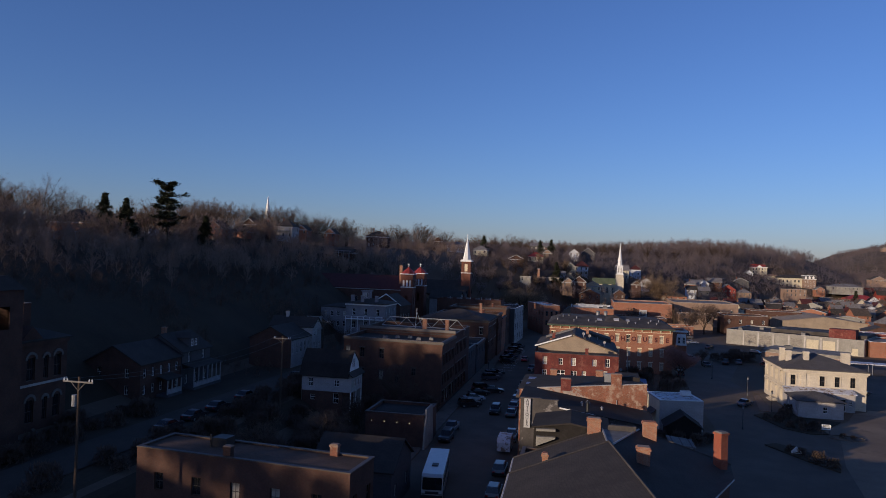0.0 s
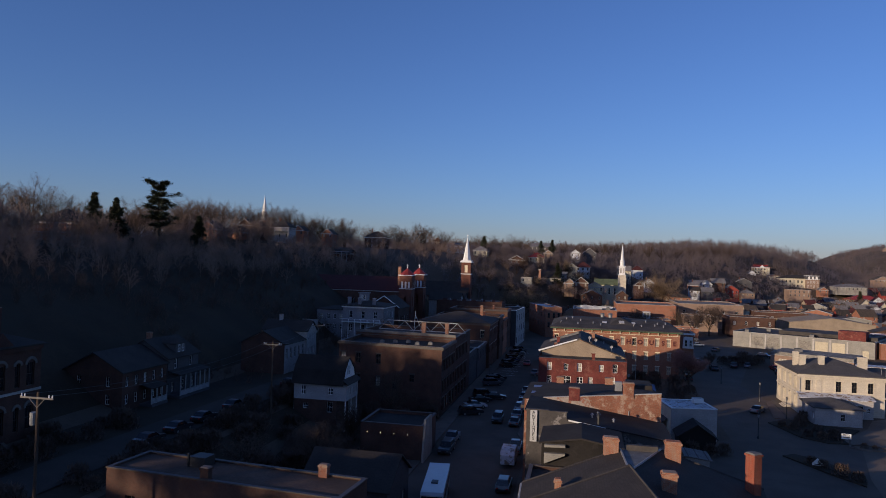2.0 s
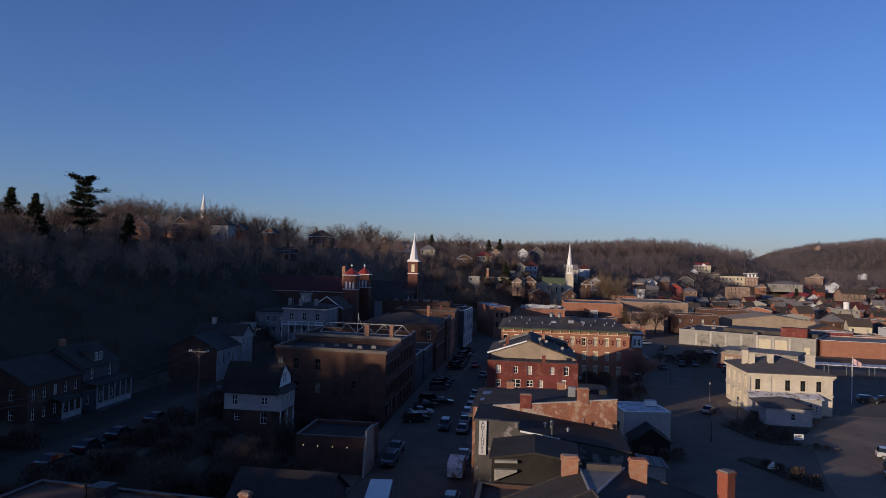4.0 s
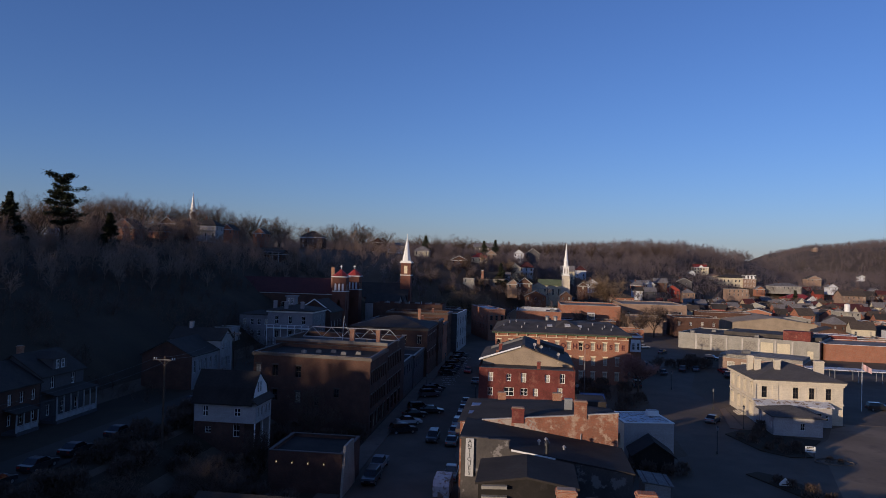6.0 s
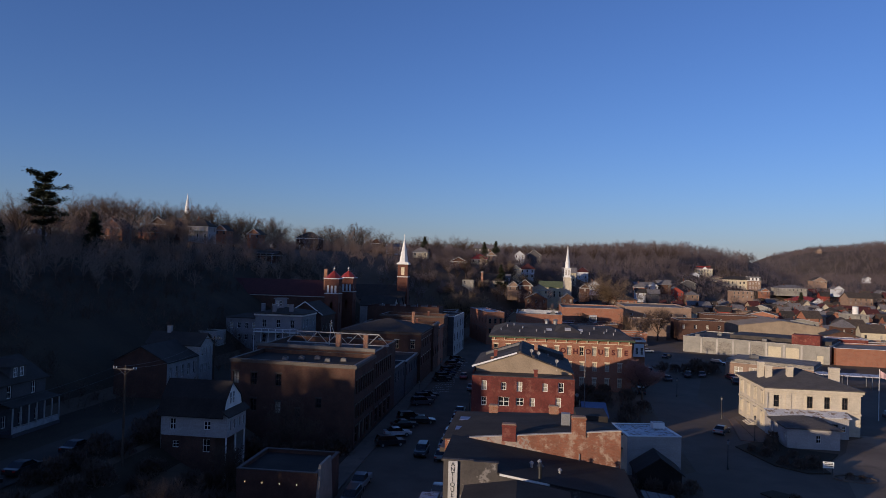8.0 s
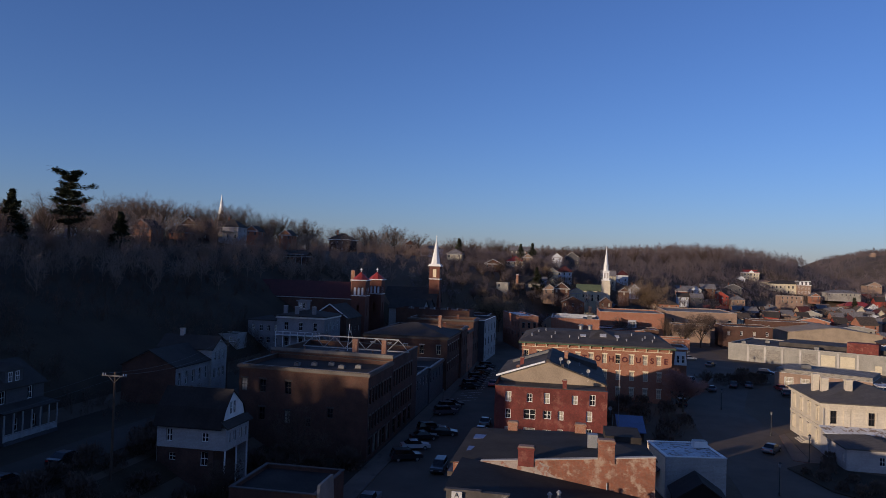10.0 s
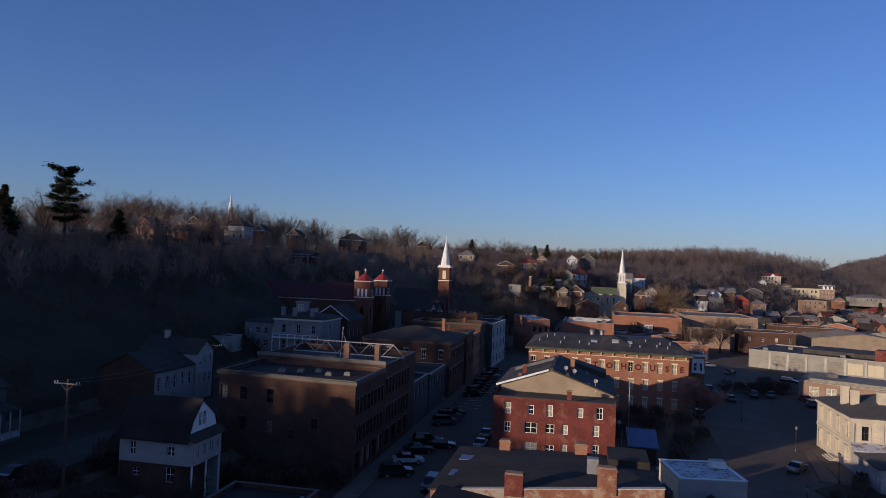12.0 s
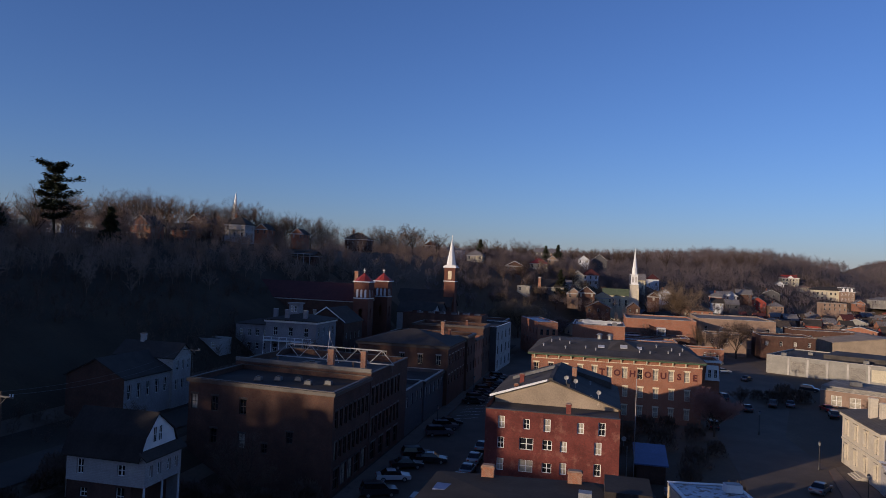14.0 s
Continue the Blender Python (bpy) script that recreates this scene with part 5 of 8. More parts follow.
part("pole", Build().tube((0, 0, 0), (0.3, 0, 5.0), 0.05), WHITE, mast2)
part("stay", Build().tube((0.25, 0, 4.2), (2.0, 0, 0), 0.025), WHITE, mast2)
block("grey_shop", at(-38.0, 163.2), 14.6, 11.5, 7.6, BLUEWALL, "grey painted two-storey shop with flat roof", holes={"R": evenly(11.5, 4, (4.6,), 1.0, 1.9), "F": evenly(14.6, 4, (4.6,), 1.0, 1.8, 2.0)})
block("pale_painted_shop", at(-38.0, 175.0), 14.8, 15.5, 7.4, BLUEWALL, "pale blue two-storey shop with shade-darkened walls and flat roof", holes={"R": evenly(15.5, 5, (4.3,), 1.0, 1.9)}, cornice=DARKTRIM)
cb = block("hipped_brick_building", at(-42.0, 191.0), 19.5, 18.0, 12.0, DEEP, "three-storey brown brick building with slate hip roof", roof="hip", rise=2.4, roof_mat=SHINGLE, over=0.5, frame_mat=CREAM,
           holes={"F": evenly(19.5, 5, (4.2, 8.2), 1.0, 2.0, 2.0), "R": evenly(18, 6, (4.2, 8.2), 1.0, 2.0, 1.5)}, lintels=CONCRETE, cornice=DARKTRIM)
chimney(cb, 15.5, 12.0, 12.5, 16.2, 0.7, 0.7)
for k, (u0, dd, hh, mt) in enumerate(((209.4, 10.0, 12.6, DEEP), (219.7, 11.0, 11.0, ORANGE), (231.0, 11.6, 13.2, DEEP))):
    sb = block("brick_row_shop", at(-41.0, u0), 19.0, dd, hh, mt, "brick shop in the shaded street row with tall windows", coping=DARKTRIM, holes={"R": evenly(dd, 3, (4.2, 8.0), 1.0, 2.1)}, cornice=DARKTRIM, group="street row shops")
    chimney(sb, 14, 3, hh - 0.8, hh + 1.2, 0.6, 0.6, TOWERBRICK)
wb = block("white_fronted_building", at(-38.0, 243.2, 0, -3), 17.8, 22.0, 12.4, BLUEWALL, "tall pale blue-white building with shade-darkened walls and three window rows", frame_mat=WHITE, parapet=0.6, coping=WHITE, holes={"R": evenly(22, 4, (1.0, 4.8, 8.6), 1.2, 2.2, 2.5), "F": evenly(17.8, 3, (9.0,), 1.0, 1.9, 6.5)})
part("pale_front", Build().wall((17.85, 0, 0), (0, 1, 0), 22.0, 12.3, evenly(22, 4, (1.0, 4.8, 8.6), 1.2, 2.2, 2.5), depth=0.05), SHADEWHITE, wb)
for k in range(6):
    roof_unit(at(-47 + 3.6 * k, 261.0, 13.6), 1.8, 1.0, 0.9)
for k, (u0, dd, hh, mt) in enumerate(((266.0, 14.0, 11.0, DEEP), (280.4, 16.0, 9.5, ORANGE), (297.0, 18.0, 10.0, DEEP))):
    block("brick_row_shop", at(-38.0 - 2.0 * k, u0), 16.0, dd, hh, mt, "brick shop at the far end of the street row", holes={"R": evenly(dd, 4, (4.2, 7.2), 1.0, 1.7)}, cornice=DARKTRIM, group="street row shops")
block("red_edged_building", at(-50.5, 254.0), 24.0, 10.5, 14.3, DEEP, "flat-roofed brown building with a dark red parapet edge", roof_mat=TAR, coping=DARKREDROOF)
for k in range(5):
    vent(at(-46 + 3.8 * k, 257 + (k % 2) * 3, 13.6), 1.2, 0.16)

# houses on the terrace
lh = block("stone_gabled_house", at(-76.0, 98.2, 4.3), 10.0, 11.4, 6.0, DEEP, "two-storey dark brick house with gabled roof and white porch", "house", roof="gable_y", rise=2.7, holes={"R": evenly(11.4, 5, (1.0, 3.7), 0.85, 1.5), "F": evenly(10, 2, (1.0, 3.7), 0.8, 1.5, 2.5)}, base=-2, blinds=0.05)


def porch(parent, x, y0, y1, depth=2.2, h=2.9):
    p = part("porch_roof", Build().add([(x, y0, h + 0.5), (x + depth, y0 - 0.2, h), (x + depth, y1 + 0.2, h), (x, y1, h + 0.5), (x, y0, h + 0.65), (x + depth, y0 - 0.2, h + 0.15), (x + depth, y1 + 0.2, h + 0.15), (x, y1, h + 0.65)], [(3, 2, 1, 0), (4, 5, 6, 7), (0, 1, 5, 4), (1, 2, 6, 5), (2, 3, 7, 6)]), SHINGLE, parent)
    n_ = max(2, round((y1 - y0) / 1.6) + 1)
    for k in range(n_):
        y = y0 + 0.1 + (y1 - y0 - 0.2) * k / (n_ - 1)
        part("porch_post", Build().box(x + depth - 0.25, x + depth - 0.1, y - 0.075, y + 0.075, 0.5, h), DULLWHITE, p)
    part("porch_deck", Build().box(x, x + depth, y0, y1, -1.5, 0.5), BLUEWALL, p)
    part("porch_rail", Build().box(x + depth - 0.2, x + depth - 0.14, y0 + 0.1, y1 - 0.1, 1.3, 1.4).box(x + depth - 0.19, x + depth - 0.15, y0 + 0.1, y1 - 0.1, 0.55, 1.25), DULLWHITE, p)


porch(lh, 10.0, 4.4, 8.6)
lh2 = block("dormered_house", at(-75.0, 109.9, 4.3), 9.0, 9.4, 6.6, BLUEWALL, "dark shingled house with dormer and broad white porch", "house", roof="gable_y", rise=2.8, holes={"R": evenly(9.4, 2, (4.6,), 0.95, 1.7, 2.4) + evenly(9.4, 3, (0.8,), 0.9, 1.6, 1.6)}, base=-2, style="thick")
porch(lh2, 9.0, 0.0, 9.2, 2.6, 3.9)
part("dormer", Build().box(5.2, 8.4, 3.2, 6.2, 6.9, 8.7), BLUEWALL, lh2)
part("dormer_roof", Build().add([(4.0, 2.8, 8.7), (8.8, 2.8, 8.7), (8.8, 6.6, 8.7), (4.0, 6.6, 8.7), (5.0, 4.7, 9.6), (7.8, 4.7, 9.6)], [(3, 2, 1, 0), (0, 1, 5, 4), (1, 2, 5), (2, 3, 4, 5), (3, 0, 4)]), SHINGLE, lh2)
windows_on(lh2, (8.41, 3.2, 0), (0, 1, 0), [(0.9, 7.2, 0.7, 1.3), (2.1, 7.2, 0.7, 1.3)], "thick", depth=0.0)
chimney(lh2, 4.0, 2.0, 8.6, 10.6)
# gambrel house with open lower floor
gh = thing("gambrel_house", at(-44.4, 112.4, 3.2), "white clapboard house with steep gambrel roof and open lower floor", "house")
gh_F, gh_R = [(1.6, 2.9, 0.8, 1.5), (6.3, 3.1, 0.9, 1.1)], [(1.0, 3.0, 0.5, 1.2), (2.3, 3.0, 0.6, 1.2), (3.9, 3.0, 0.6, 1.2), (5.2, 3.0, 0.5, 1.1)]
gh_low = [(2.0, 0.6, 0.9, 0.9), (6.2, 0.2, 1.0, 1.7)]
b = Build().wall((0, 0, 0), (1, 0, 0), 9.0, 4.9, gh_F, base=2.2).wall((9.0, 0, 0), (0, 1, 0), 6.0, 4.9, gh_R, base=2.2).wall((9.0, 6, 0), (-1, 0, 0), 9.0, 4.9, base=-3).wall((0, 6, 0), (0, -1, 0), 6, 4.9, base=-3)
gp = [(-0.1, 4.9), (5.9, 4.9), (5.2, 6.9), (2.4, 9.0), (0.5, 6.9)]
b.poly(*[(0.0, y, z) for y, z in gp[::-1]])
# whiter than the front wall: paints the extra light this side gets
part("gable", Build().poly(*[(8.5, y, z) for y, z in gp]).poly(*[(8.4, y, z) for y, z in gp[::-1]]), WHITE, gh, "white boarded gable end, lightened as the brighter side")
b.poly((0, 0, 2.2), (0, 6, 2.2), (9.0, 6, 2.2), (9.0, 0, 2.2))
part("wall", b, SHADEWHITE, gh)
part("lower_wall", Build().wall((0, 0.15, 0), (1, 0, 0), 7.4, 2.2, gh_low, base=-3.5).wall((7.4, 0.15, 0), (0, 1, 0), 5.85, 2.2, base=-3.5), DEEP, gh)
windows_on(gh, (0, 0, 0), (1, 0, 0), gh_F, "double", blinds=0.0)
windows_on(gh, (0, 0.15, 0), (1, 0, 0), gh_low, blinds=0.0)
windows_on(gh, (9.0, 0, 0), (0, 1, 0), gh_R, blinds=0.0)
windows_on(gh, (8.5, 0, 0), (0, 1, 0), [(2.0, 6.2, 0.6, 1.6), (2.9, 6.2, 0.6, 1.6)], depth=-0.05, blinds=0.0)
rf = Build()
gl_ = [(-0.5, 4.7), (0.5, 6.9), (2.4, 9.0), (5.2, 6.9), (6.3, 4.7)]
for (ya, za), (yb, zb_) in zip(gl_, gl_[1:]):
    rf.add([(-0.3, ya, za), (8.65, ya, za), (8.65, yb, zb_), (-0.3, yb, zb_), (-0.3, ya, za + 0.16), (8.65, ya, za + 0.16), (8.65, yb, zb_ + 0.16), (-0.3, yb, zb_ + 0.16)], [(3, 2, 1, 0), (4, 5, 6, 7), (0, 1, 5, 4), (1, 2, 6, 5), (2, 3, 7, 6), (3, 0, 4, 7)])
part("roof", rf, BLACKTAR, gh)
part("pent_roof", Build().add([(8.5, -0.4, 5.7), (9.4, -0.4, 4.95), (9.4, 6.4, 4.95), (8.5, 6.4, 5.7), (8.5, -0.4, 5.5), (9.4, -0.4, 4.8), (9.4, 6.4, 4.8), (8.5, 6.4, 5.5)], [(0, 1, 2, 3), (7, 6, 5, 4), (0, 4, 5, 1), (1, 5, 6, 2), (2, 6, 7, 3)]), SHINGLE, gh)
for y in (0.1, 3.0, 5.8):
    part("post", Build().box(8.8, 8.95, y, y + 0.15, -3.5, 2.2), WHITE, gh)
# white house with an ell
h2 = block("white_ell_house", at(-67.6, 138.6, 4.3), 9.6, 13.0, 6.2, SHADEWHITE, "white clapboard house with dark roof and tall windows", "house", roof="gable_y", rise=2.5, holes={"R": evenly(13.0, 6, (3.0,), 0.9, 2.2, 1.2), }, base=-2, blinds=0.1)
ell = block("white_gabled_wing", at(-68.0, 149.4, 4.3), 10.4, 5.4, 8.0, SHADEWHITE, "white gabled wing of a clapboard house", "house", roof="gable_x", rise=1.9, holes={"R": evenly(5.4, 3, (5.9,), 0.55, 1.5, 1.2) + evenly(5.4, 3, (2.8,), 0.7, 1.6, 1.1)}, base=-2)
chimney(ell, 3.0, 2.7, 8.6, 11.2, 0.7, 0.7, SHADEWHITE)
part("brown_gable_end", Build().add([(-0.02, -0.06, -2), (9.62, -0.06, -2), (9.62, -0.06, 6.2), (4.8, -0.06, 8.65), (-0.02, -0.06, 6.2)], [(0, 1, 2, 3, 4)]), DEEP, h2)
small = block("small_white_outbuilding", at(-77.4, 187.0, 8.0), 5.6, 5.0, 2.8, SHADEWHITE, "small white outbuilding with flat dark roof", "outbuilding", parapet=0.2, holes={"F": evenly(5.6, 2, (1.0,), 0.9, 1.2, 1.6)}, base=-3)
cup = block("cupola_house", at(-66.3, 197.0, 6.8), 12.2, 12.0, 8.0, DEEPSHADEWHITE, "large pale house with bracketed eaves and a square cupola", "house", roof="hip", rise=1.3, over=0.7, holes={"F": evenly(12.2, 3, (0.8, 4.6), 1.0, 2.0, 2.4), "R": evenly(12, 4, (0.8, 4.6), 1.0, 2.0, 1.8)}, base=-4, cornice=WHITE)
part("cupola", Build().box(3.2, 5.6, 5.0, 7.4, 8.6, 11.5).box(2.9, 5.9, 4.7, 7.7, 11.5, 11.8), DEEPSHADEWHITE, cup)
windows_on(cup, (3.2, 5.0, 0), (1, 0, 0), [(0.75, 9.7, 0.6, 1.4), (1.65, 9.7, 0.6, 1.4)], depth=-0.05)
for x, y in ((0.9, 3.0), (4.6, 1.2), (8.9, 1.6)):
    chimney(cup, x, y, 8.0, 10.4, 0.9, 0.7, DEEPSHADEWHITE, cap=CONCRETE)
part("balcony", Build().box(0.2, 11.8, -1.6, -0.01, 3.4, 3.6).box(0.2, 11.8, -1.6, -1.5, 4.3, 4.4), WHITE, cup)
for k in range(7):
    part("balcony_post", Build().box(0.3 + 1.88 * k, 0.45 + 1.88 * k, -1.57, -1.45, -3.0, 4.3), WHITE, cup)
block("cupola_house_wing", at(-75.4, 200.0, 6.0), 9.0, 8.0, 7.2, DEEPSHADEWHITE, "low pale side wing of a large house", "house", roof="hip", rise=1.0, holes={"F": evenly(9.0, 4, (1.6, 4.6), 0.9, 1.5, 1.5)}, base=-4)
gab = block("white_trimmed_house", at(-64.2, 216.0, 4.3), 9.5, 13.5, 9.0, DEEP, "dark house with white trimmed gable and porch", "house", roof="gable_y", rise=3.4, holes={"R": evenly(13.5, 4, (1.0, 4.6), 0.9, 1.8, 2.0), "F": evenly(9.5, 2, (4.8,), 0.9, 1.7, 2.8)}, base=-2)
part("gable_trim", Build().add([(-0.4, -0.42, 9.1), (4.75, -0.42, 12.6), (9.9, -0.42, 9.1), (9.9, -0.42, 9.4), (4.75, -0.42, 12.95), (-0.4, -0.42, 9.4)], [(0, 1, 4, 5), (1, 2, 3, 4)]), WHITE, gab)
for u0, mt in ((268.0, SHADEWHITE), (278.0, BLUEWALL)):
    block("gabled_house", at(-56.5, u0, 4.5), 12.0, 9.0, 9.0, mt, "pale gabled house in the shade of the hill", "house", roof="gable_x", rise=2.8, roof_mat=SHINGLE, holes={"R": evenly(10, 3, (1.0, 4.0), 0.9, 1.6)}, base=-3)

# tall shadowed brick building on the terrace, its arched side to the street
VD, VF = 30.0, 20.0
vs = thing("arched_brick_building", at(-67.0 - VF, 83.0 - VD, 4.3), "dark Victorian brick building with round arched windows and square tower", "building")
va = [(y, z, hw, 3.0) for z in (1.4, 6.9) for y, hw in ((4.0, 1.3), (8.0, 1.3), (12.0, 1.3), (23.6, 1.4), (26.2, 0.8), (28.3, 1.3))]
b = Build().wall((0, 0, 0), (1, 0, 0), VF, 12, evenly(VF, 4, (1.6, 7.4), 1.3, 3.0, 2.6), base=-3).wall((VF, 0, 0), (0, 1, 0), VD, 12, va, base=-3).wall((VF, VD, 0), (-1, 0, 0), VF, 12, base=-3).wall((0, VD, 0), (0, -1, 0), VD, 12, base=-3)
part("wall", b, DEEP, vs)
windows_on(vs, (0, 0, 0), (1, 0, 0), evenly(VF, 4, (1.6, 7.4), 1.3, 3.0, 2.6), frame_mat=DARKTRIM, blinds=0.0)
windows_on(vs, (VF, 0, 0), (0, 1, 0), va, frame_mat=DARKTRIM, blinds=0.0)
part("roof", roof_slabs(VF, VD, 12.0, 4.0, "hip", 0.5), SHINGLE, vs)
for y, z, hw, hh in va:
    ring = [(r, math.pi * k / 8) for r in (hw / 2 + 0.34, hw / 2) for k in range(9)]
    pts = [(VF + x, y + r * math.cos(a), z + hh - 0.25 + r * math.sin(a)) for x in (0.12, 0.003) for r, a in ring]
    arch = Build().add(pts, [f for k in range(8) for f in ((k, k + 1, 10 + k, 9 + k), (k, 18 + k, 19 + k, k + 1), (9 + k, 10 + k, 28 + k, 27 + k))])
    part("arch_hood", arch, GREYSTONE, vs)
part("cornice", Build().box(VF + 0.003, VF + 0.35, 0, VD, 11.5, 12.0).box(-0.3, VF + 0.35, -0.3, -0.003, 11.5, 12.0), DEEP, vs)
part("string_course", Build().box(VF + 0.003, VF + 0.16, 0, VD, 6.2, 6.5), CONCRETE, vs)
part("gable", Build().add([(VF + 0.2, 21.4, 12.003), (VF + 0.2, 25.6, 12.003), (VF + 0.2, 23.5, 14.0), (VF - 4.0, 21.4, 12.6), (VF - 4.0, 25.6, 12.6), (VF - 5.0, 23.5, 14.0)], [(0, 1, 2), (0, 2, 5, 3), (2, 1, 4, 5)]), DEEP, vs)
chimney(vs, 16.0, 26.0, 12.6, 16.8, 1.9, 1.2, DEEP)
tw = Build()
TX, TY = VF - 3.6, 14.4
for o_, way_, w_ in (((TX, TY, 0), (1, 0, 0), 5.4), ((TX + 5.4, TY, 0), (0, 1, 0), 5.6), ((TX + 5.4, TY + 5.6, 0), (-1, 0, 0), 5.4), ((TX, TY + 5.6, 0), (0, -1, 0), 5.6)):
    tw.wall(o_, way_, w_, 19.0, [(w_ / 2, 14.2, 1.5, 2.8)] if way_ != (-1, 0, 0) else [], base=-3)
part("tower", tw, DEEP, vs)
part("tower_roof", Build().add([(TX - 0.3, TY - 0.3, 19), (TX + 5.7, TY - 0.3, 19), (TX + 5.7, TY + 5.9, 19), (TX - 0.3, TY + 5.9, 19), (TX + 1.2, TY + 1.2, 20.7), (TX + 4.2, TY + 1.2, 20.7), (TX + 4.2, TY + 4.4, 20.7), (TX + 1.2, TY + 4.4, 20.7)], [(3, 2, 1, 0), (0, 1, 5, 4), (1, 2, 6, 5), (2, 3, 7, 6), (3, 0, 4, 7), (4, 5, 6, 7)]), SHINGLE, vs)
for y in (21.0, 24.0, 28.0):
    part("stair_wall", Build().add([(VF + 0.01, y, -0.6), (VF + 0.01, y + 0.5, -0.6), (VF + 7.0, y - 1.0, -3.6), (VF + 7.0, y - 1.5, -3.6), (VF + 0.01, y, 0.6), (VF + 0.01, y + 0.5, 0.6), (VF + 7.0, y - 1.0, -2.6), (VF + 7.0, y - 1.5, -2.6)], [(4, 7, 6, 5), (0, 3, 7, 4), (1, 5, 6, 2), (3, 2, 6, 7)]), PAVING, vs)


# ---- churches ----
def cross(parent, x, y, z, s=1.0, mat=None):
    part("cross", Build().box(x - 0.06, x + 0.06, y - 0.06, y + 0.06, z, z + 1.6 * s).box(x - 0.4 * s, x + 0.4 * s, y - 0.05, y + 0.05, z + 1.0 * s, z + 1.14 * s), mat or WHITE, parent)


def pyramid(x, y, z, r, top, n=8, base_thick=0.15):
    b = Build()
    ring = [(x + r * math.cos(math.tau * (k + 0.5) / n), y + r * math.sin(math.tau * (k + 0.5) / n)) for k in range(n)]
    b.add([(px, py, z) for px, py in ring] + [(x, y, top)], [(k, (k + 1) % n, n) for k in range(n)] + [tuple(range(n))[::-1]])
    return b


twin = block("twin_towered_church", at(-100.0, 241.0, 4.5), 39.4, 19.0, 13.1, DEEP, "long dark brick church with red roof and two domed towers", "church", roof="gable_x", rise=4.5, roof_mat=DARKREDROOF, holes={"F": evenly(39, 8, (5.0,), 1.2, 5.0, 3.0), "R": [(9.5, 2.0, 2.0, 4.0)]}, base=-4, cornice=DULLWHITE)
TH, TB = 18.6, 14.3
for y in (-3.0, 15.0):
    corners = [((39.41, y, 0), (1, 0, 0)), ((43.81, y, 0), (0, 1, 0)), ((43.81, y + 4.4, 0), (-1, 0, 0)), ((39.41, y + 4.4, 0), (0, -1, 0))]
    slots = evenly(4.4, 3, (TB,), 0.7, 2.3, 1.0)
    b = Build()
    for o, way in corners:
        b.wall(o, way, 4.4, TH, slots + [(2.2, 8.0, 0.9, 3.2)], base=-4)
    t = part("tower", b, TOWERBRICK, twin)
    for o, way in (corners[0], corners[1], corners[3]):
        for h_ in slots:
            w_ = Vector(way)
            out_ = w_.cross(Vector((0, 0, 1)))
            p_ = Vector(o) + w_ * h_[0] - out_ * 0.14
            part("louvre", Build().prism([(-0.34, 0), (0.34, 0), (0.34, 1.9), (0.2, 2.25), (-0.2, 2.25), (-0.34, 1.9)], 0, 0.05), WHITE, t, "", Matrix.Translation(p_ + Vector((0, 0, TB))) @ Matrix((w_, -out_, (0, 0, 1))).transposed().to_4x4())
    part("tower_cornice", Build().box(39.05, 44.17, y - 0.36, y + 4.76, TH + 0.003, TH + 0.3), WHITE, t)
    part("belfry_sill", Build().box(39.3, 43.92, y - 0.11, y + 4.51, TB - 0.35, TB - 0.1), WHITE, t)
    dome = Build()
    prof = [(2.75, TH + 0.3), (2.3, TH + 0.75), (1.6, TH + 1.4), (0.8, TH + 2.0), (0.12, TH + 2.6)]
    for (ra, za), (rb, zb) in zip(prof, prof[1:]):
        for q in range(8):
            a0, a1 = math.tau * (q + 0.5) / 8, math.tau * (q + 1.5) / 8
            P = lambda r, z, a: (41.61 + r * math.cos(a), y + 2.2 + r * math.sin(a), z)
            dome.poly(P(ra, za, a0), P(ra, za, a1), P(rb, zb, a1), P(rb, zb, a0))
    part("dome", dome, REDROOF, t)
    cross(t, 41.61, y + 2.2, TH + 2.4, 0.95)
part("front_gable", Build().add([(40.2, 1.5, 13.2), (40.2, 14.9, 13.2), (40.2, 8.2, 18.4), (39.6, 1.5, 13.2), (39.6, 14.9, 13.2), (39.6, 8.2, 18.4)], [(0, 1, 2), (5, 4, 3), (0, 2, 5, 3), (1, 4, 5, 2)]), TOWERBRICK, twin)
chimney(twin, 37.6, 4.0, 14.0, 21.6, 1.1, 1.0)

st = block("spired_church", at(-72.0, 318.0, 4.0), 22.0, 14.0, 9.0, DEEP, "dark brick church with a tall white spire on a square tower", "church", roof="gable_x", rise=6.0, holes={"F": evenly(22, 4, (2.0,), 1.2, 4.5, 3.5)}, base=-6)
t = part("tower", Build().wall((18.4, 4.0, 0), (1, 0, 0), 4.4, 24.2, [(2.2, 19.6, 1.5, 3.4)], base=-5).wall((22.8, 4.0, 0), (0, 1, 0), 4.4, 24.2, [(2.2, 19.6, 1.5, 3.4)], base=-5).wall((22.8, 8.4, 0), (-1, 0, 0), 4.4, 24.2, base=-5).wall((18.4, 8.4, 0), (0, -1, 0), 4.4, 24.2, [(2.2, 19.6, 1.5, 3.4)], base=-5), TOWERBRICK, st)
part("belfry_louvre", Build().box(19.85, 21.35, 4.15, 4.2, 19.6, 23.0).box(22.55, 22.6, 5.45, 6.95, 19.6, 23.0), CREAM, t)
part("tower_band", Build().box(18.2, 23.0, 3.8, 8.6, 18.7, 19.05), WHITE, t)
part("tower_cornice", Build().box(17.9, 23.3, 3.5, 8.9, 24.2, 24.7).box(18.3, 22.9, 3.9, 8.5, 24.7, 25.2), WHITE, t)
part("spire", pyramid(20.6, 6.2, 25.2, 2.0, 36.3), WHITE, t)
cross(t, 20.6, 6.2, 35.8, 0.9)

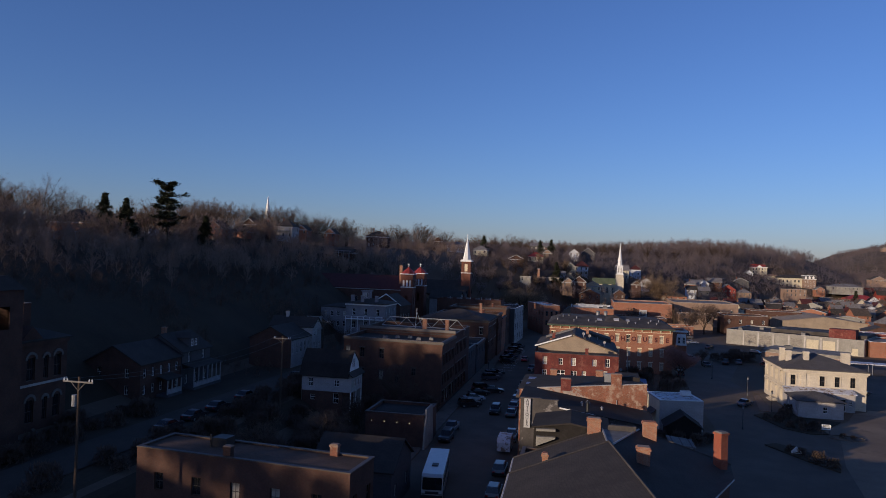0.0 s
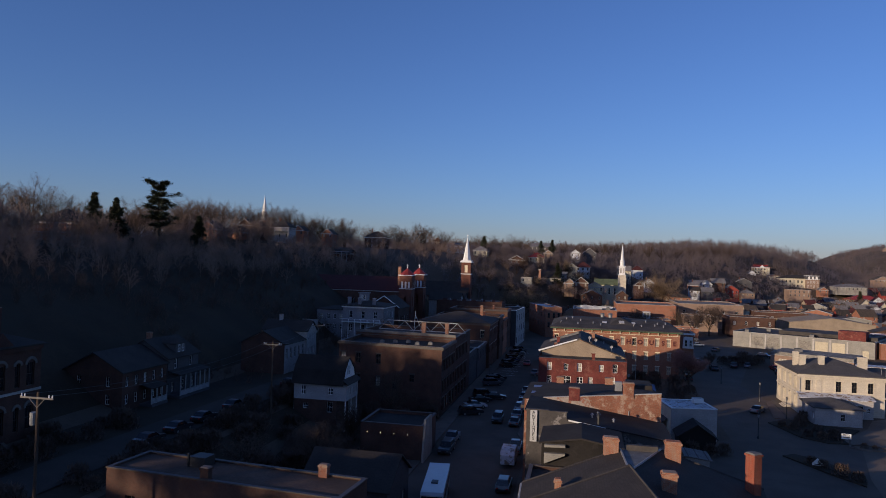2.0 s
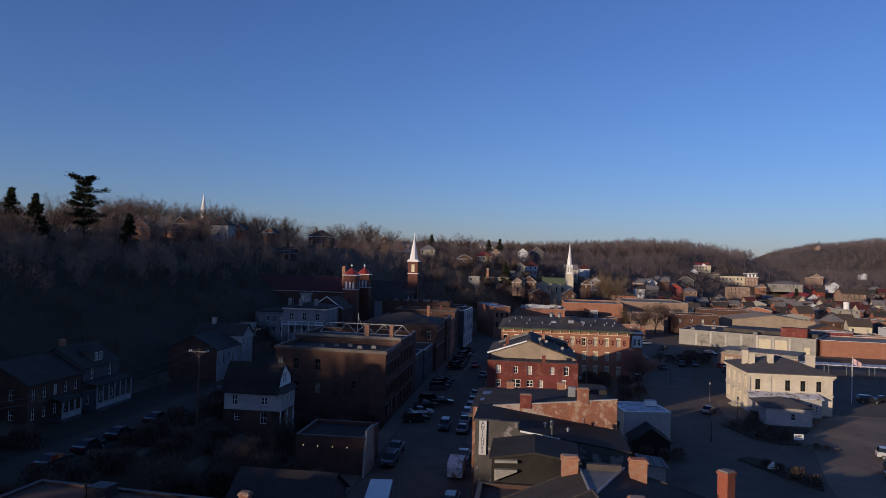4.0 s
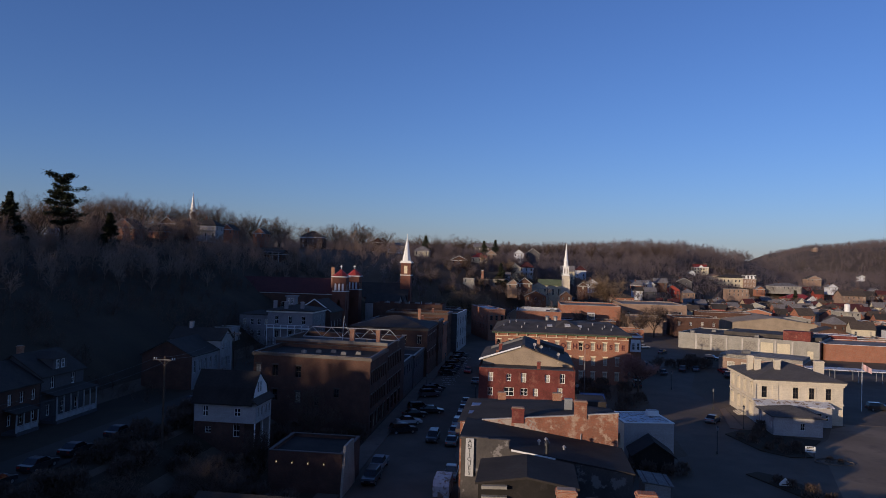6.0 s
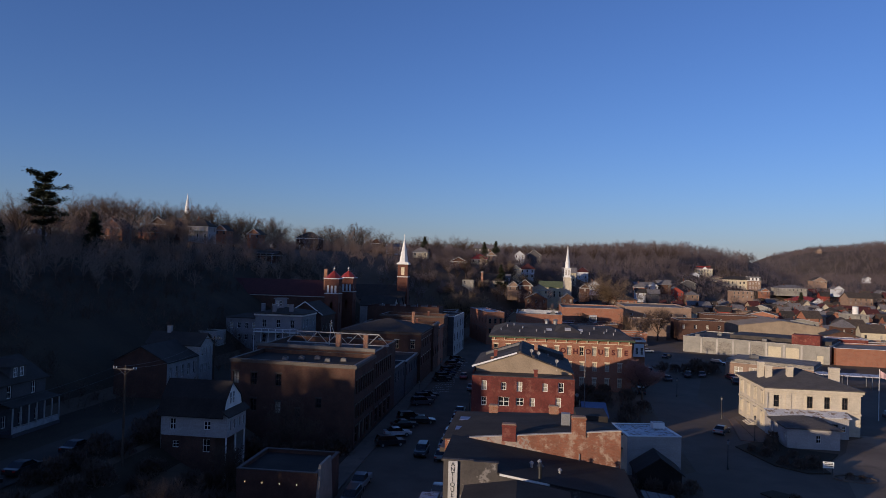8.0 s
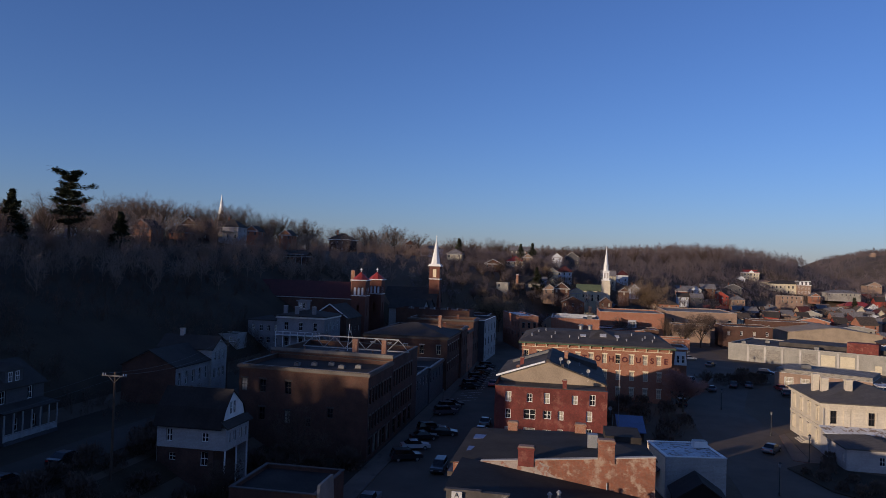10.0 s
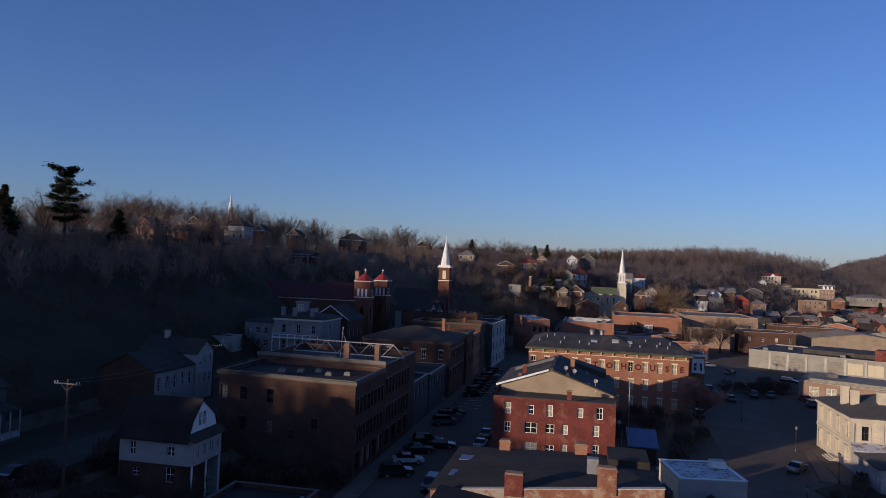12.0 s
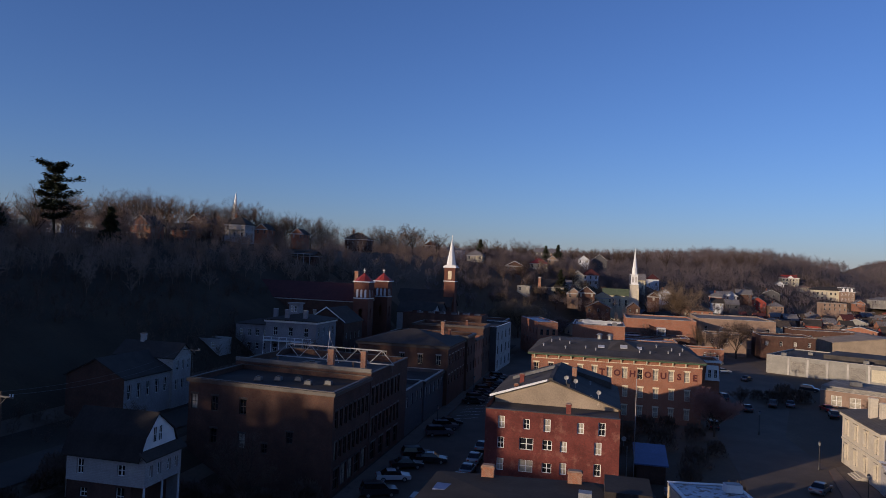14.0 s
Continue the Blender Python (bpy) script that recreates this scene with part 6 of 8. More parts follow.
s2 = block("stone_church", at(8.4, 410.0, 8.0), 13.2, 12.0, 10.0, YELLOWWALL, "yellow stone church with green roof and a slim white spire", "church", roof="gable_x", rise=3.0, roof_mat=GREENROOF, holes={"F": evenly(13.2, 4, (4.5,), 1.0, 3.6, 2.0)}, base=-6)
SX, SY = 14.9, -0.4
t = part("tower", Build().box(SX - 2.0, SX + 2.0, SY - 2.0, SY + 2.0, -8, 15.6).box(SX - 2.25, SX - 1.6, SY - 2.25, SY - 1.6, -8, 14.0).box(SX + 1.6, SX + 2.25, SY - 2.25, SY - 1.6, -8, 14.0), STONE, s2)
part("tower_cornice", Build().box(SX - 2.3, SX + 2.3, SY - 2.3, SY + 2.3, 15.603, 16.0), WHITE, t)
part("belfry", Build().box(SX - 1.6, SX + 1.6, SY - 1.6, SY + 1.6, 16.0, 20.4), WHITE, t)
for x in (-0.75, 0.75):
    part("louvre", Build().box(SX + x - 0.4, SX + x + 0.4, SY - 1.66, SY - 1.6, 16.8, 19.6), CONCRETE, t)
part("belfry_cornice", Build().box(SX - 1.9, SX + 1.9, SY - 1.9, SY + 1.9, 20.4, 20.75), WHITE, t)
part("lantern", Build().tube((SX, SY, 20.75), (SX, SY, 23.6), 1.35, 1.2, 8), WHITE, t)
part("lantern_cornice", Build().tube((SX, SY, 23.6), (SX, SY, 23.85), 1.5, 1.45, 8), WHITE, t)
part("spire", pyramid(SX, SY, 23.85, 1.15, 33.8), WHITE, t)
hs = block("hilltop_church", at(-197.0, 395.0, 34.0), 18.0, 10.0, 6.0, DEEP, "hilltop brick church with a pale spire among bare trees", "church", roof="gable_x", rise=5.0, base=-6)
t = part("tower", Build().box(7.0, 11.0, -2.5, 1.5, -4, 15.0), DEEP, hs)
part("spire", pyramid(9.0, -0.5, 15.0, 2.2, 31.0), WHITE, t)

# ---- middle distance ----
ob_ = block("orange_warehouse", at(17.5, 341.0), 26.8, 30.0, 11.2, ORANGE, "large plain orange brick warehouse with flat roof", roof_mat=GRAVELROOF, parapet=0.5, holes={"F": [(13.5, 5.2, 2.6, 2.0)], "R": evenly(30, 5, (2.0, 6.5), 1.0, 1.8, 3)})
part("stair_house", Build().box(9.0, 15.5, -4.0, -0.01, 0, 7.5).add([(9.0, -4.0, 7.5), (15.5, -4.0, 6.0), (15.5, -0.02, 6.4), (9.0, -0.02, 9.0)], [(0, 1, 2, 3)]), DEEP, ob_)
block("brick_mill", at(47.5, 360.0), 30.0, 36.0, 11.6, TAN, "long tan brick mill building with dark flat roof", roof_mat=GRAVELROOF, parapet=0.4, holes={"R": evenly(36, 8, (2.0, 6.5), 1.2, 2.0, 3), "F": evenly(30, 5, (6.5,), 1.2, 2.0, 3.0)})
block("tan_low_warehouse", at(90.0, 330.0, 0), 34.0, 40.0, 6.8, TANSTUCCO, "wide low tan warehouse with shallow gabled front", roof="gable_y", rise=2.3, roof_mat=TANSTUCCO)
block("flat_red_shop", at(-20.4, 305.0, 0, -71.6), 26.0, 6.6, 11.8, ORANGE, "orange brick shop with a pale membrane roof closing the street", coping=DULLWHITE, roof_mat=MEMBRANE, parapet=0.3, holes={"F": evenly(26, 6, (4.0, 7.6), 1.0, 1.7, 2.0), "R": evenly(6.6, 3, (4.0, 7.6), 0.9, 1.8, 1.3)}, frame_mat=DARKTRIM, lintels=GREYSTONE)
block("ducted_flat_building", at(-2.0, 303.0), 18.0, 24.0, 10.2, ORANGE, "low orange brick building with white ducts crossing its flat roof", coping=DULLWHITE, roof_mat=GRAVELROOF, parapet=0.3)
for x0, x1, y, z0 in ((1.0, 12.0, 4.0, 0.3), (3.0, 16.5, 8.5, 0.5), (6.0, 17.0, 13.0, 0.5), (2.0, 10.0, 17.0, 0.4)):
    d_ = thing("roof_duct", at(-2.0, 303.0, 9.9) @ Matrix.Translation((x0, y, 0)), "long white sheet-metal duct on blocks on a flat roof", "duct", "roof ducts")
    part("duct", Build().box(0, x1 - x0, 0, 0.7, z0, z0 + 0.6, 0.04, 0.04), SIGNWHITE, d_)
    for x in (0.4, (x1 - x0) / 2, x1 - x0 - 0.6):
        part("support", Build().box(x, x + 0.2, 0.1, 0.6, 0, z0), RUST, d_)
for x, y in ((2.5, 11.0), (8.0, 15.0), (14.5, 5.5), (13.0, 18.0), (5.0, 20.0)):
    roof_unit(at(-2.0 + x, 303.0 + y, 9.9), 1.8, 1.3, 1.1)
block("low_brick_annex", at(22.5, 331.0), 15.0, 5.5, 5.4, ORANGE, "low brick annex in front of the orange warehouse", "annex", coping=DARKTRIM, parapet=0.3)
cool = thing("cooling_unit", at(30.5, 333.8, 5.1), "large white cooling unit standing on a low roof", "cooling unit")
part("casing", Build().box(-1.7, 1.7, -1.0, 1.0, 0.3, 3.4, 0.05, 0.05), SIGNWHITE, cool)
for x in (-1.2, 0.1):
    part("louvre", Build().box(x, x + 1.1, -1.05, -1.003, 0.8, 2.8), DULLMETAL, cool)
for x in (-1.5, 1.3):
    part("foot", Build().box(x, x + 0.2, -0.9, 0.9, 0, 0.3), STEEL, cool)
for k, (v, u, w_, d_, h_, mt, rm) in enumerate(((10, 308, 24, 12, 5.4, ORANGE, MEMBRANE), (14, 323, 26, 14, 5.6, DEEP, MEMBRANE), (12, 290, 14, 10, 4.4, ORANGE, GRAVELROOF), (46, 326, 14, 12, 8.0, TAN, GRAVELROOF), (64, 322, 18, 16, 8.6, DEEP, TAR), (82, 352, 22, 16, 9.4, DEEP, GRAVELROOF), (36, 300, 12, 9, 4.6, ORANGE, TAR))):
    block("flat_roofed_store", at(v, u), w_, d_, h_, mt, "flat-roofed brick store behind the main street", roof_mat=rm, coping=CONCRETE, parapet=0.5, holes={"F": evenly(w_, max(2, w_ // 4), (h_ - 3.4,), 1.0, 1.6, 2.0)}, group="brick stores")
school = block("yellow_school", at(171.8, 664.0, 13.7), 31.2, 16.0, 9.0, YELLOWWALL, "long cream school building with dark hip roof and a brick end", roof="hip", rise=2.8, roof_mat=SHINGLE, holes={"F": evenly(20, 6, (1.5, 5.4), 1.3, 2.0, 2.0)}, base=-5, frame_mat=DULLWHITE)
part("brick_end", Build().box(20.6, 31.4, -2.0, -0.02, -5, 8.6), TAN, school)
part("mansard", Build().box(20.3, 31.7, -2.3, 6.0, 8.6, 11.6, 0.5, 0.5), BLUEWALL, school)
part("mansard_trim", Build().box(20.1, 31.9, -2.5, -0.02, 8.4, 8.75).box(20.7, 31.3, -1.9, 5.6, 11.6, 11.95), WHITE, school)
for x in (23.0, 26.0, 29.0):
    part("dormer", Build().prism([(x - 0.8, 8.8), (x + 0.8, 8.8), (x + 0.8, 10.6), (x, 11.4), (x - 0.8, 10.6)], -2.5, -1.0), WHITE, school)
windows_on(school, (20.6, -2.02, 0), (1, 0, 0), evenly(10.8, 4, (1.5, 5.2), 1.2, 2.0, 1.6), depth=-0.02)
block("cream_school_wing", at(167.8, 690.0, 19.3), 11.1, 10.0, 4.6, YELLOWWALL, "cream side wing of a school", roof="hip", rise=1.8, roof_mat=TAN, holes={"F": evenly(11, 4, (1.4,), 1.2, 1.8, 1.8)}, base=-6)
farred = block("red_roofed_hall", at(157.0, 694.0, 25.2), 13.6, 12.0, 6.5, YELLOWWALL, "cream hall with red roof and stepped white gable on the hillside", roof="hip", rise=1.6, roof_mat=REDROOF, holes={"F": evenly(13.6, 5, (1.0, 3.8), 1.2, 1.8, 1.6)}, base=-6, cornice=WHITE)
part("gable", Build().prism([(4.4, 6.4), (9.2, 6.4), (6.8, 8.6)], -0.6, -0.31), WHITE, farred)
part("red_ridge", Build().box(0.5, 13.1, 4.0, 8.0, 8.0, 8.9, 0.3, 0.8), REDROOF, farred)

rng = random.Random(4)
WALLS = [WHITEWALL, YELLOWWALL, ORANGE, DEEP, TAN, DEEP, REDBOARD, BLUEWALL, BLUEWALL, ORANGE, TANSTUCCO]
ROOFS = [HAZESHINGLE, HAZESHINGLE, SHINGLE, BROWNSHINGLE, BROWNSHINGLE, HAZESHINGLE, DARKREDROOF]
clear, feet = [], []
taken = [(-13, 293, 14), (7, 315, 15), (30, 333, 8), (-27, 300, 20), (30, 341, 20), (62, 375, 26), (107, 350, 26), (12, 412, 16), (170, 672, 13), (184, 672, 13), (197, 672, 12), (163, 698, 9), (78, 290, 34), (20, 320, 24), (-60, 325, 16), (120, 270, 30), (66, 240, 24), (72, 330, 14), (92, 360, 14)]


def free(v, u, r):
    if any((v - a) ** 2 + (u - c) ** 2 < (r + s) ** 2 for a, c, s in taken):
        return False
    taken.append((v, u, r))
    return True


def gable_boards(ob, w_, h_, rise, over=0.5):
    for s_ in (-1, 1):
        x0, x1, ze = w_ / 2, w_ / 2 + s_ * (w_ / 2 + over), h_ - rise / (w_ / 2) * over
        part("bargeboard", Build().add([(x0, -0.56, h_ + rise - 0.12), (x1, -0.56, ze - 0.12), (x1, -0.56, ze + 0.2), (x0, -0.56, h_ + rise + 0.2), (x0, -0.503, h_ + rise - 0.12), (x1, -0.503, ze - 0.12), (x1, -0.503, ze + 0.2), (x0, -0.503, h_ + rise + 0.2)],
             [(0, 1, 2, 3), (7, 6, 5, 4), (0, 4, 5, 1), (3, 2, 6, 7), (1, 5, 6, 2)]), DULLWHITE, ob)


def some_house(v, u, big=False):
    z = height(v, u)
    if big:
        w_, d_, h_ = rng.uniform(8, 16), rng.uniform(8, 13), rng.uniform(3.4, 6.2)
        mt = rng.choice([ORANGE, ORANGE, TAN, TAN, DEEP, GREYBLOCK, WHITEWALL])
        kind, rise, rm = rng.choice(["flat", "flat", "flat", "gable_y", "gable_x"]), rng.uniform(1.2, 2.2), rng.choice([GRAVELROOF, MEMBRANE, HAZESHINGLE, TAR, BROWNSHINGLE, GRAVELROOF, TAR])
        lab, cat = "flat or low-roofed brick commercial building in the valley town", "building"
    else:
        w_, d_, h_ = rng.uniform(6.0, 9.0), rng.uniform(7, 10), rng.uniform(3.4, 6.2)
        mt, kind, rise, rm = rng.choice(WALLS), rng.choice(["gable_y", "gable_x", "gable_x", "hip"]), rng.uniform(2.2, 3.6), rng.choice(ROOFS)
        lab, cat = "small gabled house on the edge of town", "house"
    n_ = max(2, int(w_ // 4))
    zs = (1.0,) if h_ < 5.6 else (0.9, 3.7)
    ob = block("town_building" if big else "town_house", at(v - w_ / 2, u - d_ / 2, z, rng.choice((0, 0, -22, 8, -10))), w_, d_, h_, mt, lab, cat, roof=kind, rise=rise, roof_mat=rm,
               holes={"F": evenly(w_, n_, zs, 0.9, 1.5, 1.6)}, base=-4.0, group="town buildings", coping=rng.choice([CONCRETE, DULLWHITE, WHITE, RUST]), blinds=0.4, simple=True, frame_mat=DULLWHITE)
    if big and kind == "flat":
        for _ in range(3):
            roof_unit(ob.matrix_world @ Matrix.Translation((rng.uniform(2, w_ - 2), rng.uniform(2, d_ - 2), h_ - 0.7)), rng.uniform(1.0, 2.2), 1.2, rng.uniform(0.7, 1.3))
    if kind == "gable_y" and rng.random() < 0.7:
        gable_boards(ob, w_, h_, rise)
    if rng.random() < 0.35:
        chimney(ob, w_ * 0.4, d_ * 0.5, h_, h_ + (rise if kind != "flat" else 0) + 0.9, 0.6, 0.6, TOWERBRICK)
    return ob


KINDS = {WHITEWALL: "white clapboard", YELLOWWALL: "cream painted", ORANGE: "orange brick", DEEP: "brown brick", TAN: "tan brick", REDBOARD: "barn red", BLUEWALL: "slate grey", GREYBLOCK: "grey block", ROUGHSTONE: "grey stone", RED: "red brick", TANSTUCCO: "tan stucco", SHADEWHITE: "shaded white"}
COVERS = {SHINGLE: "grey shingled", HAZESHINGLE: "haze-pale grey", BROWNSHINGLE: "brown shingled", REDROOF: "red metal", DARKREDROOF: "dark red", TAR: "tarred flat", GRAVELROOF: "gravelled flat"}
# v, u, foot, width, height to the ridge, walls, roof form, roof cover
SLOPE_HOUSES = [
    (-96.6, 470.0, 37.6, 9.1, 6.7, DEEP, "gable_y", HAZESHINGLE),
    (-85.4, 480.0, 36.9, 12.9, 4.6, WHITEWALL, "hip", HAZESHINGLE),
    (-59.5, 420.0, 32.0, 8.5, 6.1, YELLOWWALL, "hip", HAZESHINGLE),
    (-35.7, 404.0, 27.5, 9.0, 5.4, DEEP, "gable_y", HAZESHINGLE),
    (-26.8, 437.0, 29.0, 9.4, 6.3, YELLOWWALL, "hip", REDROOF),
    (-20.8, 461.0, 29.7, 5.6, 7.9, TAN, "gable_y", BROWNSHINGLE),
    (-29.3, 520.0, 37.3, 14.8, 6.5, BLUEWALL, "gable_x", HAZESHINGLE),
    (-4.0, 500.0, 32.9, 6.8, 6.5, WHITEWALL, "gable_y", HAZESHINGLE),
    (5.7, 510.0, 31.2, 9.5, 9.5, BLUEWALL, "gable_y", HAZESHINGLE),
    (-4.9, 424.0, 20.3, 6.3, 9.3, YELLOWWALL, "gable_y", BROWNSHINGLE),
    (1.6, 439.0, 21.3, 8.4, 9.3, WHITEWALL, "hip", DARKREDROOF),
    (-16.5, 393.0, 16.8, 12.4, 7.5, ROUGHSTONE, "gable_x", SHINGLE),
    (-27.8, 376.0, 16.7, 5.8, 4.5, GREYBLOCK, "flat", TAR),
    (6.5, 372.0, 9.6, 10.5, 6.2, DEEP, "gable_y", HAZESHINGLE),
    (-10.2, 402.0, 21.0, 5.6, 3.4, WHITEWALL, "gable_x", HAZESHINGLE),
    (-5.1, 386.0, 14.4, 6.0, 6.6, TAN, "gable_y", BROWNSHINGLE),
    (0.8, 381.0, 13.6, 7.4, 8.6, DEEP, "gable_y", SHINGLE),
    (8.1, 393.0, 13.4, 9.6, 6.2, YELLOWWALL, "gable_y", DARKREDROOF),
    (21.7, 373.0, 9.2, 5.6, 6.8, DEEP, "gable_y", HAZESHINGLE),
    (40.7, 440.0, 16.4, 6.0, 5.2, WHITEWALL, "gable_y", HAZESHINGLE),
    (32.2, 402.0, 14.0, 5.0, 6.4, DEEP, "gable_y", BROWNSHINGLE),
    (45.5, 405.0, 9.6, 6.0, 4.6, TAN, "gable_y", BROWNSHINGLE),
    (54.0, 398.0, 10.0, 9.3, 4.8, ORANGE, "hip", BROWNSHINGLE),
]
TOWN_HOUSES = [
    (71.9, 470.0, 14.6, 7.7, 6.2, ORANGE, "hip", HAZESHINGLE),
    (79.6, 475.0, 15.2, 6.4, 6.2, WHITEWALL, "gable_y", HAZESHINGLE),
    (87.5, 480.0, 16.8, 8.2, 5.8, DEEP, "gable_x", HAZESHINGLE),
    (69.6, 456.0, 12.4, 6.0, 5.0, WHITEWALL, "gable_x", SHINGLE),
    (76.5, 452.0, 12.0, 6.4, 5.2, BLUEWALL, "gable_x", HAZESHINGLE),
    (86.0, 542.0, 13.6, 16.2, 6.4, ORANGE, "gable_x", HAZESHINGLE),
    (114.1, 600.0, 13.9, 13.0, 7.4, BLUEWALL, "gable_y", HAZESHINGLE),
    (128.6, 602.0, 14.9, 12.5, 7.0, BLUEWALL, "gable_y", HAZESHINGLE),
    (111.7, 564.0, 8.3, 11.3, 8.6, REDBOARD, "gable_y", HAZESHINGLE),
    (122.9, 560.0, 7.4, 9.5, 6.6, TAN, "hip", HAZESHINGLE),
    (158.7, 560.0, 7.6, 14.6, 7.6, TAN, "flat", GRAVELROOF),
    (143.1, 640.0, 22.9, 6.2, 5.5, WHITEWALL, "gable_y", HAZESHINGLE),
    (134.0, 650.0, 23.6, 6.6, 3.6, WHITEWALL, "gable_x", HAZESHINGLE),
    (135.9, 690.0, 25.7, 8.2, 7.0, BLUEWALL, "flat", TAR),
    (127.1, 700.0, 30.2, 12.0, 5.3, WHITEWALL, "gable_y", HAZESHINGLE),
    (150.7, 840.0, 45.8, 8.4, 4.8, WHITEWALL, "gable_x", HAZESHINGLE),
    (199.7, 640.0, 10.9, 7.3, 5.4, ORANGE, "gable_y", HAZESHINGLE),
    (208.1, 670.0, 8.9, 7.8, 6.4, TAN, "gable_y", BROWNSHINGLE),
]
EAST_HOUSES = [
    (262.0, 650.0, 13.9, 8.0, 6.2, WHITEWALL, "gable_y", HAZESHINGLE),
    (239.8, 560.0, 8.0, 16.4, 8.6, TAN, "gable_x", BROWNSHINGLE),
    (221.0, 640.0, 13.6, 24.0, 6.0, GREYBLOCK, "hip", HAZESHINGLE),
    (225.2, 620.0, 3.1, 22.9, 7.8, TAN, "hip", REDROOF),
    (290.0, 760.0, 18.6, 13.5, 7.9, TAN, "gable_y", BROWNSHINGLE),
    (512.0, 1330.0, 70.5, 8.0, 5.0, TAN, "gable_y", BROWNSHINGLE),
    (375.5, 850.0, 24.3, 6.6, 4.0, WHITEWALL, "gable_y", HAZESHINGLE),
    (179.0, 426.4, -0.0, 11.3, 7.7, GREYBLOCK, "flat", TAR),
    (68.3, 500.4, 4.6, 19.2, 5.7, ORANGE, "gable_y", BROWNSHINGLE),
]
CREST_HOUSES = [
    (-148.2, 262.0, 33.0, 8.4, 9.0, ORANGE, "gable_y", SHINGLE),
    (-148.2, 285.0, 35.4, 6.4, 5.4, ORANGE, "gable_x", SHINGLE),
    (-150.6, 298.0, 35.2, 7.0, 9.8, DEEP, "gable_y", SHINGLE),
    (-143.6, 303.0, 35.6, 7.2, 8.6, DEEP, "gable_x", SHINGLE),
    (-135.6, 303.0, 37.2, 8.8, 8.0, SHADEWHITE, "hip", SHINGLE),
    (-138.2, 330.0, 38.2, 5.8, 5.8, ORANGE, "gable_y", SHINGLE),
    (-130.5, 350.0, 37.0, 6.0, 6.4, ORANGE, "gable_y", SHINGLE),
    (-106.0, 303.0, 28.6, 9.0, 3.6, DEEP, "gable_x", SHINGLE),
    (-156.0, 187.0, 31.0, 13.0, 10.0, ORANGE, "hip", SHINGLE),
    (-172.9, 250.4, 34.3, 6.0, 3.2, WHITEWALL, "flat", SHINGLE),
]
for v, u, z, w_, tall, mt, kind, rm in SLOPE_HOUSES + TOWN_HOUSES + EAST_HOUSES + CREST_HOUSES:
    rise = 0.0 if kind == "flat" else min(tall * 0.42, w_ * 0.38, 4.2)
    h_, d_ = tall - rise, min(14.0, max(7.0, w_ * 0.9))
    up = v < -100 or z > 10
    zs = (h_ - 2.0,) if h_ < 4.6 else (h_ - 4.6, h_ - 2.0)
    n_ = max(1, int(w_ // 2.8))
    ob = block("hillside_house" if up else "town_house", at(v - w_ / 2, u, z), w_, d_, h_, mt, "%s house with a %s roof %s" % (KINDS[mt], COVERS[rm], "on the hillside" if up else "in town"), "house",
               roof=kind, rise=rise, roof_mat=rm, holes={"F": evenly(w_, n_, zs, 0.9, 1.5, 1.3), "R": evenly(d_, 2, zs, 0.9, 1.5, 1.8)}, base=-3, group="hillside houses" if up else "town houses", cornice=DULLWHITE if up and kind != "flat" and mt is not BLUEWALL else None, simple=True, over=0.5, blinds=0.3, frame_mat=DULLWHITE)
    if kind == "gable_y" and up:
        gable_boards(ob, w_, h_, rise)
    if w_ > 8 and kind != "flat" and (v < -100 or mt is WHITEWALL and kind == "hip" and u < 470):
        p_ = part("porch", Build().box(0.4, w_ - 0.4, -2.2, -0.01, 2.6 + max(0.0, h_ - 6), 2.8 + max(0.0, h_ - 6)), DULLWHITE, ob)
        for x in (0.5, w_ * 0.36, w_ * 0.64, w_ - 0.7):
            part("porch_post", Build().box(x, x + 0.18, -2.1, -1.92, -2.0, 2.6 + max(0.0, h_ - 6)), DULLWHITE, p_)
    if int(w_ * 10 + tall * 7) % 3 == 0:
        chimney(ob, w_ * 0.32, d_ * 0.45, h_ - 0.5, h_ + rise + 0.9, 0.6, 0.6, TOWERBRICK)
    feet.append((v, u, z, w_, tall))
    taken.append((v, u + d_ / 2, max(5.5, w_ * 0.55)))
    clear += [(v + 4.6, u - 6.5, w_ * 0.42)] if v < -100 else [(v, u - 5, max(4.0, w_ * 0.45))]
clear += [(-151, 178, 8.0), (-145, 170, 6.0)]
tank = thing("water_tank", at(176.5, 424.0, 7.7), "white cylindrical tank standing on a grey flat roof", "tank")
part("drum", Build().tube((0, 0, 0.6), (0, 0, 4.6), 1.5, None, 14), WHITE, tank)
part("lid", Build().tube((0, 0, 4.6), (0, 0, 5.1), 1.55, 0.2, 14), STEEL, tank)
for a_ in range(4):
    part("leg", Build().tube((1.1 * math.cos(a_ * 1.57), 1.1 * math.sin(a_ * 1.57), 0), (1.1 * math.cos(a_ * 1.57), 1.1 * math.sin(a_ * 1.57), 0.6), 0.1), STEEL, tank)
stack = thing("tall_chimney_stack", at(-21.5, 388.0, 16.8), "tall free-standing orange brick chimney stack", "chimney")
part("shaft", Build().box(-0.7, 0.7, -0.7, 0.7, -4, 8.4, 0.15, 0.15), CHIMNEY, stack)
part("cap", Build().box(-0.7, 0.7, -0.7, 0.7, 8.4, 8.8), CONCRETE, stack)
for _ in range(5200):
    u = rng.uniform(300, 680)
    v = rng.uniform(40, 60 + 0.45 * u)
    if foot(u) < v - 6 and free(v, u, 7.4 if u < 470 else 5.6):
        some_house(v, u, big=u < 520 and rng.random() < 0.5)
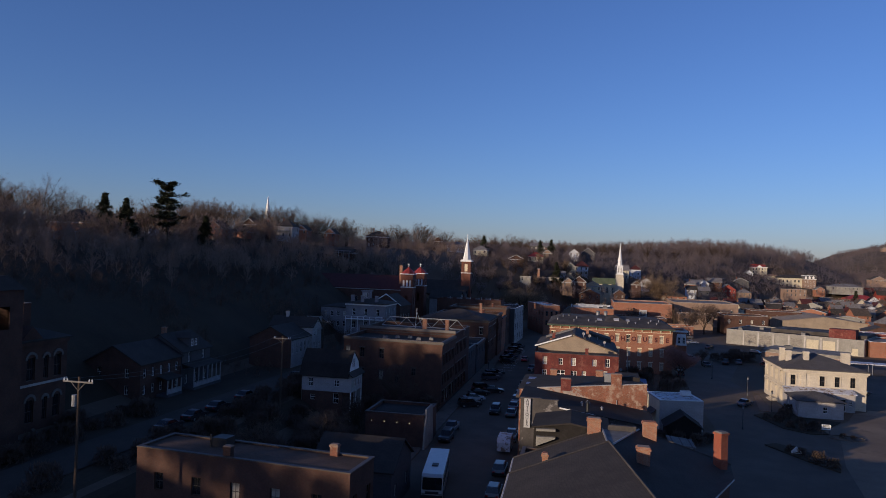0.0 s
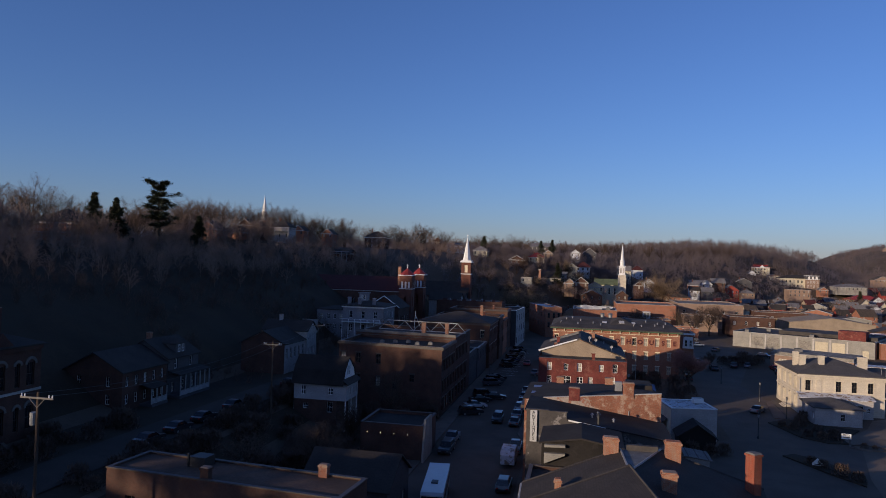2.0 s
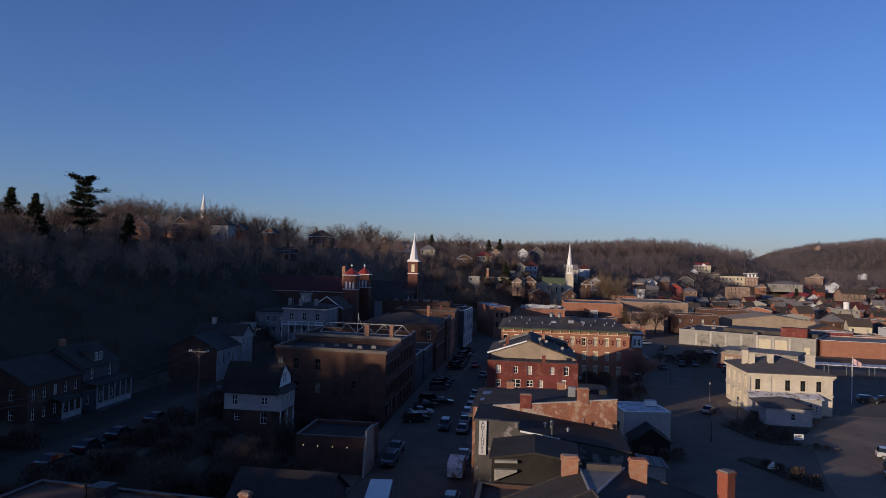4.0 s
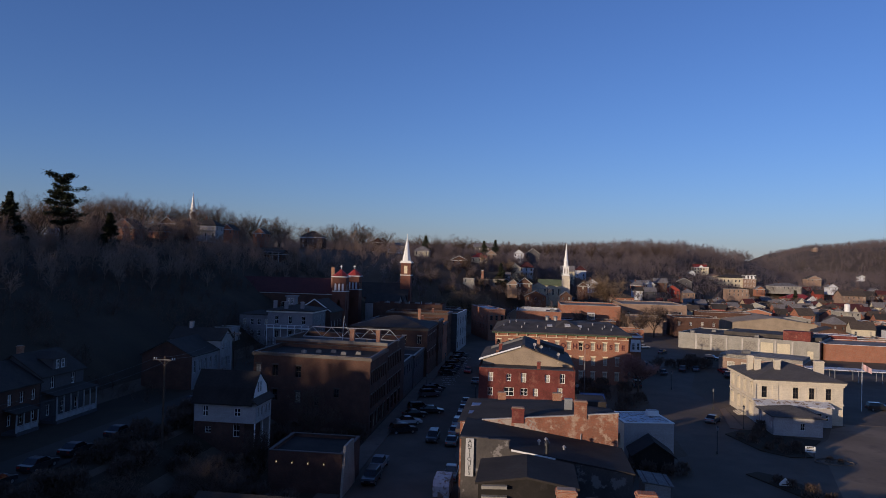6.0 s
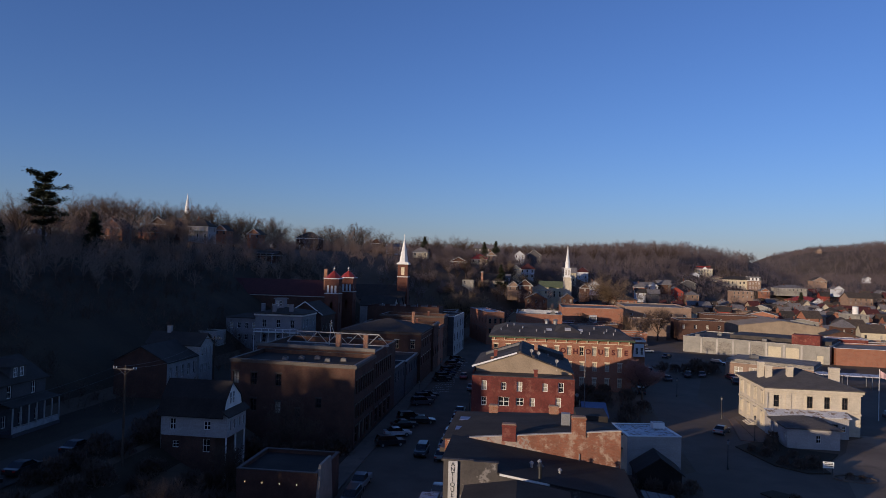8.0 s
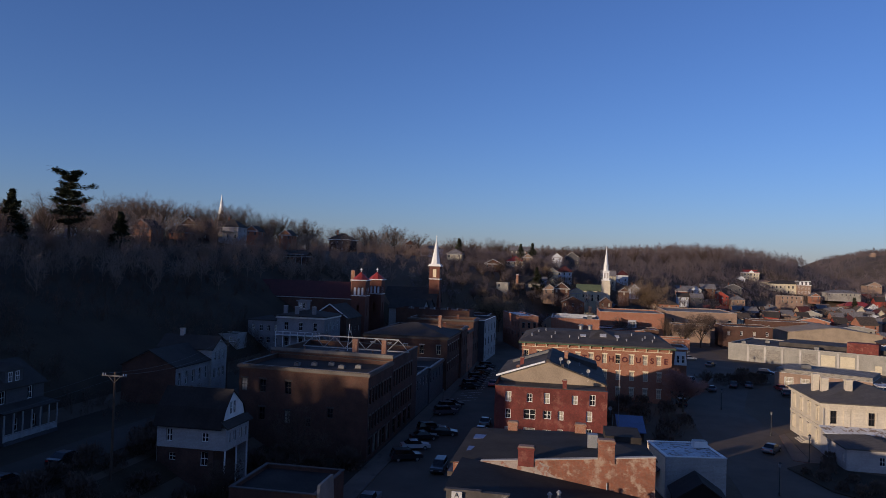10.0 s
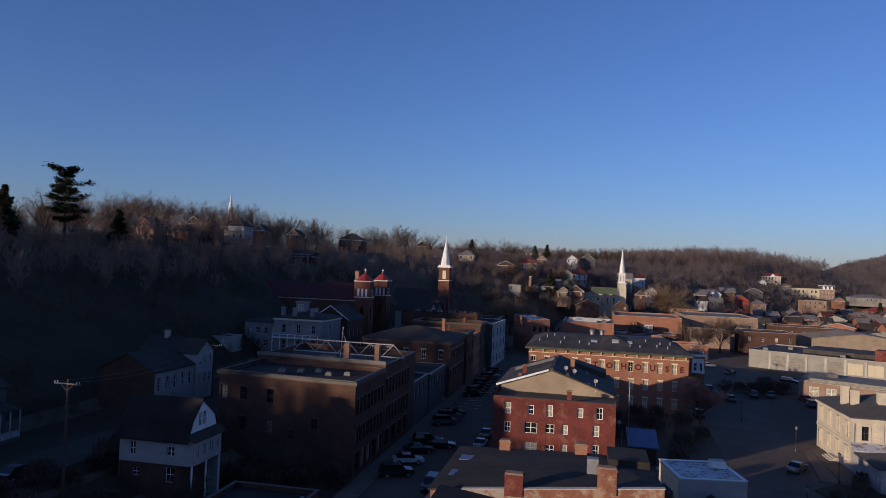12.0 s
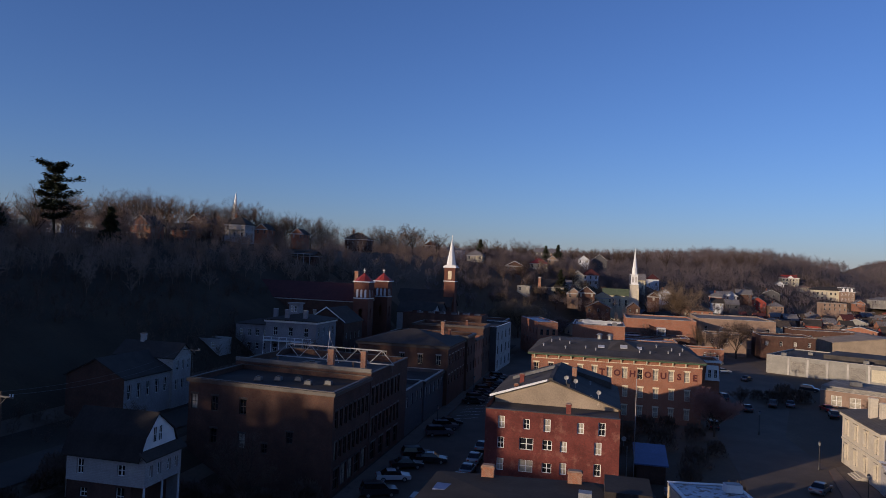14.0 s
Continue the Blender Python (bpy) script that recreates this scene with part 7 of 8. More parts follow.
for _ in range(900):
    u = rng.uniform(372, 500)
    v = rng.uniform(-30, 95)
    if -52 < foot(u) - v < 8 and free(v, u, 5.0):
        some_house(v, u)
for v, u in ((28, 478), (38, 500), (60, 520), (42, 440), (34, 424), (60, 452), (78, 492)):
    if free(v, u, 6):
        some_house(v, u)
for v, u, mt, kind in ((-158, 140, WHITEWALL, "gable_y"), (-119, 402, DEEP, "hip")):
    z = height(v, u)
    ob = block("hillside_house", at(v - 6, u - 5, z), 12.0, 10.0, 6.5, mt, "%s house high on the wooded crest" % KINDS[mt], "house", roof=kind, rise=3.4, holes={"F": evenly(12, 4, (0.8, 3.8), 0.9, 1.6, 1.8), "R": evenly(10, 3, (0.8, 3.8), 0.9, 1.6, 1.8)}, base=-6, group="hillside houses", cornice=WHITE, simple=True)
    chimney(ob, 3, 5, 7, 11.6)
    taken.append((v, u, 9))

# ---- trees ----
def branch(b, p, way, length, r, level, r_, deep=4):
    """A limb that bends as it grows and splits; b collects wood, tips collect places for twigs."""
    tips = []
    n_ = 3 if level < 2 else 2
    q, d = Vector(p), Vector(way).normalized()
    for k in range(n_):
        d = (d + Vector((r_.uniform(-1, 1), r_.uniform(-1, 1), r_.uniform(-0.3, 0.7))) * 0.22).normalized()
        e = q + d * length / n_
        b.tube(q, e, r * (1 - 0.6 * k / n_), r * (1 - 0.6 * (k + 1) / n_), 5 if level < 2 else 3, False)
        q = e
        if level < deep and (k > 0 or level > 0):
            for _ in range(2 if level < 3 else 1):
                s = Vector((r_.uniform(-1, 1), r_.uniform(-1, 1), r_.uniform(-0.1, 0.8))).normalized()
                tips += branch(b, q, (d * 0.55 + s * 0.8), length * r_.uniform(0.5, 0.72), r * 0.45 * (1 - 0.3 * k / n_), level + 1, r_, deep)
    tips.append((q, d))
    if level < deep:
        tips += branch(b, q, d, length * 0.62, r * 0.4, level + 1, r_, deep)
    return tips


def bare_tree(name, m, h, label, mat_twig, seed, spread=1.0, twigs=5, group="bare trees", deep=4):
    r_ = random.Random(seed)
    ob = thing(name, m, label, "tree", group)
    w = Build()
    w.tube((0, 0, -0.5), (0, 0, h * 0.2), h * 0.028, h * 0.021, 7)
    tips = []
    for k in range(5):
        a = k * 2.4 + r_.random()
        tips += branch(w, (0, 0, h * (0.17 + 0.035 * k)), (math.cos(a) * spread * 0.8, math.sin(a) * spread * 0.8, 1.0), h * 0.36, h * 0.012, 1, r_, deep)
    tips += branch(w, (0, 0, h * 0.2), (0.1, 0, 1), h * 0.4, h * 0.016, 1, r_, deep)
    part("trunk", w, BARK, ob)
    c = Build()
    for p, d in tips:
        for _ in range(twigs * 2):
            s = (d * 0.6 + Vector((r_.uniform(-1, 1), r_.uniform(-1, 1), r_.uniform(-0.5, 0.9)))).normalized()
            l_ = h * r_.uniform(0.03, 0.065)
            o = s.cross(Vector((r_.uniform(-1, 1), r_.uniform(-1, 1), r_.uniform(-1, 1)))).normalized() * 0.02
            q = p - d * r_.uniform(0, 0.07) * h + Vector((r_.gauss(0, 0.02), r_.gauss(0, 0.02), r_.gauss(0, 0.02))) * h
            c.add([q - o, q + o, q + s * l_], [(0, 1, 2)])
    part("crown", c, mat_twig, ob)
    return ob


def pine_tree(m, h, label, seed, layers=13, flat=0.5, r=0.22, gap=0.0):
    r_ = random.Random(seed)
    ob = thing("pine_tree", m, label, "tree", "evergreens")
    part("trunk", Build().tube((0, 0, -0.5), (0, 0, h * 0.97), h * 0.02, 0.05, 6), BARK, ob)
    c, w = Build(), Build()
    for k in range(layers):
        f_ = k / (layers - 1)
        z = h * (0.25 + 0.73 * f_)
        rad = h * r * (1.05 - f_ * (0.5 if flat > 0.4 else 0.92)) * r_.uniform(0.65, 1.15)
        for _ in range(9 if flat > 0.4 else 7):
            if r_.random() < gap:
                continue
            a = r_.uniform(0, math.tau)
            e = Vector((math.cos(a) * rad, math.sin(a) * rad, z + rad * (0.12 if flat > 0.4 else -0.25)))
            w.tube((0, 0, z), e, 0.09, 0.03, 3)
            for _ in range(85):
                t_ = r_.uniform(0.15, 1.05)
                p = Vector((0, 0, z)).lerp(e, t_) + Vector((r_.gauss(0, rad * 0.13), r_.gauss(0, rad * 0.13), r_.gauss(0, h * 0.012)))
                s = Vector((r_.uniform(-1, 1), r_.uniform(-1, 1), r_.uniform(-0.2, 0.5))).normalized() * r_.uniform(0.4, 0.9)
                o = s.cross(Vector((0, 0, 1))).normalized() * 0.26
                c.add([p - o, p + o, p + s + o * 0.4, p + s - o * 0.4], [(0, 1, 2, 3)])
    part("limb", w, BARK, ob)
    part("crown", c, NEEDLE, ob)
    return ob


def tiered_pine(m, h, label, seed):
    r_ = random.Random(seed)
    ob = thing("pine_tree", m, label, "tree", "evergreens")
    spine = [Vector((0.0 - 0.035 * h * math.sin(2.2 * f_), 0, h * f_)) for f_ in [k / 8 for k in range(9)]]
    t_ = Build()
    for k in range(8):
        t_.tube(spine[k], spine[k + 1], h * 0.022 * (1 - k / 8.6), h * 0.022 * (1 - (k + 1) / 8.6), 6, False)
    part("trunk", t_, BARK, ob)
    for k in range(9):
        f_ = 0.36 + 0.62 * (k + r_.uniform(-0.3, 0.3)) / 8.3
        q = spine[min(8, int(f_ * 8))].lerp(spine[min(8, int(f_ * 8) + 1)], f_ * 8 - int(f_ * 8))
        reach = h * (0.3 - 0.13 * (f_ - 0.36) / 0.62) * (0.7, 1.2, 0.6, 1.25, 0.9)[k % 5]
        lean = (0.35, 0.25, -0.1, 0.35, 0.3, -0.2, 0.2, -0.1, -0.35)[k]
        w, c = Build(), Build()
        for j in range(5):
            a = j * 1.26 + 0.7 * k + r_.uniform(-0.5, 0.5)
            l_ = reach * r_.uniform(0.5, 1.05) * (1.0 + lean * math.cos(a))
            e = q + Vector((math.cos(a) * l_, math.sin(a) * l_, l_ * r_.uniform(0.1, 0.42)))
            w.tube(q, e, 0.12, 0.03, 3, False)
            for _ in range(230):
                f = r_.uniform(0.3, 1.05)
                p = q.lerp(e, f) + Vector((r_.gauss(0, l_ * 0.12), r_.gauss(0, l_ * 0.12), r_.gauss(0.1, 0.34)))
                s = Vector((r_.uniform(-1, 1), r_.uniform(-1, 1), r_.uniform(-0.05, 0.3))).normalized() * r_.uniform(0.5, 1.0)
                o = s.cross(Vector((0, 0, 1))).normalized() * 0.28
                c.add([p - o, p + o, p + s + o * 0.4, p + s - o * 0.4], [(0, 1, 2, 3)])
        part("limb", w, BARK, ob)
        part("needle_tier", c, NEEDLE, ob)
    return ob


tiered_pine(at(-133.4, 207.5, 29.5), 21.5, "tall wind-shaped pine with flat dark tiers", 3)
for v, u, h_, s_ in ((-145, 191, 16, 5), (-136.5, 190, 15, 6), (-178, 189, 13, 7), (-128, 222, 12, 9), (-190, 398, 16, 15), (-20, 500, 15, 16), (-28, 502, 14, 17), (-60, 440, 12, 18), (210, 590, 14, 19), (-12, 395, 14, 21), (70, 470, 12, 22)):
    pine_tree(at(v, u, height(v, u)), h_, "dark green conifer standing among bare trees", s_, 14, 0.2, 0.3, 0.2)
bare_tree("oak_tree", at(-173, 199, height(-173, 199)), 19, "broad bare oak with wide spreading limbs on the crest", TWIG, 2, 1.3)
bare_tree("yard_tree", at(28.0, 185.0), 8.4, "spreading bare reddish tree beside the hotel", REDTWIG, 11, 1.45, 16)
bare_tree("dry_leaved_tree", at(45.5, 404, height(45.5, 404)), 25, "bushy bare tree with tan twigs below the wooded ridge", TANTWIG, 12, 0.85, 14)
for v, u, h_, s_ in ((-26, 345, 16, 13), (-20, 350, 14, 131), (-33, 350, 14, 132)):
    bare_tree("dry_leaved_tree", at(v, u, height(v, u)), h_, "bushy tan tree with dry leaves", TANTWIG, s_, 1.1, 10)
for k, (v, u, h_) in enumerate(((47, 306, 13), (55, 318, 14), (43, 318, 12), (60, 345, 13), (64, 352, 12), (38, 216, 5), (61, 205, 6.0), (-30, 388, 12), (10, 395, 11), (26, 330, 10), (30, 282, 9), (-46, 124, 7), (-33, 108, 6), (-31, 90, 8), (-38, 84, 7), (-45, 160, 8), (-49, 182, 9), (-30, 122, 9))):
    bare_tree("bare_tree", at(v, u, height(v, u)), h_, "bare leafless tree with fine brown twigs", TWIG, 30 + k, 1.0, 9, "bare trees", 3)


def bush(m, r, label, seed, mat):
    r_ = random.Random(seed)
    ob = thing("bush", m, label, "bush", "bushes")
    c = Build()
    for _ in range(int(260 * r)):
        a, z = r_.uniform(0, math.tau), r_.random() ** 0.7
        q = r * math.sqrt(r_.random()) * (1.05 - 0.5 * z)
        p = Vector((q * math.cos(a), q * math.sin(a), z * r * 1.1))
        s = Vector((r_.uniform(-1, 1), r_.uniform(-1, 1), r_.uniform(0, 1.2))).normalized() * r * 0.35
        o = s.cross(Vector((0, 0, 1))).normalized() * 0.085
        c.add([p - o, p + o, p + s], [(0, 1, 2)])
    part("foliage", c, mat, ob)
    return ob


for k, (v, u, r) in enumerate(((44.6, 152.0, 1.3), (43.5, 149.0, 1.3), (48.0, 131.2, 0.7), (49.5, 130.8, 0.6), (41, 136.5, 1.1), (42.8, 135, 1.3), (45, 136, 1.5), (40, 141, 1.3), (42, 145, 1.5), (44, 141, 1.1), (38.5, 143, 1.0), (36, 118, 1.0), (38.5, 113, 1.4), (39.8, 110.5, 1.2), (37, 116, 1.1), (13.0, 176, 2.4), (16, 182, 2.6), (20, 186, 2.2), (24, 180, 2.4), (18, 172, 2.8), (12, 168, 2.2), (26, 170, 2.0), (22, 162, 2.6), (15, 158, 2.4), (20, 152, 2.2), (25, 148, 1.8), (16.2, 118.4, 1.5), (19, 118.2, 1.6), (21.8, 118.0, 1.5), (24.0, 119.6, 1.4), (15.4, 115, 1.6), (14.0, 119.5, 1.5), (46.5, 226.5, 2.4), (49.5, 228.5, 2.6), (52.5, 230.0, 2.6), (55.0, 231.5, 2.2), (44.0, 229.0, 2.0), (51.0, 234.5, 2.8))):
    bush(at(v, u), r, "dark bare shrub beside the paving" if u < 140 else "dense dark shrub in the shaded yard", 70 + k, TWIG)
for k in range(120):
    v, u = rng.uniform(-50, -24), rng.uniform(64, 130)
    if not (-46 < v < -33 and 110 < u < 121) and not (v > -30 and 99 < u < 112) and not (v > -28.5 and u < 86) and not (v < -15 and u < 67):
        bush(at(v, u, height(v, u) - 0.1), rng.uniform(1.2, 2.6), "dark scrubby bush on the shaded slope", 100 + k, TWIG)

for k in range(64):
    v, u = (rng.uniform(-50, -44), rng.uniform(36, 128)) if k % 2 else (rng.uniform(-66, -58.5), rng.uniform(36, 94))
    bush(at(v, u, height(v, u) - 0.1), rng.uniform(1.0, 2.2), "dark scrubby bush beside the lane", 300 + k, TWIG)

# crest trees against the sky
CREST = [bare_tree("crest_tree", at(-146, 214, height(-146, 214) - 0.3), 15.0, "bare round-crowned tree on the skyline of the hill", TWIG, 200, 1.15, 6, "crest trees", 3),
         bare_tree("crest_tree", at(-152, 232, height(-152, 232) - 0.3), 15.0, "bare round-crowned tree on the skyline of the hill", TWIG, 201, 1.0, 6, "crest trees", 3),
         bare_tree("crest_tree", at(-148, 252, height(-148, 252) - 0.3), 15.0, "bare round-crowned tree on the skyline of the hill", TWIG, 202, 1.25, 6, "crest trees", 3)]
def in_yard(v, u):
    """Whether a place lies in the open yard that runs downhill from a house on the slope."""
    for hv, hu, _, w_, *_ in SLOPE_HOUSES:
        s_ = (u - 30) / (hu - 30)
        if 0.93 < s_ < 1.01 and abs(v - hv * s_) < w_ * 0.5:
            return True
    return False


for k in range(34):
    u = 120 + 10.4 * k + rng.uniform(-2, 2)
    v = -158 + rng.uniform(-12, 14) + max(0.0, (u - 360)) * 0.75
    if in_yard(v, u) or any((v - a) ** 2 + (u - c) ** 2 < (r + 2) ** 2 for a, c, r in taken):
        continue
    copy_thing(CREST[k % 3], at(v, u, height(v, u) - 0.3, rng.uniform(0, 360)) @ Matrix.Diagonal((*(3 * [rng.uniform(0.95, 1.2) * (1.3 if 325 < u < 368 else 1.05)]), 1)))
SAPLING = [bare_tree("bare_tree", at(-24, 371, height(-24, 371) - 0.3), 7.0, "bushy bare tree on the slope between two churches", HAZETWIG, 300, 1.2, 7, "slope trees", 3),
           bare_tree("bare_tree", at(-36, 362, height(-36, 362) - 0.3), 7.0, "bushy bare tree on the slope between two churches", TANTWIG, 301, 1.2, 7, "slope trees", 3)]
for k in range(34):
    v, u = rng.uniform(-48, -2), rng.uniform(346, 392)
    if free(v, u, 3.0) and foot(u) - v > 2:
        copy_thing(SAPLING[k % 5 == 0], at(v, u, height(v, u) - 0.3, 53 * k) @ Matrix.Scale(rng.uniform(0.7, 1.15), 4))
for k in range(70):
    v, u = rng.uniform(-34, 62), rng.uniform(352, 436)
    if foot(u) - v > -30 and not any((v - a) ** 2 + (u - c) ** 2 < (0.8 * r) ** 2 for a, c, r in taken):
        copy_thing(SAPLING[k % 3 == 0], at(v, u, height(v, u) - 0.3, 53 * k) @ Matrix.Scale(rng.uniform(0.9, 1.5), 4))
# single tall trees that stand out over the skyline of the hill and the ridge behind
for k, (v, u, h_) in enumerate(((-183, 300, 15), (-177, 305, 16.5), (-166, 300, 16.5), (-159, 312, 16), (-156, 318, 15.5), (-156, 330, 14.5), (-150, 340, 20.5), (-146, 345, 20), (-145, 360, 19.5),
                                (-142, 372, 18.5), (-139, 385, 18), (-138, 400, 17.5), (-129, 420, 15), (-122, 436, 15), (-114, 450, 15), (-79, 520, 17), (-77, 540, 19.5), (-70, 560, 20), (-52, 560, 21), (-40, 560, 16.5), (-38, 575, 18),
                                (-3, 600, 16), (3, 610, 17.5), (17, 620, 18.5), (21, 618, 16), (58, 640, 17), (-26, 545, 13), (110, 680, 18), (122, 690, 20), (132, 690, 21), (-90, 505, 15), (-64, 545, 17), (-46, 570, 18), (-31, 590, 16), (-14, 600, 17), (10, 625, 15), (30, 630, 18), (42, 640, 16), (70, 650, 17), (84, 660, 16), (97, 670, 17), (-150, 368, 14), (-146, 384, 13))):
    z = height(v, u)
    copy_thing(CREST[k % 3], at(v, u, z - 0.3, 67 * k) @ Matrix.Diagonal((h_ / 15.0, h_ / 15.0, h_ / 15.0, 1.0)))

# woods: bare trees too many to count
nr = np.random.RandomState(7)


def twig_tree(n_limb, width, seed, twigs=5):
    """Triangles of one bare tree of height 1, for the woods: limbs that fill a rounded crown, ending in fine twigs."""
    r_ = np.random.RandomState(seed)
    tri = []
    for k in range(3):
        a, b_ = 2.1 * k, 2.1 * (k + 1)
        tri.append([(0.012 * math.cos(a), 0.012 * math.sin(a), -0.08), (0.012 * math.cos(b_), 0.012 * math.sin(b_), -0.08), (0.0, 0.0, 0.75)])
    low, rad = r_.uniform(0.5, 0.6), r_.uniform(0.27, 0.36)
    mid = np.array([0.0, 0.0, low])
    for _ in range(n_limb):
        d = r_.normal(0, 1, 3)
        d[2] = d[2] * 0.8 + 0.35
        d = d / np.linalg.norm(d)
        p1 = mid + d * np.array([rad, rad, 0.4 if d[2] > 0 else 0.28]) * r_.uniform(0.55, 0.95)
        p0 = np.array([p1[0] * 0.12, p1[1] * 0.12, max(0.15, p1[2] - r_.uniform(0.2, 0.42))])
        side = np.cross(p1 - p0, r_.normal(0, 1, 3))
        side = side / np.linalg.norm(side) * width * 0.5
        tri.append([p0 - side, p0 + side, p1])
        for _ in range(twigs):
            q = p0 + (p1 - p0) * r_.uniform(0.45, 1.0)
            e = d * 0.85 + r_.normal(0, 0.55, 3) + np.array([0, 0, 0.15])
            e = e / np.linalg.norm(e) * r_.uniform(0.06, 0.15)
            s = np.cross(e, r_.normal(0, 1, 3))
            s = s / np.linalg.norm(s) * width * 0.72
            tri.append([q - s, q + s, q + e])
    return np.array(tri)


def woods(name, places, kinds, label, material=TWIG):
    pts = []
    for v, u, z, h_ in places:
        t = kinds[nr.randint(len(kinds))]
        a = nr.uniform(0, math.tau)
        c, s = math.cos(a), math.sin(a)
        w_ = h_ * nr.uniform(0.8, 1.25)
        x, y = (t[..., 0] * c - t[..., 1] * s) * w_, (t[..., 0] * s + t[..., 1] * c) * w_
        pts.append(np.stack([x + v, y + u, t[..., 2] * h_ + z], -1).reshape(-1, 3))
    co = np.concatenate(pts).astype(np.float32)
    me = bpy.data.meshes.new(name)
    n_ = len(co)
    me.vertices.add(n_), me.loops.add(n_), me.polygons.add(n_ // 3)
    me.vertices.foreach_set("co", co.ravel())
    me.loops.foreach_set("vertex_index", np.arange(n_, dtype=np.int32))
    me.polygons.foreach_set("loop_start", np.arange(0, n_, 3, dtype=np.int32))
    me.update()
    me.materials.append(material)
    ob = new(name, me)
    ob.matrix_world = STREET
    return tagged(ob, label, "woods", "", "stuff")


def scatter(n, vs, us, test, hs):
    out = []
    while len(out) < n:
        v, u = nr.uniform(*vs), nr.uniform(*us)
        if test(v, u) and not any((v - a) ** 2 + (u + 3 - c) ** 2 < (r * 1.15) ** 2 for a, c, r in taken + clear):
            h_ = nr.uniform(*hs)
            if u < 430 and v < -146:
                h_ *= 0.7
            if u < 430 and v > -132 + max(0.0, u - 340) * 0.6:
                h_ *= 0.5 if -146 < v < -112 and 225 < u < 370 else 0.9 if u < 85 else 0.62
            if in_yard(v, u):
                h_ *= 0.45
            out.append((v, u, height(v, u), h_))
    return out


fine = [twig_tree(46, 0.0078, k, 5) for k in range(6)]
crude = [twig_tree(11, 0.019, 30 + k, 3) for k in range(6)]
medium = [twig_tree(20, 0.0125, 40 + k, 4) for k in range(7)]
rough_ = [twig_tree(30, 0.01, 10 + k) for k in range(5)]
hill = scatter(1050, (-215, -66), (40, 430), lambda v, u: foot(u) - v > 12 and not (v > -102 and u < 240) and not (v > -90 and 50 < u < 122) and not (v > -74 and 140 < u < 165) and not (v > -103 and 240 < u < 268) and not (v > -87 and 208 < u < 241), (8, 14))
woods("hillside_woods", hill, fine, "dense bare brown woods on the steep shaded hillside", HILLTWIG)
shade_wood = scatter(200, (-178, -120), (110, 200), lambda v, u: foot(u) - v > 40, (8, 12)) + scatter(200, (-128, -92), (125, 330), lambda v, u: True, (9, 13))
woods("upper_hillside_woods", shade_wood, rough_, "dense bare woods along the upper slope of the hill", HILLTWIG)
far = [(v, u, z, h_ * (0.6 if foot(u) - v < 60 else 0.72 if v < 90 and u < 640 else 1.0)) for v, u, z, h_ in scatter(3700, (-260, 330), (430, 830), lambda v, u: foot(u) - v > 6, (8, 14))]
woods("ridge_woods", far, medium, "bare brown woods covering the ridge behind the town", HAZETWIG)
valley = scatter(700, (215, 520), (690, 860), lambda v, u: foot(u) - v < 6 and v < 0.62 * u, (5, 10))
woods("valley_woods", valley, medium, "bare brown woods on the rise beyond the valley town", HAZETWIG)


def sunward(v, u):
    """Whether a place lies in the open ground that lets the low sun reach a house on the crest."""
    s_, c_ = math.sin(radians(SUN_FROM)), math.cos(radians(SUN_FROM))
    return any(0 < (hv - v) * s_ + (hu - u) * c_ < 75 and abs((hv - v) * c_ - (hu - u) * s_) < w_ * 0.6 + 2 for hv, hu, _, w_, *_ in CREST_HOUSES)


crest_wood = [(v, u, z, h_) for v, u, z, h_ in ((v, u, height(v, u), nr.uniform(11, 15)) for v, u in zip(nr.uniform(-192, -152, 120), nr.uniform(130, 400, 120))) if not any((v - a) ** 2 + (u - c) ** 2 < (r + 2) ** 2 for a, c, r in taken) and not sunward(v, u)]
woods("crest_woods", crest_wood, fine, "bare round-crowned woods along the top of the hill", HILLTWIG)
horizon = scatter(1500, (250, 1500), (1700, 2700), lambda v, u: abs(v) < 0.62 * u + 60, (13, 19))
woods("horizon_woods", horizon, crude, "far brown woods on the last ridge of the valley", HAZETWIG)
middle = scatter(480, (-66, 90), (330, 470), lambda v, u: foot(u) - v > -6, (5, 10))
woods("middle_slope_woods", middle, fine, "bare woods and saplings on the slope above the churches", HAZETWIG)
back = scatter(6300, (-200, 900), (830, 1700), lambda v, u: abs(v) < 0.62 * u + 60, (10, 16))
woods("distant_woods", back, crude, "distant brown woods on the far ridges", HAZETWIG)
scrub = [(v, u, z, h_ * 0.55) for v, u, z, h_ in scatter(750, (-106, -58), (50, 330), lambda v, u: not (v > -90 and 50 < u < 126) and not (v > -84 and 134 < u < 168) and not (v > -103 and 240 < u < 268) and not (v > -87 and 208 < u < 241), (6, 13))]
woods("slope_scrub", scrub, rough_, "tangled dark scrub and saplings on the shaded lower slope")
brush = [(v, u, z - 0.3, h_ * 0.42) for v, u, z, h_ in scatter(1900, (-150, -58), (45, 320), lambda v, u: not (v > -90 and 50 < u < 126) and not (v > -84 and 134 < u < 168) and not (v > -103 and 240 < u < 268) and not (v > -87 and 208 < u < 241), (6, 13))]
brush += [(v, u, z - 0.3, max(2.4, h_ * 0.42)) for v, u, z, h_ in scatter(1900, (-66, 100), (330, 480), lambda v, u: foot(u) - v > -8, (6, 13))]
fringe = [(v, u, z - 0.3, h_ * 0.5) for v, u, z, h_ in scatter(2600, (-60, 270), (425, 720), lambda v, u: -8 < foot(u) - v < 75, (7, 13))]
woods("fringe_brush", fringe, crude, "low bare brush and saplings along the foot of the ridge", HAZETWIG)
yards = []
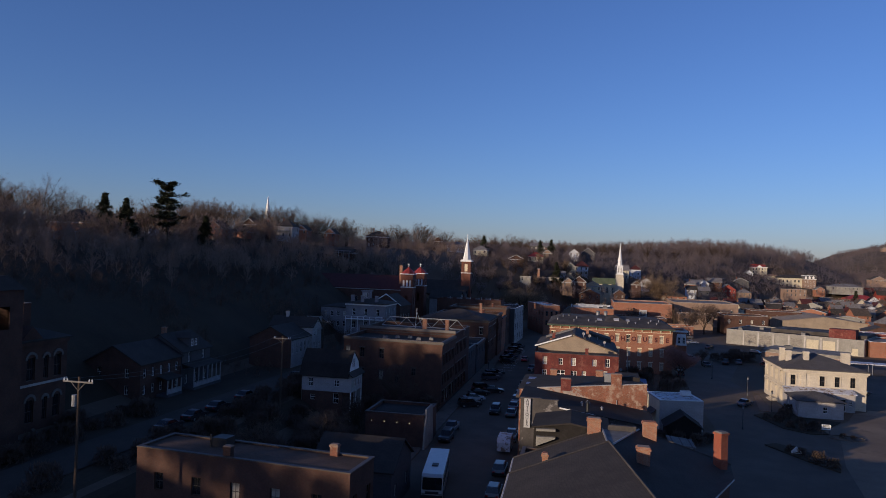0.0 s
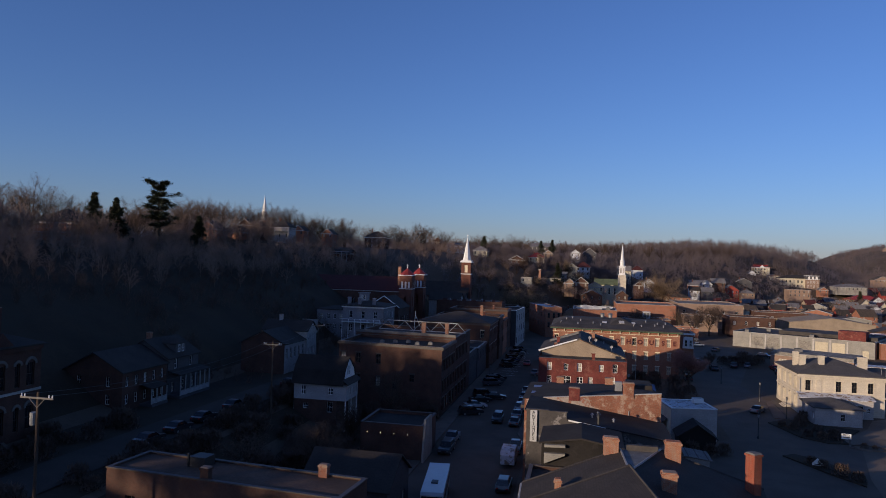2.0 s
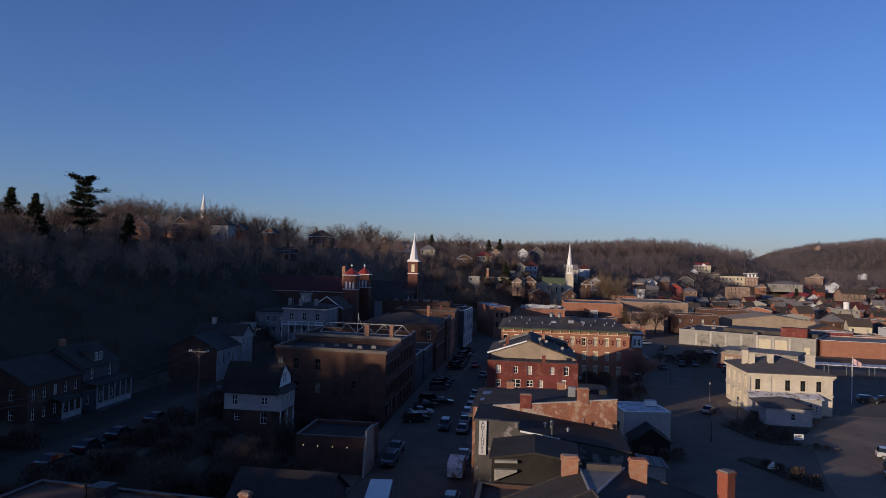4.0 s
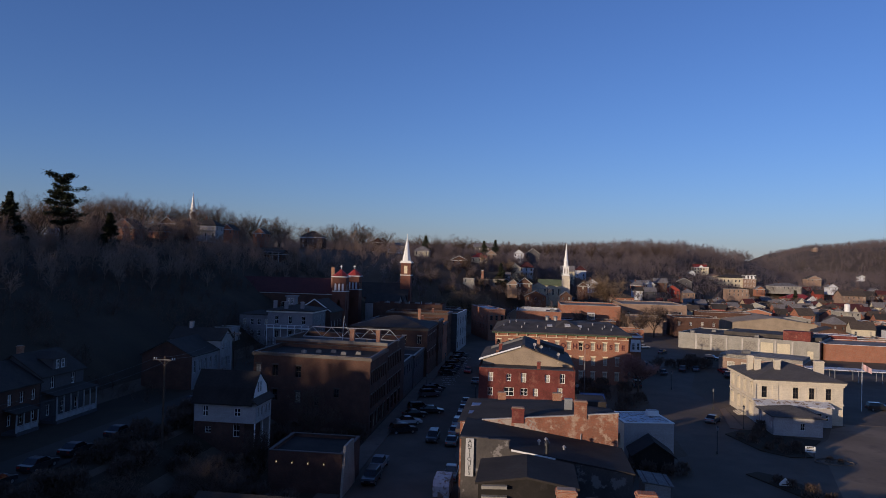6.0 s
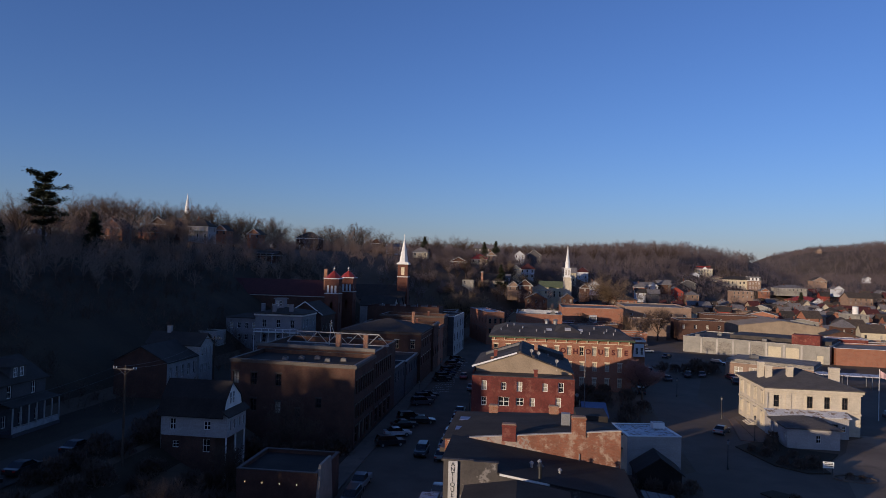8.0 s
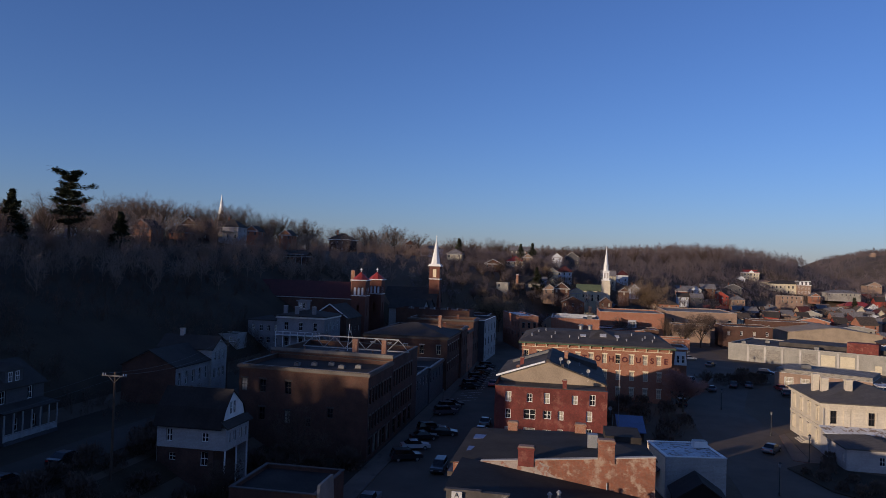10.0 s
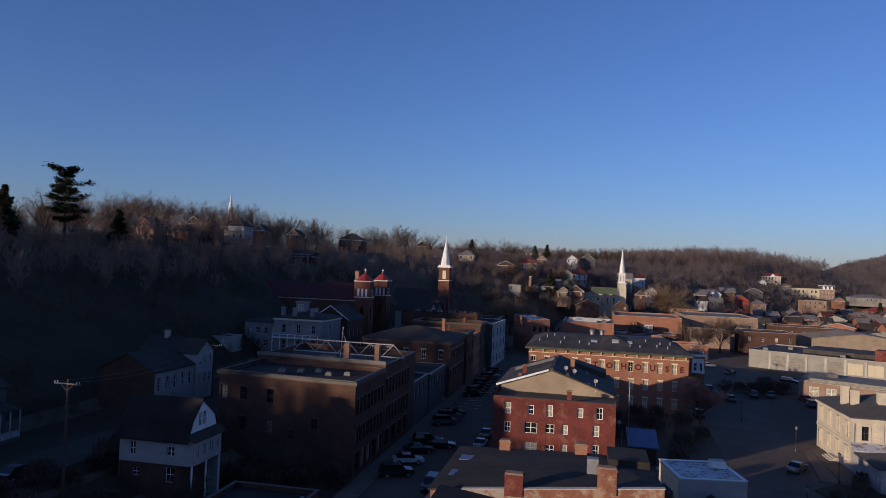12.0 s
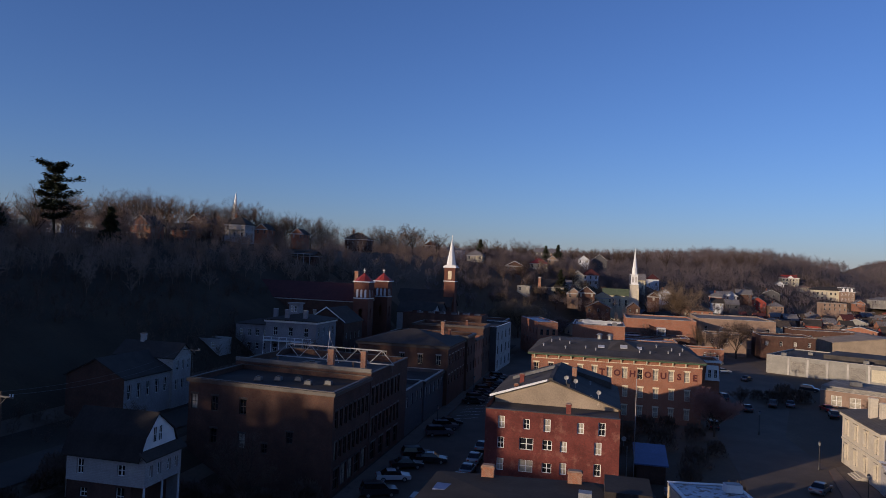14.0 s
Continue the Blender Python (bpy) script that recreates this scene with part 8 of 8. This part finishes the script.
for v, u, z, w_, tall in feet:
    if v > -100 and u < 720:
        for _ in range(9):
            dv = nr.uniform(-0.75, 0.75) * w_
            yards.append((v + dv, u - nr.uniform(2.5, 8.0), z - 2.0, 2.0 + tall * nr.uniform(0.3, 0.62 if abs(dv) < 0.4 * w_ else 0.95)))
woods("yard_brush", yards, medium, "bare shrubs and small trees at the feet of the hillside houses", HAZETWIG)
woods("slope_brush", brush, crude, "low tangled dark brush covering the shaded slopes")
town = scatter(420, (-40, 270), (330, 670), lambda v, u: foot(u) < v, (5, 10))
woods("town_trees", town, rough_, "bare trees between the houses of the town")
# out of view, added only to block low sun from the left side
behind = scatter(900, (-230, -96), (-260, 40), lambda v, u: True, (7.5, 10.5))
woods("near_hill_woods", behind, [twig_tree(14, 0.05, 60 + k, 2) for k in range(4)], "unseen fat-limbed woods added to shade the street from the low sun")

# ---- street things ----
def wheel_mesh():
    return mesh_of("tyre", Build().tube((-0.1, 0, 0), (0.1, 0, 0), 0.33, None, 14)), mesh_of("rim", Build().tube((-0.11, 0, 0), (0.11, 0, 0), 0.2, 0.2, 10))


TYRE, RIM = wheel_mesh()
TYRE.materials.append(RUBBER), RIM.materials.append(STEEL)
SHAPES = {
    "sedan": ([(-2.25, 0.35), (2.25, 0.35), (2.28, 0.65), (2.1, 0.78), (1.1, 0.93), (-1.6, 0.98), (-2.2, 0.93), (-2.28, 0.6)], [(1.05, 0.93), (0.35, 1.42), (-0.95, 1.44), (-1.65, 0.98)]),
    "suv": ([(-2.3, 0.4), (2.3, 0.4), (2.33, 0.8), (2.1, 0.98), (1.15, 1.08), (-2.2, 1.1), (-2.33, 0.7)], [(1.1, 1.07), (0.5, 1.68), (-1.95, 1.72), (-2.2, 1.1)]),
    "pickup": ([(-2.7, 0.45), (2.7, 0.45), (2.72, 0.9), (2.5, 1.05), (1.4, 1.12), (-2.65, 1.12), (-2.72, 0.8)], [(1.35, 1.12), (0.85, 1.75), (-0.6, 1.78), (-0.85, 1.12)])}
CARS_MADE = {}


def car(m, kind, colour, lamps=False):
    """A parked car along x (front at +x) with body, cabin glass, roof, wheels and lamps."""
    key = kind, colour, lamps
    lab = {"sedan": "parked %s saloon car", "suv": "parked %s sport utility car", "pickup": "parked %s pickup truck"}[kind] % colour
    if key in CARS_MADE:
        return copy_thing(CARS_MADE[key], m)
    ob = thing("car", m, lab + " on asphalt", "car", "parked cars")
    low, cab = SHAPES[kind]
    body = Build().prism([(x, z) for x, z in low], -0.86, 0.86)
    part("body", body, CARS[colour], ob)
    g = Build()
    n_ = len(cab)
    g.add([(x, -0.8 + (0.12 if z > 1.2 else 0), z) for x, z in cab] + [(x, 0.8 - (0.12 if z > 1.2 else 0), z) for x, z in cab], [tuple(range(n_)), tuple(range(n_, 2 * n_))[::-1]] + [(i, n_ + i, n_ + (i + 1) % n_, (i + 1) % n_) for i in range(n_)])
    part("cabin_glass", g, CARGLASS, ob)
    (xa, za), (xb, zb) = cab[1], cab[2]
    part("roof", Build().add([(xa - 0.05, -0.7, za), (xb + 0.05, -0.7, zb), (xb + 0.05, 0.7, zb), (xa - 0.05, 0.7, za), (xa - 0.2, -0.6, za + 0.05), (xb + 0.2, -0.6, zb + 0.05), (xb + 0.2, 0.6, zb + 0.05), (xa - 0.2, 0.6, za + 0.05)], [(4, 7, 6, 5), (0, 4, 5, 1), (1, 5, 6, 2), (2, 6, 7, 3), (3, 7, 4, 0)]), CARS[colour], ob)
    ax = low[1][0] * 0.62
    for x in (-ax, ax):
        for y in (-0.8, 0.8):
            t_ = part("wheel", TYRE, None, ob, "", pose(x, y, 0.33, 0, 0, 90))
            part("rim", RIM, None, t_)
    fx = low[2][0]
    for y in (-0.62, 0.62):
        part("headlight", Build().box(fx - 0.18, fx + 0.02, y - 0.2, y + 0.2, 0.62, 0.76), HEADLAMP if lamps else LAMPGLASS, ob)
        part("tail_light", Build().box(-fx - 0.02, -fx + 0.1, y - 0.16, y + 0.16, 0.68, 0.86), TAILRED, ob)
    CARS_MADE[key] = ob
    return ob


G = 0.03
for u, kind, c in ((134.0, "suv", "black"), (146.4, "sedan", "black"), (152.0, "suv", "black"), (166.5, "suv", "grey"), (171.0, "suv", "grey"), (174.6, "sedan", "black")):
    car(at(-18.2, u, G, 28), kind, c)
car(at(-18.3, 140.4, G, 24), "sedan", "white")
for k in range(11):
    car(at(-17.8, 196 + 3.6 * k, G, 32 + rng.uniform(-3, 3)), ("sedan", "suv", "sedan")[k % 3], ("black", "grey", "black", "blue", "grey", "black", "black", "grey", "white", "black", "grey")[k])
car(at(-17.9, 113.6, G, -91), "pickup", "silver")
car(at(-17.6, 107.6, G, -91), "suv", "black")
car(at(-7.6, 111.2, G, 90), "pickup", "silver")
for v, u, kind, c in ((-7.3, 93.0, "suv", "black"), (-6.9, 83.4, "suv", "black"), (-9.4, 128.5, "sedan", "black"), (-9.6, 135.0, "sedan", "grey"), (-9.6, 141.2, "suv", "silver"), (-9.6, 147.0, "sedan", "grey"), (-9.7, 153.0, "sedan", "silver"), (-9.8, 160.0, "sedan", "black"), (-9.8, 186.0, "sedan", "grey"), (-9.8, 214.0, "sedan", "grey")):
    car(at(v, u, G, 90), kind, c)
car(at(-12.6, 130.0, G, -90), "suv", "black")
car(at(-15.6, 150.5, G, 12), "sedan", "black")
car(at(-13.0, 202.0, G, 90), "sedan", "red")
for v, u, r, kind, c in ((37.2, 155.6, 58, "sedan", "grey"), (36.0, 226, 95, "suv", "black"), (30.5, 204, 92, "sedan", "black"), (39, 214, 90, "sedan", "black"), (46, 222, 75, "suv", "black"), (50, 224, 80, "sedan", "grey"), (57, 222, 95, "sedan", "red"), (56, 214, 80, "suv", "black"), (28.8, 192, 90, "suv", "black"), (29.0, 250, 92, "suv", "black"), (48, 262, 60, "sedan", "black"), (44, 276, 20, "sedan", "white"), (64, 178, 75, "suv", "grey"), (68, 180, 15, "sedan", "grey"), (76, 176, 0, "suv", "black"), (80, 178, 5, "sedan", "black"), (57.6, 127.0, -15, "suv", "white"), (54.6, 118.5, -15, "suv", "black"), (53.4, 114.6, -15, "pickup", "black"), (20, 84, 5, "pickup", "silver"), (26, 85, 5, "suv", "grey"), (18.5, 146.5, 0, "sedan", "silver"), (40, 292, 10, "sedan", "white"), (45, 296, 10, "suv", "grey"), (61, 250, -28, "suv", "black"), (68, 246, -28, "pickup", "black"), (86, 240, -20, "sedan", "black")):
    car(at(v, u, G, r), kind, c)
for u, c in ((84, "black"), (90.5, "black"), (97, "black"), (106, "black"), (127, "black")):
    car(at(-51.6, u, height(-51.6, u) + 0.15, 88), "sedan", c)
# coach and covered trailer
bus = thing("coach_bus", at(-14.5, 85.0, G, -83), "long white coach bus with dark windscreen on the street", "bus")
part("body", Build().prism([(-5.9, 0.4), (5.75, 0.4), (5.9, 1.2), (5.7, 3.0), (5.4, 3.25), (-5.8, 3.25), (-5.9, 3.0)], -1.27, 1.27), CARS["white"], bus)
part("windscreen", Build().add([(5.86, -1.15, 1.5), (5.86, 1.15, 1.5), (5.74, 1.15, 2.85), (5.74, -1.15, 2.85), (5.95, -1.15, 1.5), (5.95, 1.15, 1.5), (5.82, 1.15, 2.9), (5.82, -1.15, 2.9)], [(4, 5, 6, 7), (0, 4, 7, 3), (1, 2, 6, 5), (2, 3, 7, 6), (0, 1, 5, 4)]), CARGLASS, bus)
part("bumper", Build().box(5.7, 6.0, -1.25, 1.25, 0.35, 0.85), BLACK, bus)
part("destination_sign", Build().box(5.86, 5.9, -0.8, 0.8, 0.98, 1.3), BLACK, bus)
for y in (-1.0, 1.0):
    part("headlight", Build().box(5.86, 5.96, y - 0.18, y + 0.18, 0.9, 1.1), LAMPGLASS, bus)
for s in (-1, 1):
    part("side_glass", Build().box(-5.4, 5.2, s * 1.275 - 0.01, s * 1.275 + 0.01, 1.6, 2.7), CARGLASS, bus)
    for x in (-3.6, 4.0):
        part("wheel", Build().tube((x, s * 1.0, 0.48), (x, s * 1.3, 0.48), 0.48, None, 14), RUBBER, bus)
part("roof_hatch", Build().box(1.2, 2.4, -0.4, 0.4, 3.253, 3.36, 0.05, 0.05), BLACK, bus)
trailer = thing("covered_trailer", at(-7.9, 104.4, G, 90), "trailer under a pale grey cover parked at the kerb", "trailer")
part("cover", Build().prism([(-2.4, 0.5), (2.4, 0.5), (2.4, 1.9), (1.6, 2.4), (-1.9, 2.4), (-2.5, 1.8)], -1.0, 1.0), MEMBRANE, trailer)
for y in (-0.9, 0.9):
    part("wheel", Build().tube((0, y - 0.1, 0.33), (0, y + 0.1, 0.33), 0.33, None, 12), RUBBER, trailer)


def utility_pole(m, h, arms=1, box=False, label="wooden utility pole with crossarm and insulators"):
    ob = thing("utility_pole", m, label, "utility pole", "utility poles")
    part("pole", Build().tube((0, 0, -2), (0, 0, h), 0.16, 0.11, 8), BARK, ob)
    for k in range(arms):
        z = h - 0.5 - 0.9 * k
        a = part("crossarm", Build().box(-1.5, 1.5, -0.18, -0.08, z, z + 0.14).tube((-0.7, -0.13, z), (0, -0.1, z - 0.7), 0.03).tube((0.7, -0.13, z), (0, -0.1, z - 0.7), 0.03), GREYSTONE, ob)
        for x in (-1.4, -1.1, 1.1, 1.4):
            part("insulator", Build().tube((x, -0.13, z + 0.14), (x, -0.13, z + 0.36), 0.06, 0.05, 6), WHITE, a)
    if box:
        part("transformer", Build().tube((-0.38, 0, h - 2.6), (-0.38, 0, h - 1.6), 0.26, None, 10), STEEL, ob)
    return ob


def wires(name, a, b_, sag, label, n=14):
    w_ = Build()
    pts = [Vector(a).lerp(Vector(b_), k / n) - Vector((0, 0, sag * 4 * (k / n) * (1 - k / n))) for k in range(n + 1)]
    w_.run(pts, 0.018)
    return solo(name, w_, BLACK, STREET, label, "overhead wire", "overhead wires")


utility_pole(at(-40.1, 52.1, height(-40.1, 52.1)), 17.4 - height(-40.1, 52.1), 1, True)
utility_pole(at(-44.6, 104.2, height(-44.6, 104.2)), 15.5 - height(-44.6, 104.2), 1)
utility_pole(at(-56.0, 152.0, 4.3), 9.5, 1)
utility_pole(at(36.0, 247.0), 9.0, 1)
for dv in (-1.2, 1.2):
    wires("overhead_wire", (-40.1 + dv, 52.0, 17.2), (-44.6 + dv, 104.1, 15.3), 1.2, "thin black overhead wire between poles")
    wires("overhead_wire", (-44.6 + dv, 104.1, 15.3), (-56 + dv, 151.9, 13.6), 1.2, "thin black overhead wire between poles")


def lamp_post(m):
    ob = thing("street_lamp", m, "slim black iron street lamp with a glass lantern", "street lamp", "street lamps")
    part("post", Build().tube((0, 0, 0), (0, 0, 0.5), 0.16, 0.1, 8).tube((0, 0, 0.5), (0, 0, 3.6), 0.06, 0.05, 8), BLACK, ob)
    part("lantern", Build().tube((0, 0, 3.6), (0, 0, 4.1), 0.12, 0.2, 6), LAMPGLASS, ob)
    part("lantern_cap", Build().tube((0, 0, 4.1), (0, 0, 4.35), 0.24, 0.03, 6), BLACK, ob)
    return ob


for v, u in ((41.2, 150.5), (40.4, 168.0), (36.5, 190.0), (31.8, 132.0), (-19.4, 170.0), (-19.4, 205.0), (-8.0, 160.0), (-8.0, 210.0)):
    lamp_post(at(v, u, 0.1))
pole = thing("flagpole", at(72.0, 174.5), "tall white flagpole with a furled striped flag", "flagpole")
part("pole", Build().tube((0, 0, 0), (0, 0, 10.2), 0.08, 0.05, 8), WHITE, pole)
part("finial", Build().tube((0, 0, 10.2), (0, 0, 10.35), 0.1, 0.04, 8), STEEL, pole)
fl = Build()
for k in range(8):
    x0, x1 = 0.08 + 0.22 * k, 0.08 + 0.22 * (k + 1)
    y0, y1 = 0.12 * math.sin(k * 1.4), 0.12 * math.sin((k + 1) * 1.4)
    fl.poly((x0, y0, 8.7 - 0.1 * k), (x1, y1, 8.6 - 0.1 * k), (x1, y1, 9.9 - 0.13 * k), (x0, y0, 10.0 - 0.13 * k)).poly((x0, y0 + 0.02, 10.0 - 0.13 * k), (x1, y1 + 0.02, 9.9 - 0.13 * k), (x1, y1 + 0.02, 8.6 - 0.1 * k), (x0, y0 + 0.02, 8.7 - 0.1 * k))
part("flag", fl, CLOTH, pole)
lot_sign = thing("lot_sign", at(45.0, 132.6, 0.1), "low white sign board with dark bars of writing", "sign")
part("board", Build().box(0, 1.5, -0.05, 0.05, 0.9, 1.8), WHITE, lot_sign)
for z in (1.15, 1.4, 1.6):
    part("writing_bar", Build().box(0.2, 1.3, -0.065, -0.05, z, z + 0.1), BLACK, lot_sign)
for x in (0.1, 1.3):
    part("post", Build().box(x, x + 0.1, 0.05, 0.15, 0, 1.8), DARKTRIM, lot_sign)

peak = thing("triangular_sign", at(36.3, 116.0, 0.15), "small white triangular sign board in a planted bed", "sign")
part("board", Build().prism([(-0.75, 0.3), (0.75, 0.3), (0.75, 0.6), (0.0, 1.35), (-0.75, 0.6)], -0.06, 0.06), WHITE, peak)
part("writing_bar", Build().box(-0.5, 0.5, -0.075, -0.06, 0.42, 0.52), BLACK, peak)
for x in (-0.6, 0.6):
    part("post", Build().box(x - 0.05, x + 0.05, 0.062, 0.16, -0.1, 0.6), DARKTRIM, peak)
